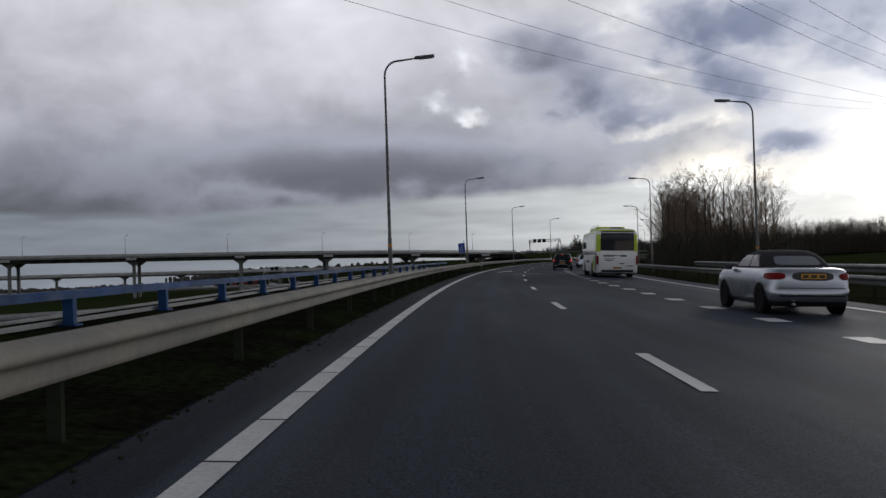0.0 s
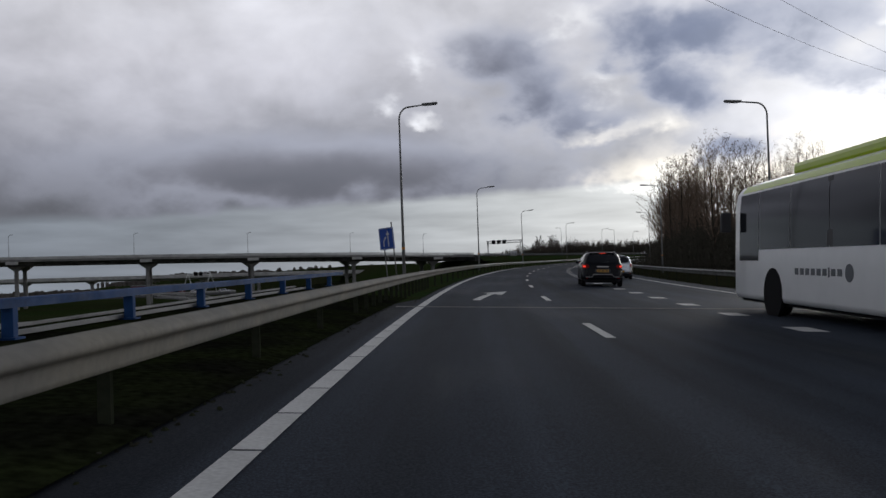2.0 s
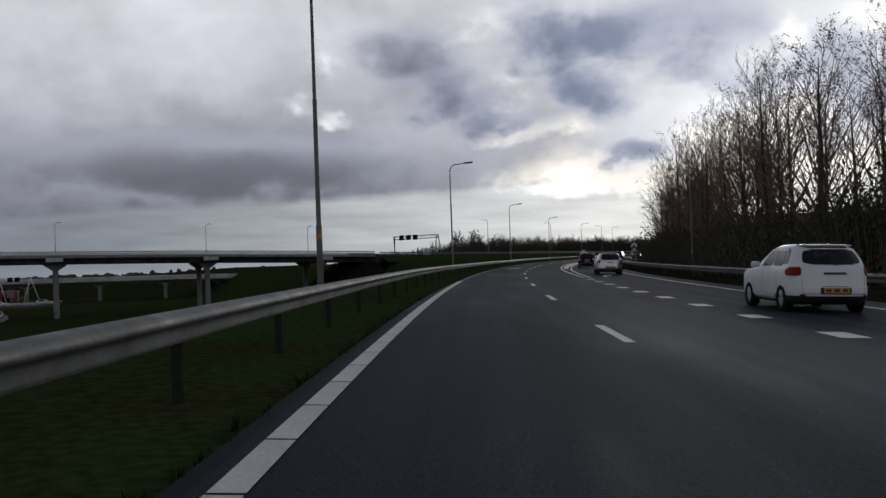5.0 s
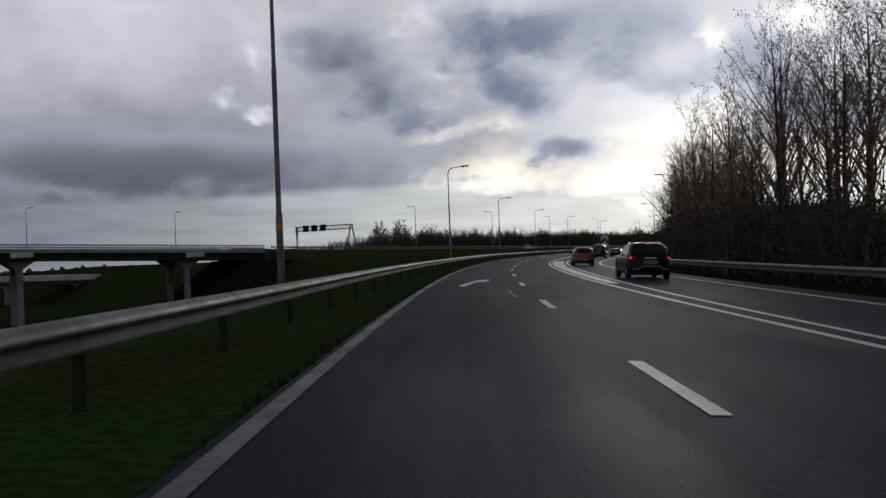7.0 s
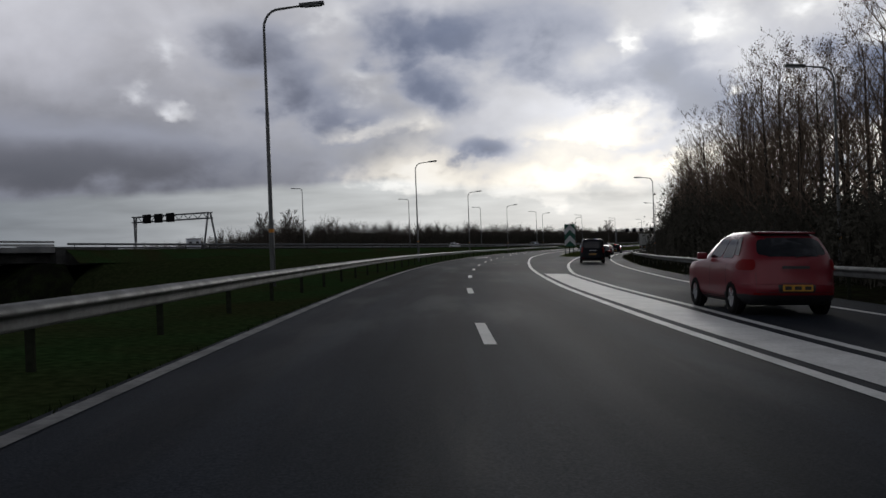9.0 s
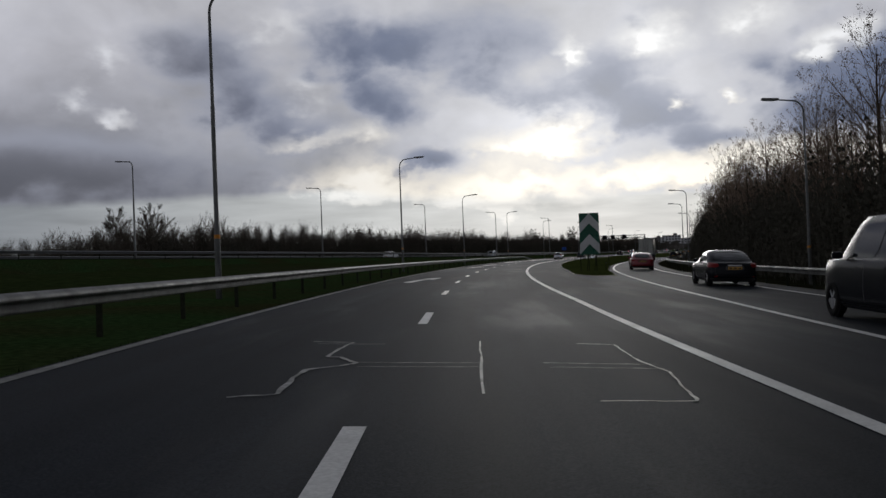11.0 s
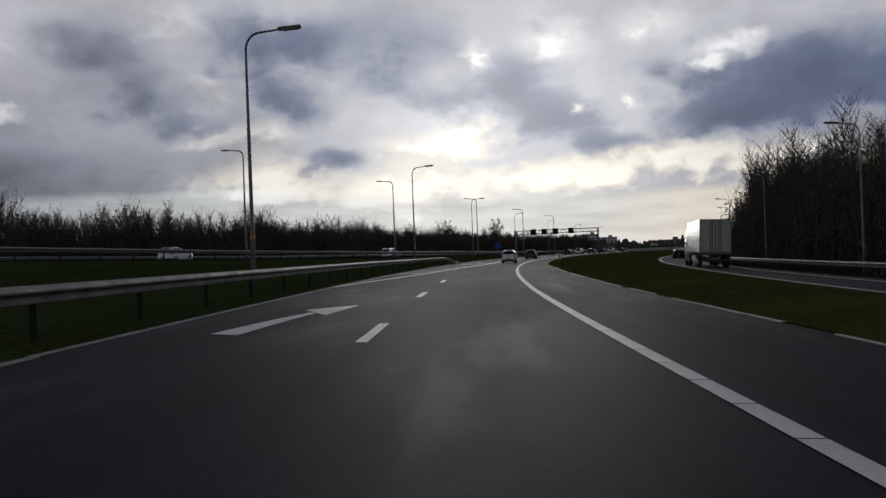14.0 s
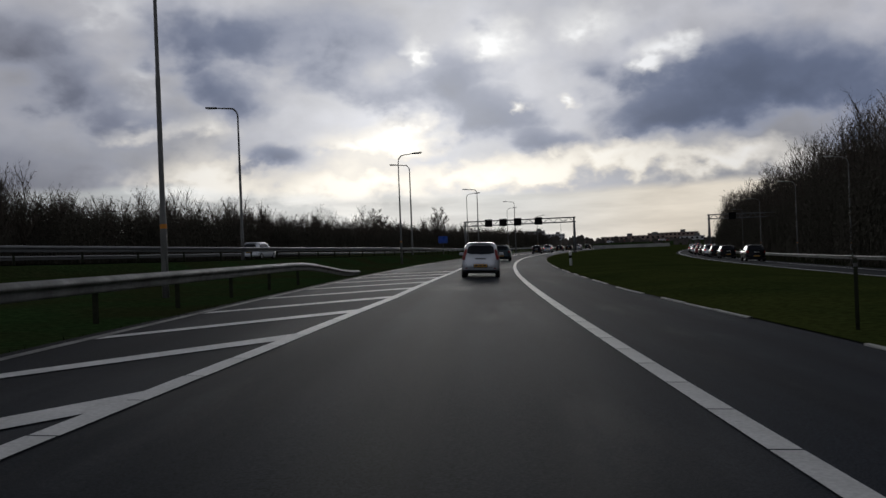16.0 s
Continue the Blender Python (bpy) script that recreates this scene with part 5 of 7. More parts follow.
def build_low_land():
    """The lower roads beyond and below the bridge, sheds and a board."""
    at = low_road(LOW_LINE, 6.0, 0.55, "pale guard rail along the lower road", "worn grey asphalt of the lower road")
    low_road(LOOP_LINE, 4.4, 0.35, "pale guard rail along the curving slip road", "grey asphalt of the curving slip road below")
    barn = empty("red_shed", pose(-124, 500, float(ground_z(-124, 500)[0]), 0, 0, 14), "long low red-brown shed with a dark roof", "building", "far buildings")
    part("wall", box_bm(0, 0, 2.0, 27, 9, 4.6, 0.05), material("red_cladding", (0.16, 0.035, 0.035), 0.8, stain=0.2, stain_scale=0.2), barn)
    part("roof", box_bm(0, 0, 4.45, 27.6, 9.6, 0.4, 0.05), DULL_ZINC, barn)
    for k in range(4):
        part("door", box_bm(-9 + 6 * k, -4.5, 1.6, 3.0, 0.12, 3.0), BLACK, barn)
    q = at(28, -9.5, 0)
    board = empty("direction_board", pose(q.x, q.y, q.z, 0, 0, 5), "grey backed road sign on a post by the lower road", "road sign")
    part("post", tube_bm([(0, 0.1, -0.5), (0, 0.1, 5.2)], 0.12, 8), POST_GREY, board, smooth=True)
    part("panel", box_bm(0, 0, 4.0, 2.2, 0.08, 2.4, 0.02), SIGN_BACK, board)


def build_gantries():
    gantry("sign gantry with three dark signals over the raised motorway", (38.5, 372, 2.0), (50, 360.5, 1.8), 6.6, (3.4, 6.0, 8.6))
    gantry("long lattice sign gantry over the carriageway ahead", (231.5, 535, 0), (247, 519, -0.3), 6.8, (5.0, 8.0, 11.0, 15.2), 0.15)
    gantry("sign gantry over the leaving lane", (282, 514, -1.2), (292, 504, -1.2), 7.9, (4.8,), 0.15)
    gantry("far sign gantry over the lower road", (-84.8, 402.5, -7.0), (-76.0, 404.5, -7.0), 7.0, (3.2, 5.2), 2.3, SIGN_WHITE)


def plate_bm(outline, y0, y1):
    """A plate with thickness, outline in x and z, from y0 (front) to y1."""
    bm = bmesh.new()
    a = [bm.verts.new((x, y0, z)) for x, z in outline]
    b = [bm.verts.new((x, y1, z)) for x, z in outline]
    bm.faces.new(a)
    bm.faces.new(b[::-1])
    n = len(a)
    for i in range(n):
        bm.faces.new((a[i], b[i], b[(i + 1) % n], a[(i + 1) % n]))
    bmesh.ops.recalc_face_normals(bm, faces=bm.faces)
    return bm


def rounded(w, h, r, n=4):
    out = []
    for cx, cz, a0 in ((w - r, h - r, 0), (-w + r, h - r, 90), (-w + r, -h + r, 180), (w - r, -h + r, 270)):
        out += [(cx + r * math.cos(radians(a0 + 90 * i / n)), cz + r * math.sin(radians(a0 + 90 * i / n))) for i in range(n + 1)]
    return out


def merge_sign():
    p = at_road(78.24, -4.07)
    base = float(ground_z(p.x, p.y)[0])
    ob = empty("merge_sign", pose(p.x, p.y, base, 0, -5, lamp_turn(78) - 24) @ Matrix.Diagonal((0.98, 0.95, 0.97, 1)), "blue lane-ends sign with white arrows on two posts", "road sign")
    for x, h in ((-0.20, 2.7), (0.26, 3.0)):
        part("post", tube_bm([(x, 0.06, -0.5), (x, 0.06, h - base)], 0.027, 8), POST_GREY, ob, smooth=True)
    zc = 2.30 - base
    part("board", plate_bm([(x, z + zc) for x, z in rounded(0.36, 0.47, 0.05)], -0.02, 0.01), SIGN_BLUE, ob)
    def ring_rim(w, h, t):
        bm = bmesh.new()
        o1, o2 = rounded(w, h, 0.06), rounded(w - t, h - t, 0.045)
        n = len(o1)
        a = [bm.verts.new((x, -0.025, z + zc)) for x, z in o1]
        b = [bm.verts.new((x, -0.025, z + zc)) for x, z in o2]
        for i in range(n):
            bm.faces.new((a[i], a[(i + 1) % n], b[(i + 1) % n], b[i]))
        return bm
    part("rim", ring_rim(0.345, 0.455, 0.02), SIGN_WHITE, ob)
    part("arrow_ahead", plate_bm([(x * 0.68 + 0.08, z * 0.58 + zc) for x, z in ((-0.035, -0.6), (0.035, -0.6), (0.03, 0.28), (0.11, 0.28), (0, 0.58), (-0.11, 0.28), (-0.03, 0.28))], -0.026, -0.02), SIGN_WHITE, ob, "white arrow")
    part("arrow_merging", plate_bm([(x * 0.68 - 0.15, z * 0.58 + zc) for x, z in ((-0.045, -0.6), (0.03, -0.6), (0.035, -0.2), (0.16, 0.02), (0.20, -0.03), (0.22, 0.17), (0.05, 0.08), (0.10, 0.05), (-0.035, -0.17))], -0.026, -0.02), SIGN_WHITE, ob, "white bent arrow")
    part("clamp", tube_bm([(-0.2, 0.08, 1.65 - base), (-0.05, 0.1, 1.35 - base)], 0.03, 6), DARK_STEEL, ob)


def chevron_sign():
    p = Vector((94.57, 320.41, 0))
    s, o = road_coords(p.x, p.y)
    z0 = surface(float(s[0]), float(o[0]))
    ob = empty("chevron_sign", pose(p.x, p.y, z0, 0, 0, lamp_turn(330) + 1), "tall green and white chevron board on steel legs at the split", "road sign")
    w, lo, hi = 0.71, 1.30, 4.30
    part("board", plate_bm([(-w, lo), (w, lo), (w, hi), (-w, hi)], -0.02, 0.03), SIGN_GREEN, ob)
    rows = 2
    for k in range(rows):
        t = hi - 0.02 - k * 1.5
        part("chevron", plate_bm([(0, t), (w - 0.005, t - 0.74), (w - 0.005, t - 1.44), (0, t - 0.72), (-w + 0.005, t - 1.44), (-w + 0.005, t - 0.74)], -0.03, -0.02), SIGN_WHITE, ob, "white reflective chevron")
    for x in (-0.68, -0.08, 0.46):
        part("leg", tube_bm([(x, 0.08, -0.4), (x, 0.08, hi - 0.1)], 0.028, 8), DARK_POST, ob, smooth=True)
    for x in (-0.08, 0.46):
        part("brace", tube_bm([(x, 0.08, 1.6), (x - 0.1, 1.0, -0.3)], 0.022, 6), DARK_POST, ob)


def power_lines():
    d = Vector((math.sin(radians(43)), math.cos(radians(43)), 0))
    for x, z in ((-10.0, 26.5), (-4.0, 27.5), (8.7, 27.0), (15.0, 33.0), (25.0, 26.5), (31.0, 27.5)):
        c = Vector((x, 80, z))
        pts = [c + d * u + Vector((0, 0, 0.00035 * (u - 20) ** 2)) for u in range(-180, 221, 10)]
        ob = new("power_cable", bpy.data.meshes.new("power_cable"))
        bm = tube_bm(pts, 0.022, 5)
        bm.to_mesh(ob.data)
        bm.free()
        ob.data.materials.append(DARK_STEEL)
        tagged(ob, "thin dark overhead power cable slung across the road", "power cable", "overhead cables")


# ---------------------------------------------------------------- trees
def branch(bm, rng, p, d, length, radius, depth, spread, sides, out_twigs, lean_up=0.25, finest=0.008):
    n = (1, 3, 4)[depth]
    pts, rad, q, v = [p.copy()], [radius], p.copy(), d.copy()
    for i in range(n):
        v = (v + Vector((rng.uniform(-1, 1), rng.uniform(-1, 1), rng.uniform(-0.3, 0.6) + lean_up)) * 0.13).normalized()
        q = q + v * (length / n)
        pts.append(q.copy())
        rad.append(radius * (1 - 0.8 * (i + 1) / n))
    tube_bm(pts, rad, sides, bm, cap=False)
    if depth == 0:
        out_twigs.append((pts[-1].copy(), v.copy()))
        return
    for k in range(spread[depth - 1]):
        f = rng.uniform(0.25, 0.98)
        i = min(int(f * n), n - 1)
        at = pts[i].lerp(pts[i + 1], f * n - i)
        side = v.orthogonal().normalized()
        side.rotate(Matrix.Rotation(rng.uniform(0, 6.283), 3, v))
        nd = (v * rng.uniform(0.75, 1.25) + side * rng.uniform(0.5, 0.95) + Vector((0, 0, lean_up))).normalized()
        branch(bm, rng, at, nd, length * rng.uniform(0.38, 0.6) * (1.1 - 0.5 * f), max(radius * 0.42 * (1 - 0.5 * f), finest), depth - 1, spread, 3, out_twigs, lean_up, finest)


def tree_meshes(seed, height, trunk_h, limbs, spread, width, radius, finest=0.008, buds=2):
    """A bare tree: trunk with limbs, and a crown of twigs with buds."""
    rng = random.Random(seed)
    trunk, crown = bmesh.new(), bmesh.new()
    pts, q = [], Vector((0, 0, -0.4))
    for i in range(8):
        pts.append(q.copy())
        q = q + Vector((rng.uniform(-0.12, 0.12), rng.uniform(-0.12, 0.12), height * 0.93 / 7))
    tube_bm(pts, [radius * (1 - 0.93 * i / 7) for i in range(8)], 7, trunk)
    tips = []
    for k in range(limbs):
        f = trunk_h + (0.98 - trunk_h) * (k + rng.random()) / limbs
        i = min(int(f * 7), 6)
        at = pts[i].lerp(pts[i + 1], f * 7 - i)
        a = k * 2.4 + rng.uniform(-0.5, 0.5)
        d = Vector((math.cos(a) * width, math.sin(a) * width, rng.uniform(0.95, 1.6))).normalized()
        ln = height * (0.50 - 0.36 * f) * rng.uniform(0.8, 1.15) + 0.6
        branch(crown, rng, at, d, ln, radius * 0.46 * (1.1 - f), 2, spread, 3, tips, finest=finest)
    # buds and withered leaves near the tips
    for p, v in tips:
        for j in range(buds):
            c = p - v * rng.uniform(0, 0.5) + Vector((rng.uniform(-0.15, 0.15), rng.uniform(-0.15, 0.15), rng.uniform(-0.1, 0.1)))
            r = rng.uniform(0.03, 0.075)
            a = Vector((rng.uniform(-1, 1), rng.uniform(-1, 1), rng.uniform(-1, 1))).normalized() * r
            b = a.orthogonal().normalized() * r
            crown.faces.new([crown.verts.new(c + a), crown.verts.new(c + b), crown.verts.new(c - a - b)])
    out = []
    for nm, bm, mat in (("trunk", trunk, BARK), ("crown", crown, TWIG if buds else BARK)):
        me = bpy.data.meshes.new(nm)
        bm.to_mesh(me)
        bm.free()
        me.materials.append(mat)
        out.append(me)
    return out


def tree(name, meshes, label, group):
    ob = empty(name, Matrix(), label, "tree", group)
    part_of("trunk", meshes[0], BARK, ob)
    part_of("crown", meshes[1], meshes[1].materials[0], ob)
    return ob


def thicket_mesh(seed, size, height, stems):
    """Dense undergrowth: many thin bent stems with dead leaves."""
    rng = random.Random(seed)
    v, f = [], []
    for k in range(stems):
        x, y = rng.gauss(0, size * 0.42), rng.gauss(0, size * 0.42)
        h = height * rng.uniform(0.45, 1.05) * math.exp(-(x * x + y * y) / (size * size * 1.8))
        lx, ly = rng.uniform(-0.35, 0.35) * h, rng.uniform(-0.35, 0.35) * h
        w = rng.uniform(0.012, 0.03)
        a = rng.uniform(0, 3.14)
        dx, dy = math.cos(a) * w, math.sin(a) * w
        b = len(v)
        v += [(x - dx, y - dy, -0.2), (x + dx, y + dy, -0.2), (x + lx * 0.4 + dx, y + ly * 0.4 + dy, h * 0.6), (x + lx * 0.4 - dx, y + ly * 0.4 - dy, h * 0.6), (x + lx, y + ly, h)]
        f += [(b, b + 1, b + 2, b + 3), (b + 3, b + 2, b + 4)]
        for j in range(8):
            t = rng.uniform(0.1, 1.0)
            c = Vector((x + lx * t * t + rng.uniform(-0.3, 0.3), y + ly * t * t + rng.uniform(-0.3, 0.3), h * t))
            r = rng.uniform(0.05, 0.13)
            p = Vector((rng.uniform(-1, 1), rng.uniform(-1, 1), rng.uniform(-1, 1))).normalized() * r
            q = p.orthogonal().normalized() * r
            b = len(v)
            v += [tuple(c + p), tuple(c + q), tuple(c - p - q)]
            f.append((b, b + 1, b + 2))
    return mesh_of("thicket", v, f, HEDGE)


def gather(name, meshes, spots, mat, label, category):
    """Many far plants joined into one mesh; spots: which mesh, place, turn, scale."""
    vs, fs, base = [], [], 0
    data = []
    for me in meshes:
        co = np.empty(len(me.vertices) * 3)
        me.vertices.foreach_get("co", co)
        me.calc_loop_triangles()
        tri = np.empty(len(me.loop_triangles) * 3, int)
        me.loop_triangles.foreach_get("vertices", tri)
        data.append((co.reshape(-1, 3), tri.reshape(-1, 3)))
    for k, x, y, z, turn, sx, sz in spots:
        co, tri = data[k]
        c, s = math.cos(turn), math.sin(turn)
        vs.append(np.stack([x + sx * (co[:, 0] * c - co[:, 1] * s), y + sx * (co[:, 0] * s + co[:, 1] * c), z + sz * co[:, 2]], 1))
        fs.append(tri + base)
        base += len(co)
    v, f = np.concatenate(vs), np.concatenate(fs)
    me = bpy.data.meshes.new(name)
    me.vertices.add(len(v))
    me.vertices.foreach_set("co", v.ravel())
    me.loops.add(len(f) * 3)
    me.loops.foreach_set("vertex_index", f.ravel())
    me.polygons.add(len(f))
    me.polygons.foreach_set("loop_start", np.arange(0, len(f) * 3, 3))
    me.update(calc_edges=True)
    me.materials.append(mat)
    return tagged(new(name, me), label, category, kind="stuff")


def brush_tree(seed, height, boughs, width, reach=0.40, lessen=0.27, thick=1.0):
    """A bare tree for the depth of a wood: stem, long boughs and side twigs as thin blades."""
    rng = random.Random(seed)
    v, f = [], []
    def blade(a, b, w):
        d = (b - a)
        side = d.orthogonal().normalized()
        side.rotate(Matrix.Rotation(rng.uniform(0, 6.28), 3, d.normalized()))
        k = len(v)
        v.extend((tuple(a - side * w), tuple(a + side * w), tuple(b)))
        f.append((k, k + 1, k + 2))
    top = Vector((rng.uniform(-0.4, 0.4), rng.uniform(-0.4, 0.4), height))
    for k in range(3):
        blade(Vector((0, 0, -0.3)), top, 0.14 * thick)
    for k in range(boughs):
        t = 0.06 + 0.88 * (k + rng.random()) / boughs
        a = Vector((0, 0, 0)).lerp(top, t)
        ang = rng.uniform(0, 6.28)
        ln = height * (reach - lessen * t) * rng.uniform(0.7, 1.2)
        b = a + Vector((math.cos(ang) * width, math.sin(ang) * width, rng.uniform(0.8, 1.5))).normalized() * ln
        blade(a, b, 0.045 * thick)
        for j in range(7):
            q = a.lerp(b, rng.uniform(0.2, 1.0))
            e = q + Vector((rng.uniform(-1, 1), rng.uniform(-1, 1), rng.uniform(0.2, 1.6))).normalized() * ln * rng.uniform(0.2, 0.42)
            blade(q, e, 0.022 * thick)
    return mesh_of("plain_tree", v, f, TWIG)


def wood_edge(s):
    return ramp_mid(s) + float(np.interp(s, [150, 165, 180, 300, 370, 425, 475, 500, 526, 563, 620, 672, 720, 760], [17.2, 15.2, 13.4, 11.4, 12.2, 14.6, 11.4, 12.6, 15.4, 18.8, 19.6, 16.0, 10.5, 8.5]))


def build_trees():
    rng = random.Random(5)
    kinds = [tree_meshes(11 + i, h, 0.20, limbs, (4, 5), w, r) for i, (h, limbs, w, r) in enumerate(
        ((14.6, 24, 0.70, 0.22), (15.4, 25, 0.64, 0.24), (13.4, 23, 0.78, 0.21), (14.9, 24, 0.70, 0.23)))]
    plain = [brush_tree(31 + i, h, 46, 0.75) for i, h in enumerate((14.4, 15.2, 13.6))]
    firsts = [None] * len(kinds)
    def plant(x, y, k, scale, label, group, name="poplar"):
        z = float(ground_z(x, y)[0])
        m = pose(x, y, z, 0, 0, rng.uniform(0, 360)) @ Matrix.Diagonal((scale * rng.uniform(0.95, 1.2), scale * rng.uniform(0.95, 1.2), scale, 1))
        if firsts[k] is None:
            firsts[k] = ob = tree(name, kinds[k], label, group)
        else:
            ob = copy_thing(firsts[k], Matrix())
            tagged(ob, label, "", group)
        ob.matrix_basis = m
    def spot(x, y, n, sc, tall=1.0):
        return (rng.randrange(n), x, y, float(ground_z(x, y)[0]), rng.uniform(0, 6.28), sc, sc * tall)
    # the wood beside the leaving lane: its edge in single trees, the rest as one mass
    back = []
    s = 160.0
    while s < 770:
        depth = 4 if s < 182 else 2 if s < 285 else 4 if s < 440 else 5
        for row in range(depth):
            p = at_road(s + rng.uniform(-1.8, 1.8), wood_edge(s) + row * (5.5 if s < 182 else 4.2 if row < 2 else 3.2) + rng.uniform(-1.2, 1.2))
            sc = float(np.interp(s, [150, 170, 190, 215, 300, 345, 420, 560, 770], [1.08, 1.18, 1.20, 1.10, 0.96, 0.86, 0.98, 1.24, 1.20])) * rng.uniform(0.80, 1.06)
            if (row < 2 and s < 440) or (s < 182 and row < 4):
                plant(p.x, p.y, rng.randrange(4), sc, "tall bare poplar with brownish twigs at the wood's edge", "poplars beside the road")
            else:
                back.append(spot(p.x, p.y, 3, sc))
        s += rng.uniform(4.2, 5.6) * (1.0 if s < 450 else 0.6)
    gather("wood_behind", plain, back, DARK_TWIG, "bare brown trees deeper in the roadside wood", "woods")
    line = []
    for k in range(80):
        p = at_road(150 + 1.7 * k + rng.uniform(-5, 5), 66 + 1.8 * k + rng.uniform(-4, 4))
        line.append(spot(p.x, p.y, 3, rng.uniform(0.48, 0.64)))
    gather("distant_tree_line", plain, line, TWIG, "bare trees in a distant line", "woods")
    # the belt beyond the raised motorway
    bushy = [brush_tree(41 + i, h, 54, w, 0.38, 0.16, 0.80) for i, (h, w) in enumerate(((7.0, 0.62), (7.8, 0.75), (6.4, 0.85)))]
    base = left_s_at(59, 363)
    belt = []
    for k in range(2600):
        run = 470 * (k / 2600) ** 1.12
        p = at_left(base + 2 + run + rng.uniform(-1.5, 1.5), -rng.uniform(17, 38))
        clump = 0.90 + 0.16 * math.sin(run * 0.33) * math.sin(run * 0.083 + 1.0)
        belt.append(spot(p.x, p.y, 3, rng.uniform(0.70, 0.98) * clump * float(np.interp(run, [0, 14, 30, 48], [0.42, 0.56, 0.84, 1.08]))))
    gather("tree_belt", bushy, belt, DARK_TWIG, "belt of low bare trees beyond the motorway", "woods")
    kinds.append(tree_meshes(61, 9.0, 0.16, 36, (5, 7), 1.0, 0.24, 0.026, 0))
    firsts.append(None)
    for x, y in ((66, 415), (71, 409)):
        plant(x, y, 4, 1.08, "bare tree standing alone by the motorway", "lone trees", "bare_tree")
    for x, y, size in ((252, 576, 1.2), (228, 567, 1.1), (233, 572, 0.95)):
        plant(x, y, 4, size, "tall bare tree standing clear of the belt", "lone trees", "bare_tree")
    # undergrowth
    shrubs = [thicket_mesh(71 + i, 3.2, 4.8, 190) for i in range(3)]
    under = []
    s = 160.0
    while s < 770:
        for row in range(5 if s < 180 else 3):
            p = at_road(s + rng.uniform(-1, 1), wood_edge(s) - 0.8 + row * 4.2 + rng.uniform(-1, 1))
            under.append(spot(p.x, p.y, 3, rng.uniform(0.95, 1.35), float(np.interp(s, [160, 190, 285, 325, 400, 440], [1.28, 1.0, 1.0, 1.45, 1.5, 1.9]))))
        s += 3.2
    gather("thicket", shrubs, under, HEDGE, "dense dark undergrowth along the wood's edge", "thicket")
    under = []
    for k in range(320):
        run = 1.45 * k
        p = at_left(base - 4 + run, -rng.uniform(16, 25))
        under.append(spot(p.x, p.y, 3, rng.uniform(0.75, 1.15) * float(np.interp(run, [0, 20, 60], [0.45, 0.7, 1.1])), 1.1))
    gather("belt_thicket", shrubs, under, HEDGE, "dark brush under the tree belt", "thicket")


# ---------------------------------------------------------------- vehicles
def slice_ring(z, y0, y1, hx, r, bulge, n=7):
    """A rounded outline of a body at one height: rear, right side, front, left side."""
    hy, yc = (y1 - y0) / 2, (y0 + y1) / 2
    r = min(r, hx * 0.95, hy * 0.95)
    fr = [-1 + 2 * i / n for i in range(n)]
    raw = [(f * hx, -hy) for f in fr] + [(hx, f * hy) for f in fr] + [(-f * hx, hy) for f in fr] + [(-hx, -f * hy) for f in fr]
    out = []
    for x, y in raw:
        qx, qy = max(-hx + r, min(hx - r, x)), max(-hy + r, min(hy - r, y))
        d = math.hypot(x - qx, y - qy)
        if x != qx and y != qy and d > 0:
            x, y = qx + (x - qx) / d * r, qy + (y - qy) / d * r
        y += bulge * (1 - (x / hx) ** 2) * (-1 if y < 0 else 1)
        out.append(Vector((x, y + yc, z)))
    return out


class Shell:
    """A body lofted from slices (z, y_back, y_front, half_width, corner, bulge)."""

    def __init__(self, slices, n=7):
        self.s, self.n = slices, n

    def at(self, z):
        zs = [a[0] for a in self.s]
        return [float(np.interp(z, zs, [a[k] for a in self.s])) for k in range(1, 6)]

    def skin(self, z0, z1, v0, v1, off, nu=4, nv=8):
        """A panel that hugs the body, v in quarters of the way round (0 rear, 1 right, 2 front, 3 left)."""
        rings = []
        for i in range(nu + 1):
            z = z0 + (z1 - z0) * i / nu
            y0, y1, hx, r, b = self.at(z)
            ring = slice_ring(z, y0, y1, hx, r, b, 40)
            row = []
            for j in range(nv + 1):
                v = (v0 + (v1 - v0) * j / nv) % 4
                k = v * 40
                a, c = ring[int(k) % 160], ring[(int(k) + 1) % 160]
                row.append(a.lerp(c, k - int(k)))
            rings.append(row)
        out = []
        for i in range(nu + 1):
            row = []
            for j in range(nv + 1):
                du = rings[min(i + 1, nu)][j] - rings[max(i - 1, 0)][j]
                dv = rings[i][min(j + 1, nv)] - rings[i][max(j - 1, 0)]
                nrm = dv.cross(du)
                nrm = nrm.normalized() if nrm.length > 1e-9 else Vector((0, 0, 1))
                row.append(rings[i][j] + nrm * off)
            out.append(row)
        v, f = sweep(out)
        return v, f

    def body(self):
        rings = [slice_ring(*a, self.n) for a in self.s]
        v, f = sweep(rings, True)
        m = len(rings[0])
        f.append(tuple(range(len(v) - m, len(v))))
        f.append(tuple(range(m))[::-1])
        return v, f


def shell_part(name, vf, mat, parent, label="", smooth=True):
    return part_of(name, mesh_of(name, vf[0], vf[1], mat, smooth), mat, parent, label)


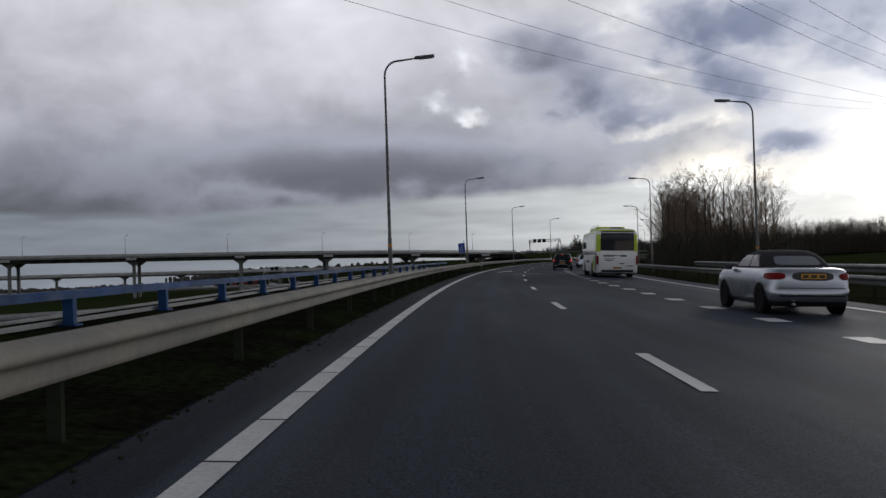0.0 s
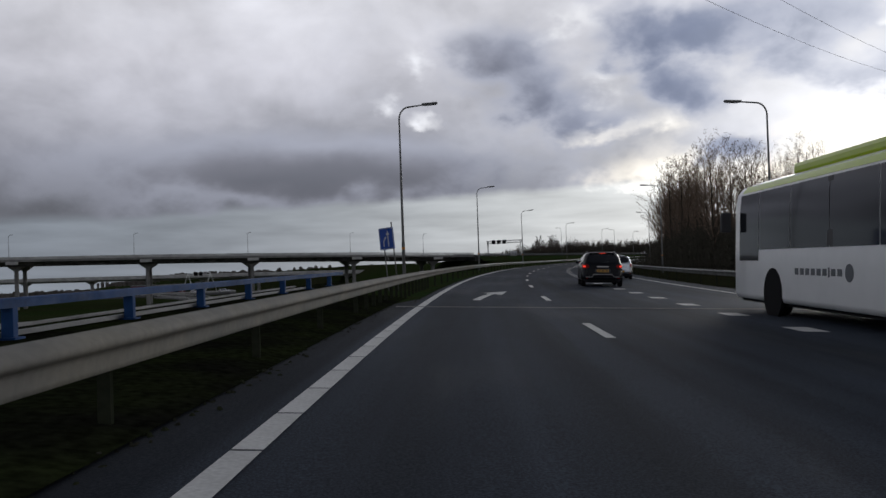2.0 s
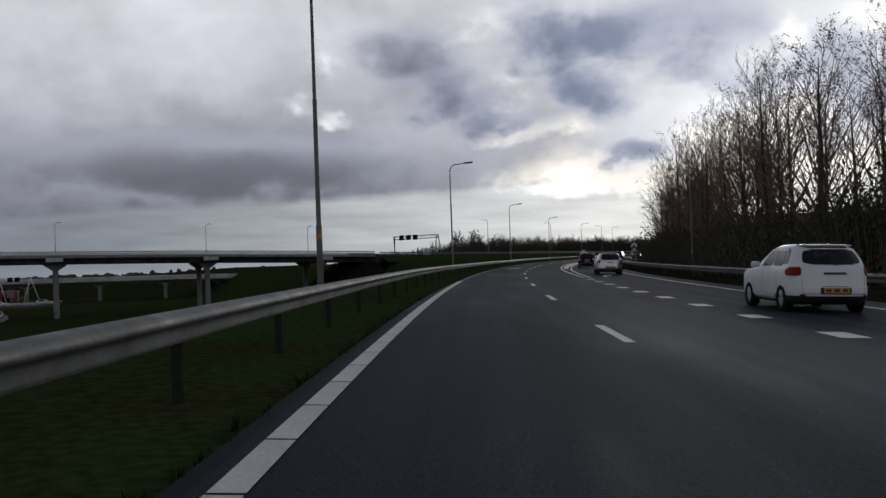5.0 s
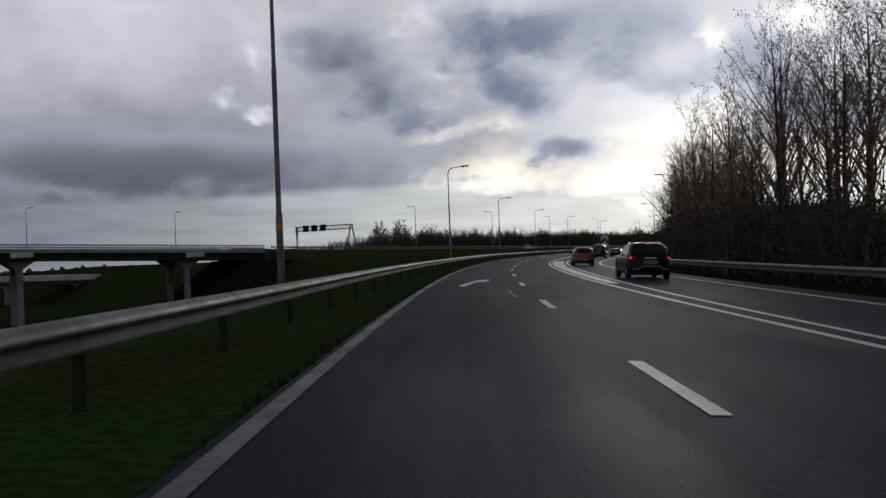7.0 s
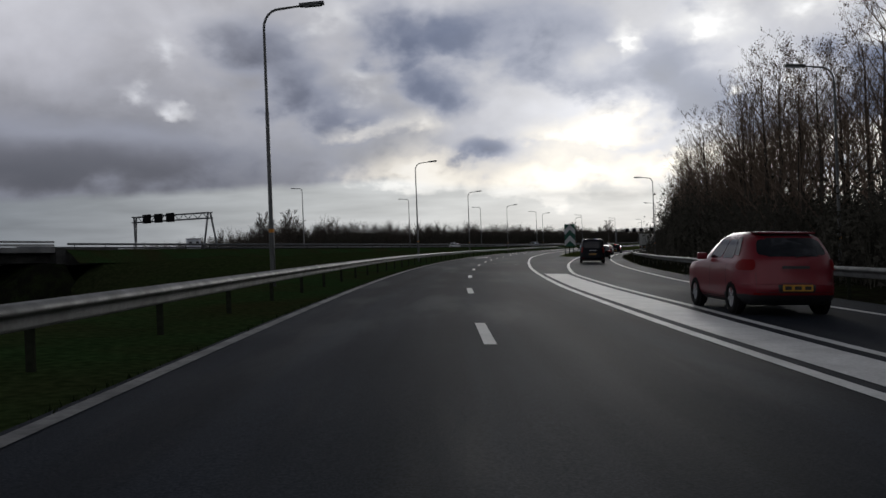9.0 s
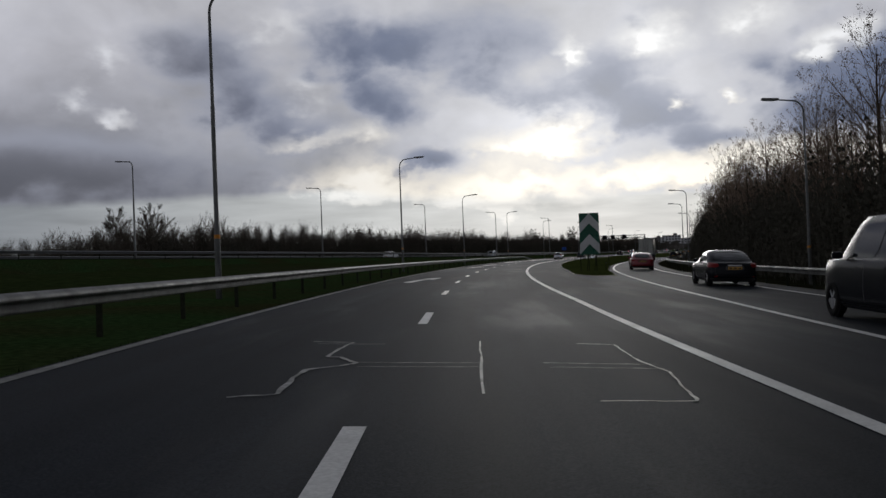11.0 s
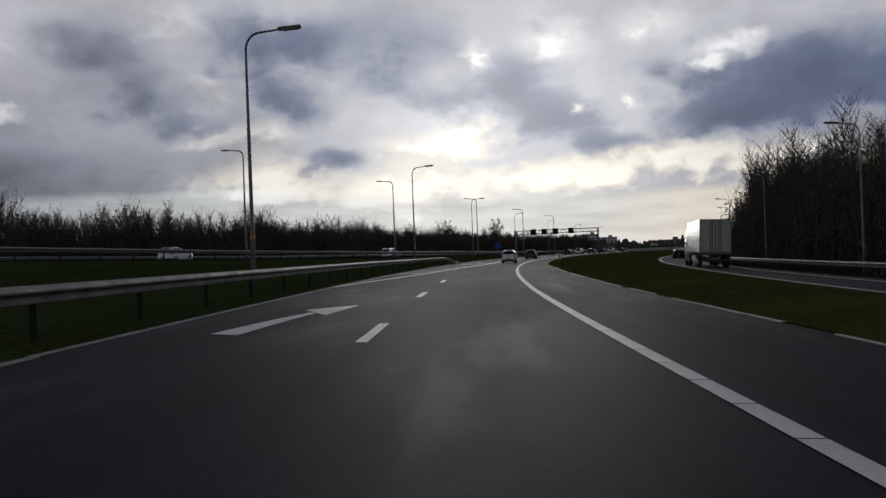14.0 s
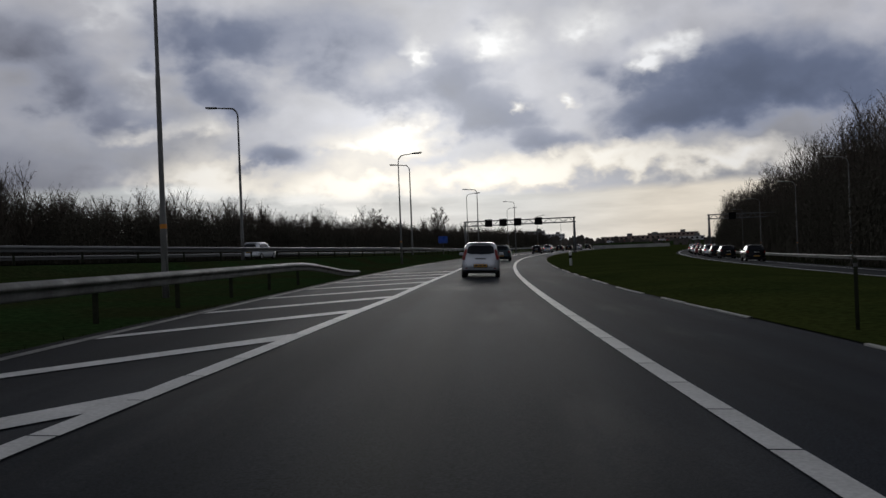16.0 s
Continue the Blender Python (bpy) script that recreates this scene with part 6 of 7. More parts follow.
def wheel(parent, x, y, r, w=0.2):
    side = 1 if x > 0 else -1
    rot = Matrix.Translation((x, y, r)) @ Matrix.Rotation(radians(90), 4, "Y")
    bm = bmesh.new()
    prof = [(r * 0.62, -w / 2), (r * 0.93, -w / 2), (r, -w * 0.34), (r, w * 0.34), (r * 0.93, w / 2), (r * 0.62, w / 2)]
    rings = [[rot @ Vector((a * math.cos(t), a * math.sin(t), b)) for a, b in prof] for t in (2 * math.pi * i / 20 for i in range(21))]
    v, f = sweep(rings, True)
    ob = new("wheel")
    ob.parent = parent
    part_of("tyre", mesh_of("tyre", v, f, RUBBER, True), RUBBER, ob)
    bm.free()
    bm = bmesh.new()
    bmesh.ops.create_cone(bm, cap_ends=True, segments=20, radius1=r * 0.63, radius2=r * 0.60, depth=w * 0.7)
    for k in range(5):
        a = 2 * math.pi * k / 5
        box_bm(r * 0.33 * math.cos(a), r * 0.33 * math.sin(a), side * w * 0.38, r * 0.5, r * 0.16, w * 0.1, 0.0, bm, Matrix.Rotation(a, 4, "Z"))
    bmesh.ops.transform(bm, matrix=rot, verts=bm.verts)
    part("rim", bm, RIM, ob)


def number_plate(parent, y, z, x=0.0, w=0.52, h=0.11):
    p = part("number_plate", box_bm(x, y, z, w, 0.02, h, 0.006), PLATE, parent, "yellow number plate with dark bars")
    bm = bmesh.new()
    for k, (a, b) in enumerate(((-0.17, 0.11), (0.0, 0.12), (0.17, 0.11))):
        box_bm(x + a * w / 0.52, y - 0.012, z, b * w / 0.52, 0.004, h * 0.55, 0, bm)
    part("plate_bars", bm, PLATE_INK, p)


def rounded_skin(sh, z0, z1, v0, v1, off, soft=0.12, nu=8, nv=10, power=3.0):
    """A panel hugging the body with rounded corners: it narrows towards its lower and upper edge."""
    rows = []
    for i in range(nu + 1):
        u = i / nu
        t = abs(2 * u - 1) ** power
        c = soft * (v1 - v0) * t * t
        z = z0 + (z1 - z0) * u
        a, b = sh.skin(z, z + 0.004, v0 + c, v1 - c, off, 1, nv)
        rows.append(a[:nv + 1])
    return sweep(rows)


def car(kind, m, paint, label, lit=False, group="cars"):
    """Kinds: mini, hatch, suv, mpv, sedan, van. Origin on the road under the tail; y ahead."""
    K = {  # length, half width, height, belt, hood height, wheel radius, rear slope, hood length
        "mini": (3.6, 0.775, 1.47, 0.90, 0.90, 0.29, 0.32, 0.85), "hatch": (3.75, 0.85, 1.50, 0.97, 0.93, 0.30, 0.42, 0.95),
        "suv": (4.35, 0.91, 1.58, 1.02, 1.02, 0.35, 0.48, 1.1), "mpv": (4.5, 0.90, 1.64, 1.00, 1.0, 0.33, 0.30, 0.95),
        "sedan": (4.7, 0.92, 1.44, 0.94, 0.90, 0.34, 1.25, 1.2), "van": (4.9, 0.95, 1.92, 1.12, 1.12, 0.34, 0.14, 0.7)}[kind]
    L, W, H, B, HH, R, slope, hood = K
    c = empty("car", m, label, "car", group)
    deck = 0.30 if kind == "sedan" else 0.0
    low = 0.10 if kind in ("van", "mpv") else 0.16
    sl = [(0.19, 0.16, L - 0.2, W - 0.14, 0.30, 0.08), (0.27, 0.05, L - 0.08, W - 0.04, 0.34, 0.12), (0.36, 0.0, L - 0.02, W - 0.01, 0.36, low), (0.50, -0.02, L, W, 0.38, low),
          (0.60, 0.02, L, W, 0.38, low), (B - 0.18, 0.04, L - 0.04, W + 0.005, 0.38, low), (HH - 0.03, 0.06, L - 0.20, W - 0.01, 0.36, low)]
    back = deck + 0.08
    lean = {"mini": 0.13, "van": 0.11}.get(kind, 0.17)
    sl += [(B, back if deck else 0.075, L - hood, W - 0.025, 0.34, low), (B + 0.025, back + deck * 0.4, L - hood - 0.1, W - 0.045, 0.33, low)]
    for f in (0.2, 0.4, 0.6, 0.78, 0.90, 0.97):
        z = B + (H - B) * f
        sl.append((z, back + deck * 0.4 + slope * f ** 1.5 + 0.10 * max(0, f - 0.78) / 0.2, L - hood - 0.1 - 0.98 * f, W - 0.045 - lean * f ** 1.4 - 0.6 * lean * max(0, f - 0.78) / 0.2, 0.32, low * 0.8))
    sl.append((H, back + deck * 0.4 + slope + 0.38, L - hood - 1.35, W - (0.20 if kind == "mini" else 0.29) - lean, 0.28, 0.03))
    sl.sort(key=lambda a: a[0])
    sh = Shell(sl, 10)
    shell_part("body", sh.body(), paint, c)
    tall = H - B
    g0, g1 = B + 0.05, B + tall * 0.80
    side = {"van": 0.09, "mini": 0.075, "hatch": 0.10, "suv": 0.11}.get(kind, 0.13)
    shell_part("rear_window", rounded_skin(sh, g0 + 0.02, g1 - 0.02, side, 1 - side, 0.006, 0.16), GLASS, c, "dark tinted glass")
    spans = ((1.14, 1.24), (1.25, 1.50), (1.515, 1.80)) if not deck else ((1.16, 1.44), (1.46, 1.80))
    for a, b in spans:
        lift = 0.05 if a < 1.2 and not deck else 0.0
        shell_part("side_window", rounded_skin(sh, g0 - 0.01 + lift, g1, a, b, 0.006, 0.08, 5, 4), GLASS, c, "dark tinted glass")
        shell_part("side_window", rounded_skin(sh, g0 - 0.01 + lift, g1, 5 - b, 5 - a, 0.006, 0.08, 5, 4), GLASS, c, "dark tinted glass")
    shell_part("windscreen", rounded_skin(sh, g0, g1, 2.08, 2.92, 0.006, 0.06), GLASS, c, "dark tinted glass")
    shell_part("bumper", sh.skin(0.20, 0.38 if kind == "hatch" else 0.33, -0.30, 1.30, 0.012, 3, 16), TRIM, c, "black lower bumper")
    shell_part("bumper_crease", sh.skin(0.555, 0.57, -0.25, 1.25, 0.014, 1, 16), paint, c)
    # black strip painted on for the shade under the roof's rear edge
    shell_part("roof_shadow_gap", sh.skin(g1 + 0.005, g1 + 0.02, 0.16, 0.84, 0.012, 1, 10), TRIM, c)
    lamp = BRAKE_ON if lit else TAIL_RED
    if kind == "mini":
        z0, z1, v0, v1 = B - 0.16, B + 0.28, -0.09, 0.066
    elif kind == "hatch":
        z0, z1, v0, v1 = B - 0.17, B + 0.02, -0.12, 0.10
    elif kind == "van":
        z0, z1, v0, v1 = B - 0.30, B + 0.16, -0.03, 0.075
    else:
        z0, z1, v0, v1 = B - 0.19, B - 0.02, -0.13, 0.17
    for a, b in ((v0, v1), (1 - v1, 1 - v0)):
        holder = shell_part("tail_light", rounded_skin(sh, z0, z1, a, b, 0.010, 0.18, 6, 6, 2.0), TAIL_RED, c, "red tail light")
        if lit:
            w = (b - a)
            shell_part("lit_lens", rounded_skin(sh, z0 + 0.05, z1 - 0.045, a + w * 0.32, b - w * 0.32, 0.020, 0.18, 4, 4, 2.0), BRAKE_ON, holder, "lit red lens")
    if lit:
        part("high_brake_light", box_bm(0, sh.at(g1 + 0.03)[0] - low * 0.8 - 0.01, g1 + 0.03, 0.30, 0.03, 0.022, 0.006), BRAKE_ON, c, "lit red strip")
    if not deck and kind != "van":
        spoiler = [[Vector((x, sh.at(g1 + 0.04)[0] - low * 0.75 * (1 - (x / W) ** 2) + d, z)) for d, z in ((-0.07, g1 + 0.055), (-0.08, g1 + 0.075), (0.25, H - 0.01), (0.25, H - 0.05))] for x in np.linspace(-W + 0.33, W - 0.33, 9)]
        v, f = sweep(spoiler, True)
        shell_part("spoiler", (v, f), paint, c)
    plate_z = 0.50 if kind in ("mini", "hatch") else 0.72
    y_plate = sh.at(plate_z)[0] - low
    shell_part("plate_recess", rounded_skin(sh, plate_z - 0.085, plate_z + 0.085, 0.31, 0.69, 0.004, 0.1), TRIM, c)
    number_plate(c, y_plate - 0.012, plate_z)
    shell_part("tailgate_seam", sh.skin(0.415, 0.425, 0.10, 0.90, 0.003, 1, 10), TRIM, c)
    for a in (0.10, 0.895):
        shell_part("gate_edge", sh.skin(0.43, B - 0.2, a, a + 0.005, 0.003, 4, 1), TRIM, c)
    shell_part("gate_handle", sh.skin(B - 0.14, B - 0.09, 0.36, 0.64, 0.012, 1, 6), TRIM if paint is not BLACK_CAR else RIM, c)
    for v in (1.53, 1.27):
        for w in (v, 5 - v):
            shell_part("door_seam", sh.skin(0.34, B + 0.02, w, w + 0.004, 0.003, 6, 1), TRIM, c)
    for v in (1.34, 1.60):
        for w in (v, 5 - v - 0.035):
            shell_part("door_handle", sh.skin(B - 0.16, B - 0.13, w, w + 0.035, 0.02, 1, 2), paint, c)
    for a in (1.10, 3.10):
        shell_part("sill", sh.skin(0.20, 0.30, a, a + 0.80, 0.006, 2, 8), TRIM, c)
    for y in (0.72, L - 0.80):
        for x in (-W + 0.085, W - 0.085):
            bm = bmesh.new()
            bmesh.ops.create_cone(bm, cap_ends=True, segments=28, radius1=R + 0.05, radius2=R + 0.05, depth=0.10)
            bmesh.ops.transform(bm, matrix=Matrix.Translation((math.copysign(W - 0.075, x), y, R + 0.01)) @ Matrix.Rotation(radians(90), 4, "Y"), verts=bm.verts)
            part("wheel_arch", bm, BLACK, c)
            wheel(c, x, y, R)
    for sx in (-1, 1):
        part("mirror", box_bm(sx * (W + 0.09), L - hood - 0.62, B + 0.07, 0.2, 0.11, 0.14, 0.045), paint, c)
        shell_part("reflector", sh.skin(0.37, 0.41, 0.06 if sx < 0 else 0.86, 0.14 if sx < 0 else 0.94, 0.008, 1, 2), TAIL_RED, c)
    part("rear_wiper", tube_bm([(0.0, sh.at(g0)[0] - low - 0.01, g0 + 0.01), (0.28, sh.at(g0 + 0.05)[0] - low, g0 + 0.06)], 0.008, 5), TRIM, c)
    part("underbody", box_bm(0, L / 2, 0.24, W * 1.6, L * 0.88, 0.12, 0.02), BLACK, c)
    if kind == "suv":
        yb = sh.at(0.5)[0] - low
        part("bright_trim", tube_bm([(-W + 0.16, yb + 0.16, 0.44), (-0.50, yb + 0.02, 0.44), (-0.40, yb - 0.01, 0.56), (0.40, yb - 0.01, 0.56), (0.50, yb + 0.02, 0.44), (W - 0.16, yb + 0.16, 0.44)], 0.014, 6), RIM, c, "bright metal bumper trim")
        part("roof_fin", box_bm(0, slope + 0.85, H + 0.03, 0.05, 0.16, 0.09, 0.015), TRIM, c)
    if kind in ("suv", "mpv"):
        for sx in (-1, 1):
            part("roof_rail", tube_bm([(sx * (W - 0.27), slope + 0.45, H - 0.06), (sx * (W - 0.27), slope + 0.55, H + 0.03), (sx * (W - 0.27), L - hood - 1.4, H + 0.03), (sx * (W - 0.27), L - hood - 1.3, H - 0.05)], 0.018, 6), ZINC, c)
    if kind in ("mini", "hatch"):
        part("aerial", tube_bm([(0, slope + 0.6, H - 0.02), (0, slope + 0.35, H + 0.2)], 0.006, 5), TRIM, c)
    return c


def convertible(m):
    L, W = 4.3, 0.86
    c = empty("convertible_car", m, "silver convertible with its black cloth roof closed", "car", "cars")
    sl = [(0.20, 0.14, L - 0.15, W - 0.10, 0.25, 0.06), (0.33, 0.02, L - 0.02, W - 0.02, 0.26, 0.10), (0.54, -0.03, L, W, 0.26, 0.11), (0.57, 0.03, L, W + 0.005, 0.26, 0.11), (0.78, 0.05, L - 0.08, W + 0.005, 0.27, 0.11),
          (0.93, 0.08, L - 0.30, W - 0.02, 0.28, 0.11), (0.985, 0.16, L - 0.85, W - 0.06, 0.28, 0.10), (1.01, 0.42, L - 1.25, W - 0.11, 0.27, 0.05)]
    sh = Shell(sl, 10)
    shell_part("body", sh.body(), SILVER, c)
    top = Shell([(0.98, 0.68, 3.15, W - 0.07, 0.3, 0.06), (1.08, 0.84, 2.92, W - 0.10, 0.3, 0.06), (1.22, 1.06, 2.60, W - 0.15, 0.3, 0.06), (1.33, 1.26, 2.35, W - 0.22, 0.3, 0.06), (1.39, 1.46, 2.10, W - 0.34, 0.28, 0.04), (1.41, 1.66, 1.90, W - 0.52, 0.2, 0.02)], 10)
    shell_part("soft_top", top.body(), HOOD_CLOTH, c, "black cloth roof")
    # pane paled in its base colour for the sky it would reflect
    shell_part("rear_window", rounded_skin(top, 1.06, 1.26, 0.17, 0.83, 0.008, 0.10), material("pale_rear_window", (0.16, 0.175, 0.19), 0.15), c, "rear window with a pale sky reflection put into its colour")
    for a, b in ((1.12, 1.40), (1.43, 1.82)):
        shell_part("side_window", top.skin(1.03, 1.29, a, b, 0.006), GLASS, c)
        shell_part("side_window", top.skin(1.03, 1.29, 5 - b, 5 - a, 0.006), GLASS, c)
    shell_part("tail_light", rounded_skin(sh, 0.76, 0.90, -0.10, 0.17, 0.012, 0.22, 8, 8, 2.0), TAIL_RED, c, "oval red tail light")
    shell_part("tail_light", rounded_skin(sh, 0.76, 0.90, 0.83, 1.10, 0.012, 0.22, 8, 8, 2.0), TAIL_RED, c, "oval red tail light")
    shell_part("plate_recess", rounded_skin(sh, 0.74, 0.92, 0.25, 0.75, 0.005, 0.2, 8, 10, 2.0), TRIM, c)
    shell_part("boot_seam", sh.skin(0.575, 0.587, 0.10, 0.90, 0.004, 1, 12), TRIM, c)
    for w in (1.30, 1.62):
        for a in (w, 5 - w):
            shell_part("door_seam", sh.skin(0.34, 0.98, a, a + 0.004, 0.003, 6, 1), TRIM, c)
    shell_part("lower_bumper", sh.skin(0.20, 0.30, -0.28, 1.28, 0.010, 2, 14), TRIM, c, "dark lower bumper")
    number_plate(c, -0.075, 0.83)
    shell_part("bumper_strip", sh.skin(0.40, 0.44, -0.3, 1.3, 0.012), TRIM, c)
    for y in (0.75, L - 0.85):
        for x in (-W + 0.08, W - 0.08):
            bm = bmesh.new()
            bmesh.ops.create_cone(bm, cap_ends=True, segments=24, radius1=0.36, radius2=0.36, depth=0.05)
            bmesh.ops.transform(bm, matrix=Matrix.Translation((math.copysign(W - 0.012, x), y, 0.32)) @ Matrix.Rotation(radians(90), 4, "Y"), verts=bm.verts)
            part("wheel_arch", bm, BLACK, c)
            wheel(c, x, y, 0.31)
    for sx in (-1, 1):
        part("mirror", box_bm(sx * (W + 0.08), 2.85, 1.0, 0.2, 0.1, 0.13, 0.035), TRIM, c)
    part("exhaust", tube_bm([(-0.4, -0.08, 0.24), (-0.4, 0.2, 0.24)], 0.03, 8), RIM, c)
    part("underbody", box_bm(0, L / 2, 0.24, W * 1.7, L * 0.92, 0.12, 0.02), BLACK, c)


def city_bus(m):
    L, W, H = 12.0, 1.27, 3.05
    b = empty("city_bus", m, "white and lime green city bus with a black rear window", "bus")
    sl = [(0.30, 0.12, L - 0.1, W - 0.04, 0.15, 0.04), (0.42, 0.03, L - 0.02, W, 0.16, 0.06), (1.3, 0.0, L, W, 0.16, 0.06), (2.5, 0.03, L - 0.05, W, 0.16, 0.06), (2.8, 0.08, L - 0.12, W - 0.02, 0.18, 0.06),
          (2.95, 0.16, L - 0.2, W - 0.10, 0.22, 0.05), (H, 0.35, L - 0.4, W - 0.32, 0.2, 0.0)]
    sh = Shell(sl, 11)
    shell_part("body", sh.body(), BUS_WHITE, b)
    for a, c in ((-0.055, 0.10), (0.90, 1.055)):
        shell_part("corner_panel", sh.skin(1.62, 2.93, a, c, 0.008), BUS_LIME, b, "lime green corner panel")
    shell_part("roof_band", sh.skin(2.80, 2.96, -0.95, 0.0, 0.009, 3, 12), BUS_LIME, b, "lime green roof edge")
    shell_part("roof_band", sh.skin(2.80, 2.96, 1.0, 1.95, 0.009, 3, 12), BUS_LIME, b, "lime green roof edge")
    shell_part("rear_window", sh.skin(1.68, 2.88, 0.10, 0.90, 0.016, 6, 12), GLASS, b, "large black rear window")
    shell_part("roof_cap", sh.skin(2.885, 2.97, 0.06, 0.94, 0.010, 2, 8), BUS_LIME, b, "lime green roof edge")
    for v0, v1, z0 in ((0.045, 0.20, 1.45), (0.203, 0.36, 1.45), (0.363, 0.52, 1.45), (0.523, 0.68, 1.45), (0.683, 0.84, 1.45), (0.843, 0.955, 1.2)):
        shell_part("side_window", sh.skin(z0, 2.76, 4 - v1, 4 - v0, 0.010), GLASS, b, "black window of the continuous side glazing")
        shell_part("side_window", sh.skin(z0, 2.76, 1 + v0, 1 + v1, 0.010), GLASS, b, "black window of the continuous side glazing")
    shell_part("window_post", sh.skin(1.47, 2.76, 4 - 0.53, 4 - 0.51, 0.014, 1, 1), TRIM, b)
    for a, c in ((-0.012, 0.055), (0.945, 1.012)):
        shell_part("tail_light", sh.skin(0.82, 1.36, a, c, 0.014), TAIL_RED, b, "tall red tail light cluster")
    shell_part("rear_grille", sh.skin(0.36, 0.5, 0.12, 0.88, 0.006), TRIM, b)
    part("roof_unit", box_bm(0, 6.4, H + 0.10, 1.9, 5.0, 0.28, 0.09), BUS_LIME, b, "lime green roof fairing")
    part("vent", box_bm(0, 0.9, H + 0.03, 0.7, 0.8, 0.1, 0.03), TRIM, b)
    number_plate(b, -0.06, 0.62)
    ink = material("bus_lettering", (0.10, 0.11, 0.12), 0.6)
    for w, x, z, h in ((0.95, -0.38, 1.36, 0.10), (0.42, 0.36, 1.36, 0.12), (0.70, -0.46, 1.18, 0.035), (0.5, -0.5, 1.08, 0.06), (0.30, 0.28, 0.88, 0.07), (0.42, 0.75, 0.74, 0.05)):
        part("lettering_bar", box_bm(x, -0.055, z, w, 0.006, h), ink, b, "unreadable dark lettering")
    lime_wave, teal = BUS_LIME, material("bus_petrol", (0.015, 0.085, 0.13), 0.3, grain=0.03)
    def swirl(name, cy, rx, rz, hollow, paint, label):
        """A painted arch on the bus's left side, above its sill."""
        bm = bmesh.new()
        n = 14
        outer = [bm.verts.new((-W - 0.014, cy + rx * math.cos(math.pi * k / n), 0.44 + rz * math.sin(math.pi * k / n) ** 0.8)) for k in range(n + 1)]
        inner = [bm.verts.new((-W - 0.014, cy + hollow * rx * math.cos(math.pi * k / n), 0.44 + hollow * rz * 0.85 * math.sin(math.pi * k / n) ** 0.8)) for k in range(n + 1)]
        for k in range(n):
            bm.faces.new((outer[k], outer[k + 1], inner[k + 1], inner[k]))
        part(name, bm, paint, b, label)
    swirl("wave", 1.75, 0.75, 0.98, 0.35, lime_wave, "lime green painted swirl")
    swirl("wave", 0.62, 0.42, 1.05, 0.25, teal, "petrol blue painted swirl")
    for k, (y0, y1, h) in enumerate(((7.95, 7.73, 0.13), (7.68, 7.46, 0.13), (7.41, 7.19, 0.13), (7.14, 6.92, 0.13), (6.87, 6.65, 0.13), (6.60, 6.38, 0.13), (6.33, 6.27, 0.18), (6.22, 6.0, 0.13), (5.95, 5.73, 0.13))):
        part("side_lettering", box_bm(-W - 0.004, (y0 + y1) / 2, 0.98, 0.012, 0.17 if y0 - y1 > 0.1 else 0.05, h, 0.0), ink, b, "dark shape of the operator's mark")
    part("side_emblem", tube_bm([(-W - 0.012, 5.45, 0.98), (-W - 0.005, 5.45, 0.98)], 0.16, 16), ink, b, "round dark emblem")
    for i in range(6):
        shell_part("louvre", sh.skin(1.05 + i * 0.085, 1.10 + i * 0.085, 3.957, 3.992, 0.014, 1, 2), TRIM, b)
    for y in (3.1, 9.2):
        for x in (-W + 0.16, W - 0.16):
            bm = bmesh.new()
            bmesh.ops.create_cone(bm, cap_ends=True, segments=24, radius1=0.56, radius2=0.56, depth=0.06)
            bmesh.ops.transform(bm, matrix=Matrix.Translation((math.copysign(W - 0.022, x), y, 0.48)) @ Matrix.Rotation(radians(90), 4, "Y"), verts=bm.verts)
            part("wheel_arch", bm, BLACK, b)
            wheel(b, x, y, 0.48, 0.3)
    for sx in (-1, 1):
        part("mirror", box_bm(sx * (W + 0.2), L - 0.05, 2.15, 0.26, 0.12, 0.5, 0.05), TRIM, b)
    part("underbody", box_bm(0, L / 2, 0.33, 2.3, L * 0.94, 0.2, 0.02), BLACK, b)


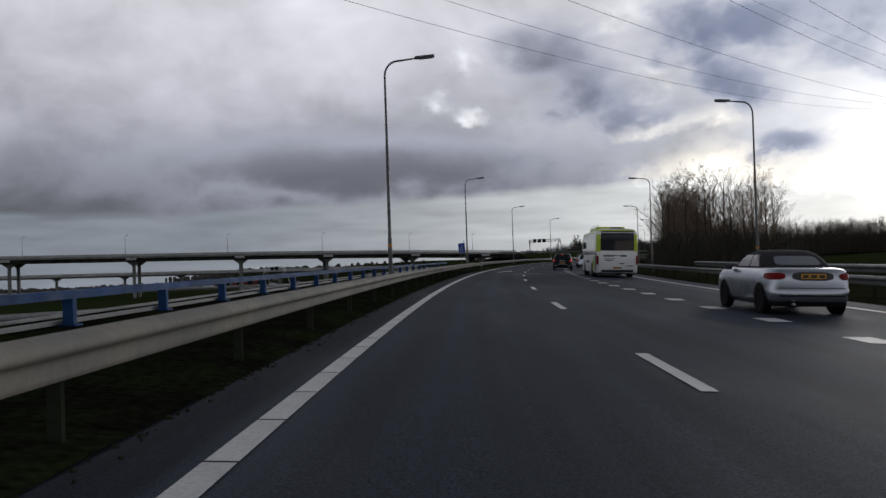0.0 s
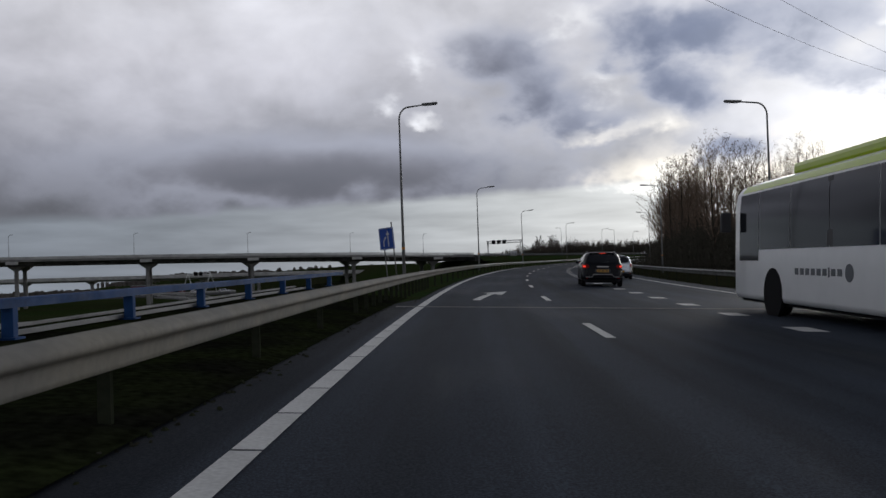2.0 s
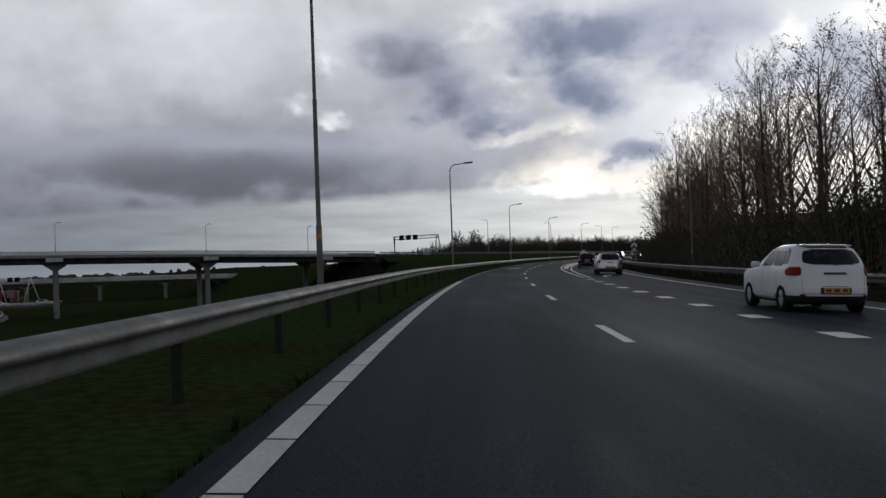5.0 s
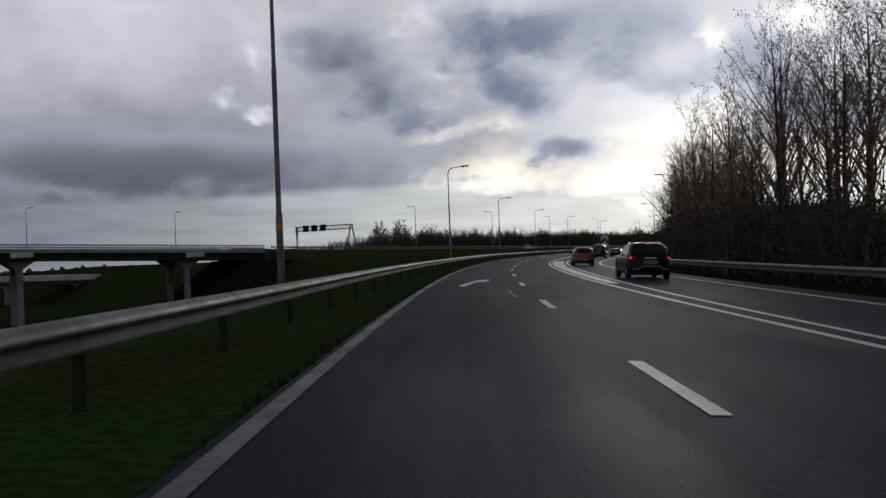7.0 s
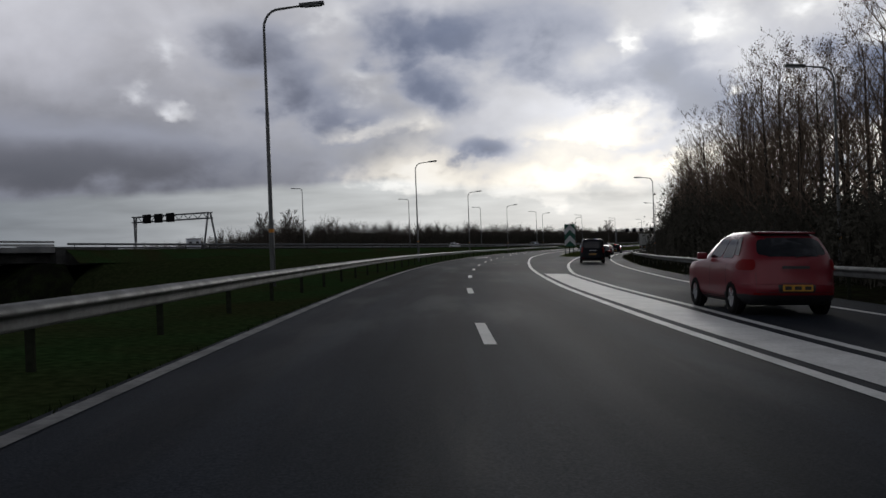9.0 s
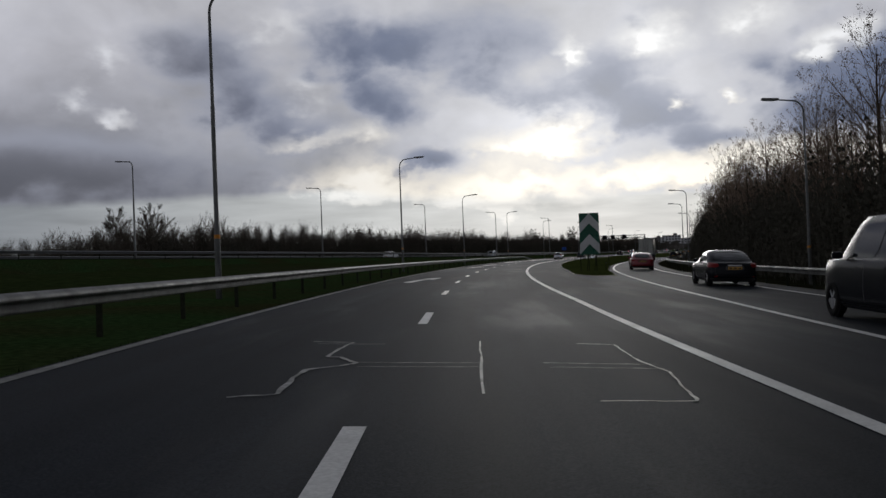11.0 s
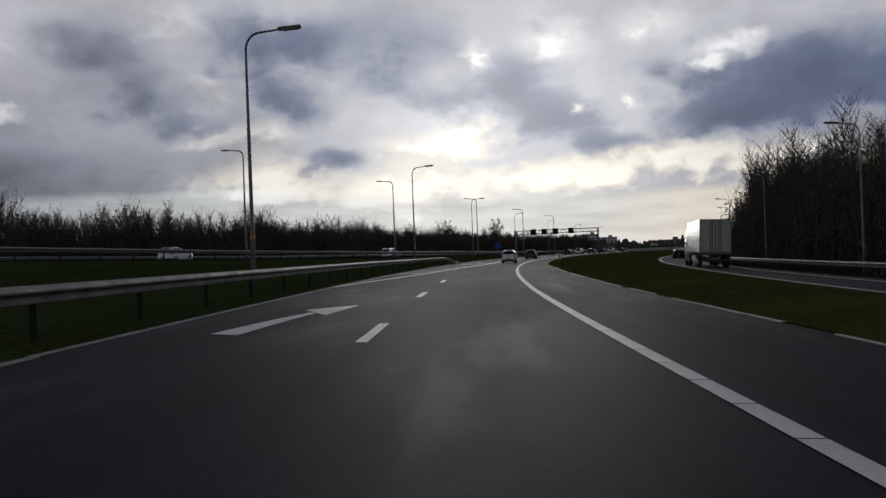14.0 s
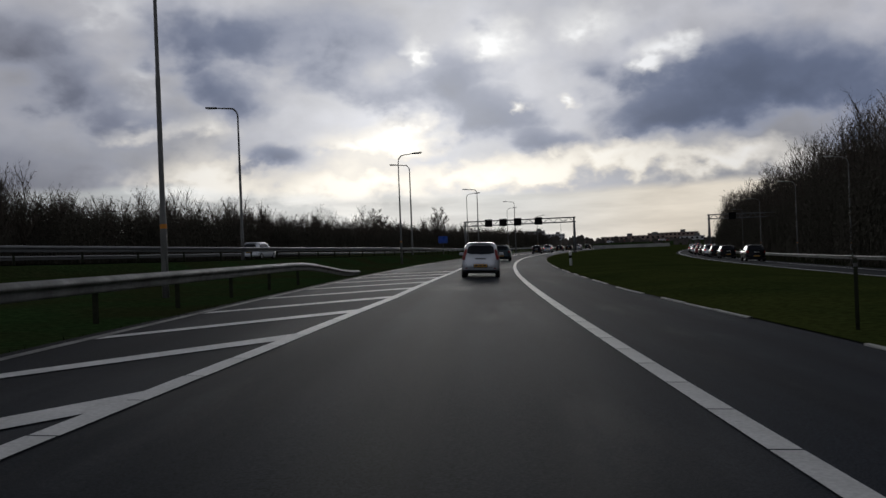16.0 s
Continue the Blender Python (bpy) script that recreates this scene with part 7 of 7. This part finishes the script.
def box_truck(m):
    t = empty("box_truck", m, "white articulated lorry with a tall box body and rear doors", "lorry")
    L, W = 9.2, 1.25
    part("box_body", box_bm(0, L / 2, 2.55, 2 * W, L, 2.7, 0.05), TRUCK_WHITE, t)
    for sx in (-1, 1):
        d = part("rear_door", box_bm(sx * 0.61, -0.03, 2.55, 1.17, 0.05, 2.55, 0.012), TRUCK_WHITE, t)
        for x in (0.25, 0.42):
            part("lock_rod", tube_bm([(sx * x, -0.075, 1.25), (sx * x, -0.075, 3.82)], 0.026, 6), DULL_ZINC, d)
            part("handle", box_bm(sx * x, -0.085, 1.9, 0.06, 0.03, 0.22, 0.008), TRIM, d)
        for z in (1.6, 2.3, 3.0, 3.6):
            part("hinge", box_bm(sx * 1.16, -0.06, z, 0.12, 0.03, 0.09, 0.006), ZINC, d)
    part("rear_frame", box_bm(0, -0.01, 1.12, 2.5, 0.12, 0.16, 0.02), DULL_ZINC, t)
    part("door_gap", box_bm(0, -0.03, 2.55, 0.03, 0.056, 2.55, 0.004), DARK_STEEL, t)
    for sx in (-1, 1):
        part("corner_post", box_bm(sx * 1.235, -0.02, 2.55, 0.05, 0.1, 2.72, 0.01), DARK_STEEL, t)
    part("top_rail", box_bm(0, -0.02, 3.885, 2.52, 0.1, 0.06, 0.01), DARK_STEEL, t)
    part("chassis", box_bm(0, L / 2 + 1.0, 0.95, 0.9, L + 1.5, 0.25, 0.02), DARK_STEEL, t)
    part("bumper_bar", box_bm(0, 0.1, 0.55, 2.3, 0.12, 0.14, 0.02), DARK_STEEL, t)
    for sx in (-1, 1):
        part("tail_light", box_bm(sx * 0.98, -0.02, 0.78, 0.4, 0.06, 0.13, 0.015), TAIL_RED, t, "red tail light")
        part("side_guard", box_bm(sx * 1.2, 4.2, 0.75, 0.04, 3.4, 0.4, 0.01), DULL_ZINC, t)
        for y in (1.3, 2.55, 7.9, 10.6):
            wheel(t, sx * 1.08, y, 0.5, 0.3)
    number_plate(t, 0.03, 0.72)
    cab = Shell([(0.45, L + 0.35, L + 2.45, 1.2, 0.15, 0.03), (1.3, L + 0.3, L + 2.5, 1.24, 0.18, 0.04), (2.2, L + 0.3, L + 2.45, 1.22, 0.2, 0.05), (3.1, L + 0.4, L + 2.15, 1.15, 0.22, 0.05), (3.6, L + 0.6, L + 1.7, 1.0, 0.25, 0.02)], 9)
    ob = shell_part("cab", cab.body(), TRUCK_WHITE, t)
    shell_part("windscreen", cab.skin(2.0, 2.9, 2.06, 2.94, 0.01), GLASS, ob)
    shell_part("side_window", cab.skin(2.0, 2.8, 1.4, 1.9, 0.01), GLASS, ob)
    shell_part("side_window", cab.skin(2.0, 2.8, 3.1, 3.6, 0.01), GLASS, ob)
    for sx in (-1, 1):
        part("mirror", box_bm(sx * 1.42, L + 2.35, 2.45, 0.22, 0.12, 0.75, 0.04), TRIM, t)


def build_vehicles():
    convertible(road_pose(18.2, 6.9))
    city_bus(road_pose(52.8, 7.5))
    car("suv", road_pose(82, 5.0, turn=-2), BLACK_CAR, "black compact crossover with lit brake lights, changing lanes", lit=True)
    car("hatch", road_pose(97.0, 7.5), SILVER, "small silver-grey hatchback in the leaving lane")
    car("mpv", road_pose(113, 7.2), NAVY_CAR, "dark blue family car in the leaving lane", lit=True)
    car("hatch", road_pose(122, 7.2), BLACK_CAR, "dark hatchback in the leaving lane")
    car("hatch", road_pose(134, 7.2), WHITE_CAR, "white hatchback in the leaving lane")
    car("hatch", road_pose(174.6, 7.4), SILVER, "silver hatchback with a wide black rear window in the leaving lane")
    car("suv", road_pose(205.0, 7.2), BLACK_CAR, "black crossover in the leaving lane", lit=True)
    car("hatch", road_pose(237.0, 7.1), RED_CAR, "red hatchback in the leaving lane")
    car("van", road_pose(290.0, ramp_mid(290.0), turn=-4), BLACK_CAR, "black passenger van in the leaving lane")
    car("sedan", road_pose(311.2, 12.9, turn=-4), BLACK_CAR, "black saloon in the leaving lane")
    car("sedan", road_pose(349.5, ramp_mid(349.5) + 0.5, turn=-4), RED_CAR, "red saloon in the leaving lane")
    car("hatch", road_pose(371, ramp_mid(371) + 0.6, turn=-4), BLACK_CAR, "black hatchback in the leaving lane", lit=True)
    box_truck(road_pose(433.5, ramp_mid(433.5) + 0.3, turn=-4))
    car("mini", road_pose(455.4, 3.3), PALE_SILVER, "silver-white small hatchback ahead in the lane")
    car("hatch", road_pose(499, 3.4), NAVY_CAR, "dark blue hatchback far ahead in the lane")
    for s in (500, 519):
        car("hatch", road_pose(s, ramp_mid(s) + 1.0, turn=-4), BLACK_CAR, "dark car queueing in the leaving lane", group="queueing cars")
    dark = car("hatch", road_pose(530, ramp_mid(530) + 1.0, turn=-4), BLACK_CAR, "dark car queueing far on in the leaving lane", group="queueing cars")
    pale = car("mpv", road_pose(541, ramp_mid(541) + 1.0, turn=-4), SILVER, "silver car queueing far on in the leaving lane", lit=True, group="queueing cars")
    red = car("hatch", road_pose(563, ramp_mid(563) + 1.0, turn=-4), RED_CAR, "red car queueing far on in the leaving lane", group="queueing cars")
    for k, s in enumerate((552, 575, 585, 596, 606, 617, 627, 640, 652, 663, 676, 690, 702)):
        copy_thing((dark, pale, dark, dark, pale, red, dark)[k % 7], road_pose(s, ramp_mid(s) + 1.0, turn=-3))
    for k, s in enumerate((575, 598, 625, 648, 672, 700)):
        copy_thing((dark, pale, dark)[k % 3], road_pose(s, 3.4))
    line = far_line()
    for k, i in enumerate((2, 4, 5, 7, 8, 10, 11, 13, 15, 17)):
        d = line[i + 1] - line[i]
        p = line[i] + (line[i + 1] - line[i]) * (0.3 * (k % 3)) + Vector((d.y, -d.x, 0)).normalized() * (5.0 if k % 2 else 2.0)
        copy_thing((pale, red, dark, pale, pale)[k % 5], pose(p.x, p.y, 1.94, 0, 0, math.degrees(math.atan2(-d.x, d.y))))
    low = catmull([(x, y, 0) for x, y in LOW_LINE], 8)
    for i, kind, p, lab in ((9, "van", WHITE_CAR, "white van on the lower road"), (17, "hatch", SILVER, "pale car on the lower road"), (22, "van", WHITE_CAR, "white van on the lower road"), (27, "hatch", WHITE_CAR, "white car on the lower road"), (30, "mpv", SILVER, "silver car on the lower road")):
        d = low[i + 1] - low[i]
        car(kind, pose(low[i].x + 1.5, low[i].y - 2, float(ground_z(low[i].x, low[i].y)[0]) + 0.56, 0, 0, math.degrees(math.atan2(-d.x, d.y))), p, lab, group="cars on the lower road")
    for x, y, o, kind, p, lab in ((117.7, 424.3, -3.0, "hatch", WHITE_CAR, "white car on the raised motorway"), (160.5, 464.5, -3.0, "mpv", PALE_SILVER, "pale family car on the raised motorway")):
        s = left_s_at(x, y)
        q = at_left(s, o)
        car(kind, pose(q.x, q.y, q.z, 0, 0, left_heading(s)), p, lab, group="cars on the motorway")
    q = at_left(left_s_at(52, 358.5), -9.6, -0.4)
    # plain box for an unidentified white shape; its doors and vents are added
    ob = empty("equipment_cabinet", pose(q.x, q.y, q.z, 0, 0, 4), "white box with two doors on the motorway bank", "cabinet")
    part("housing", box_bm(0, 0, 1.3, 2.3, 1.2, 2.5, 0.05), WHITE_CAR, ob)
    part("roof", box_bm(0, 0, 2.6, 2.45, 1.35, 0.1, 0.02), DULL_ZINC, ob)
    for x in (-0.56, 0.56):
        d = part("door", box_bm(x, -0.61, 1.3, 1.05, 0.03, 2.1, 0.01), WHITE_CAR, ob)
        part("vent", box_bm(x, -0.63, 1.95, 0.5, 0.02, 0.3, 0.004), DARK_STEEL, d)


build_ground()
build_road()
build_markings()
build_tufts()
build_rails()
build_kerb()
build_parapet()
build_lamps()
bridge_lamps()
build_bridge()
lower_viaduct()
build_low_land()
wedge_kerb()
build_gantries()
merge_sign()
chevron_sign()
power_lines()
small_signs()
build_distance()
far_motorway()
build_vehicles()
build_trees()
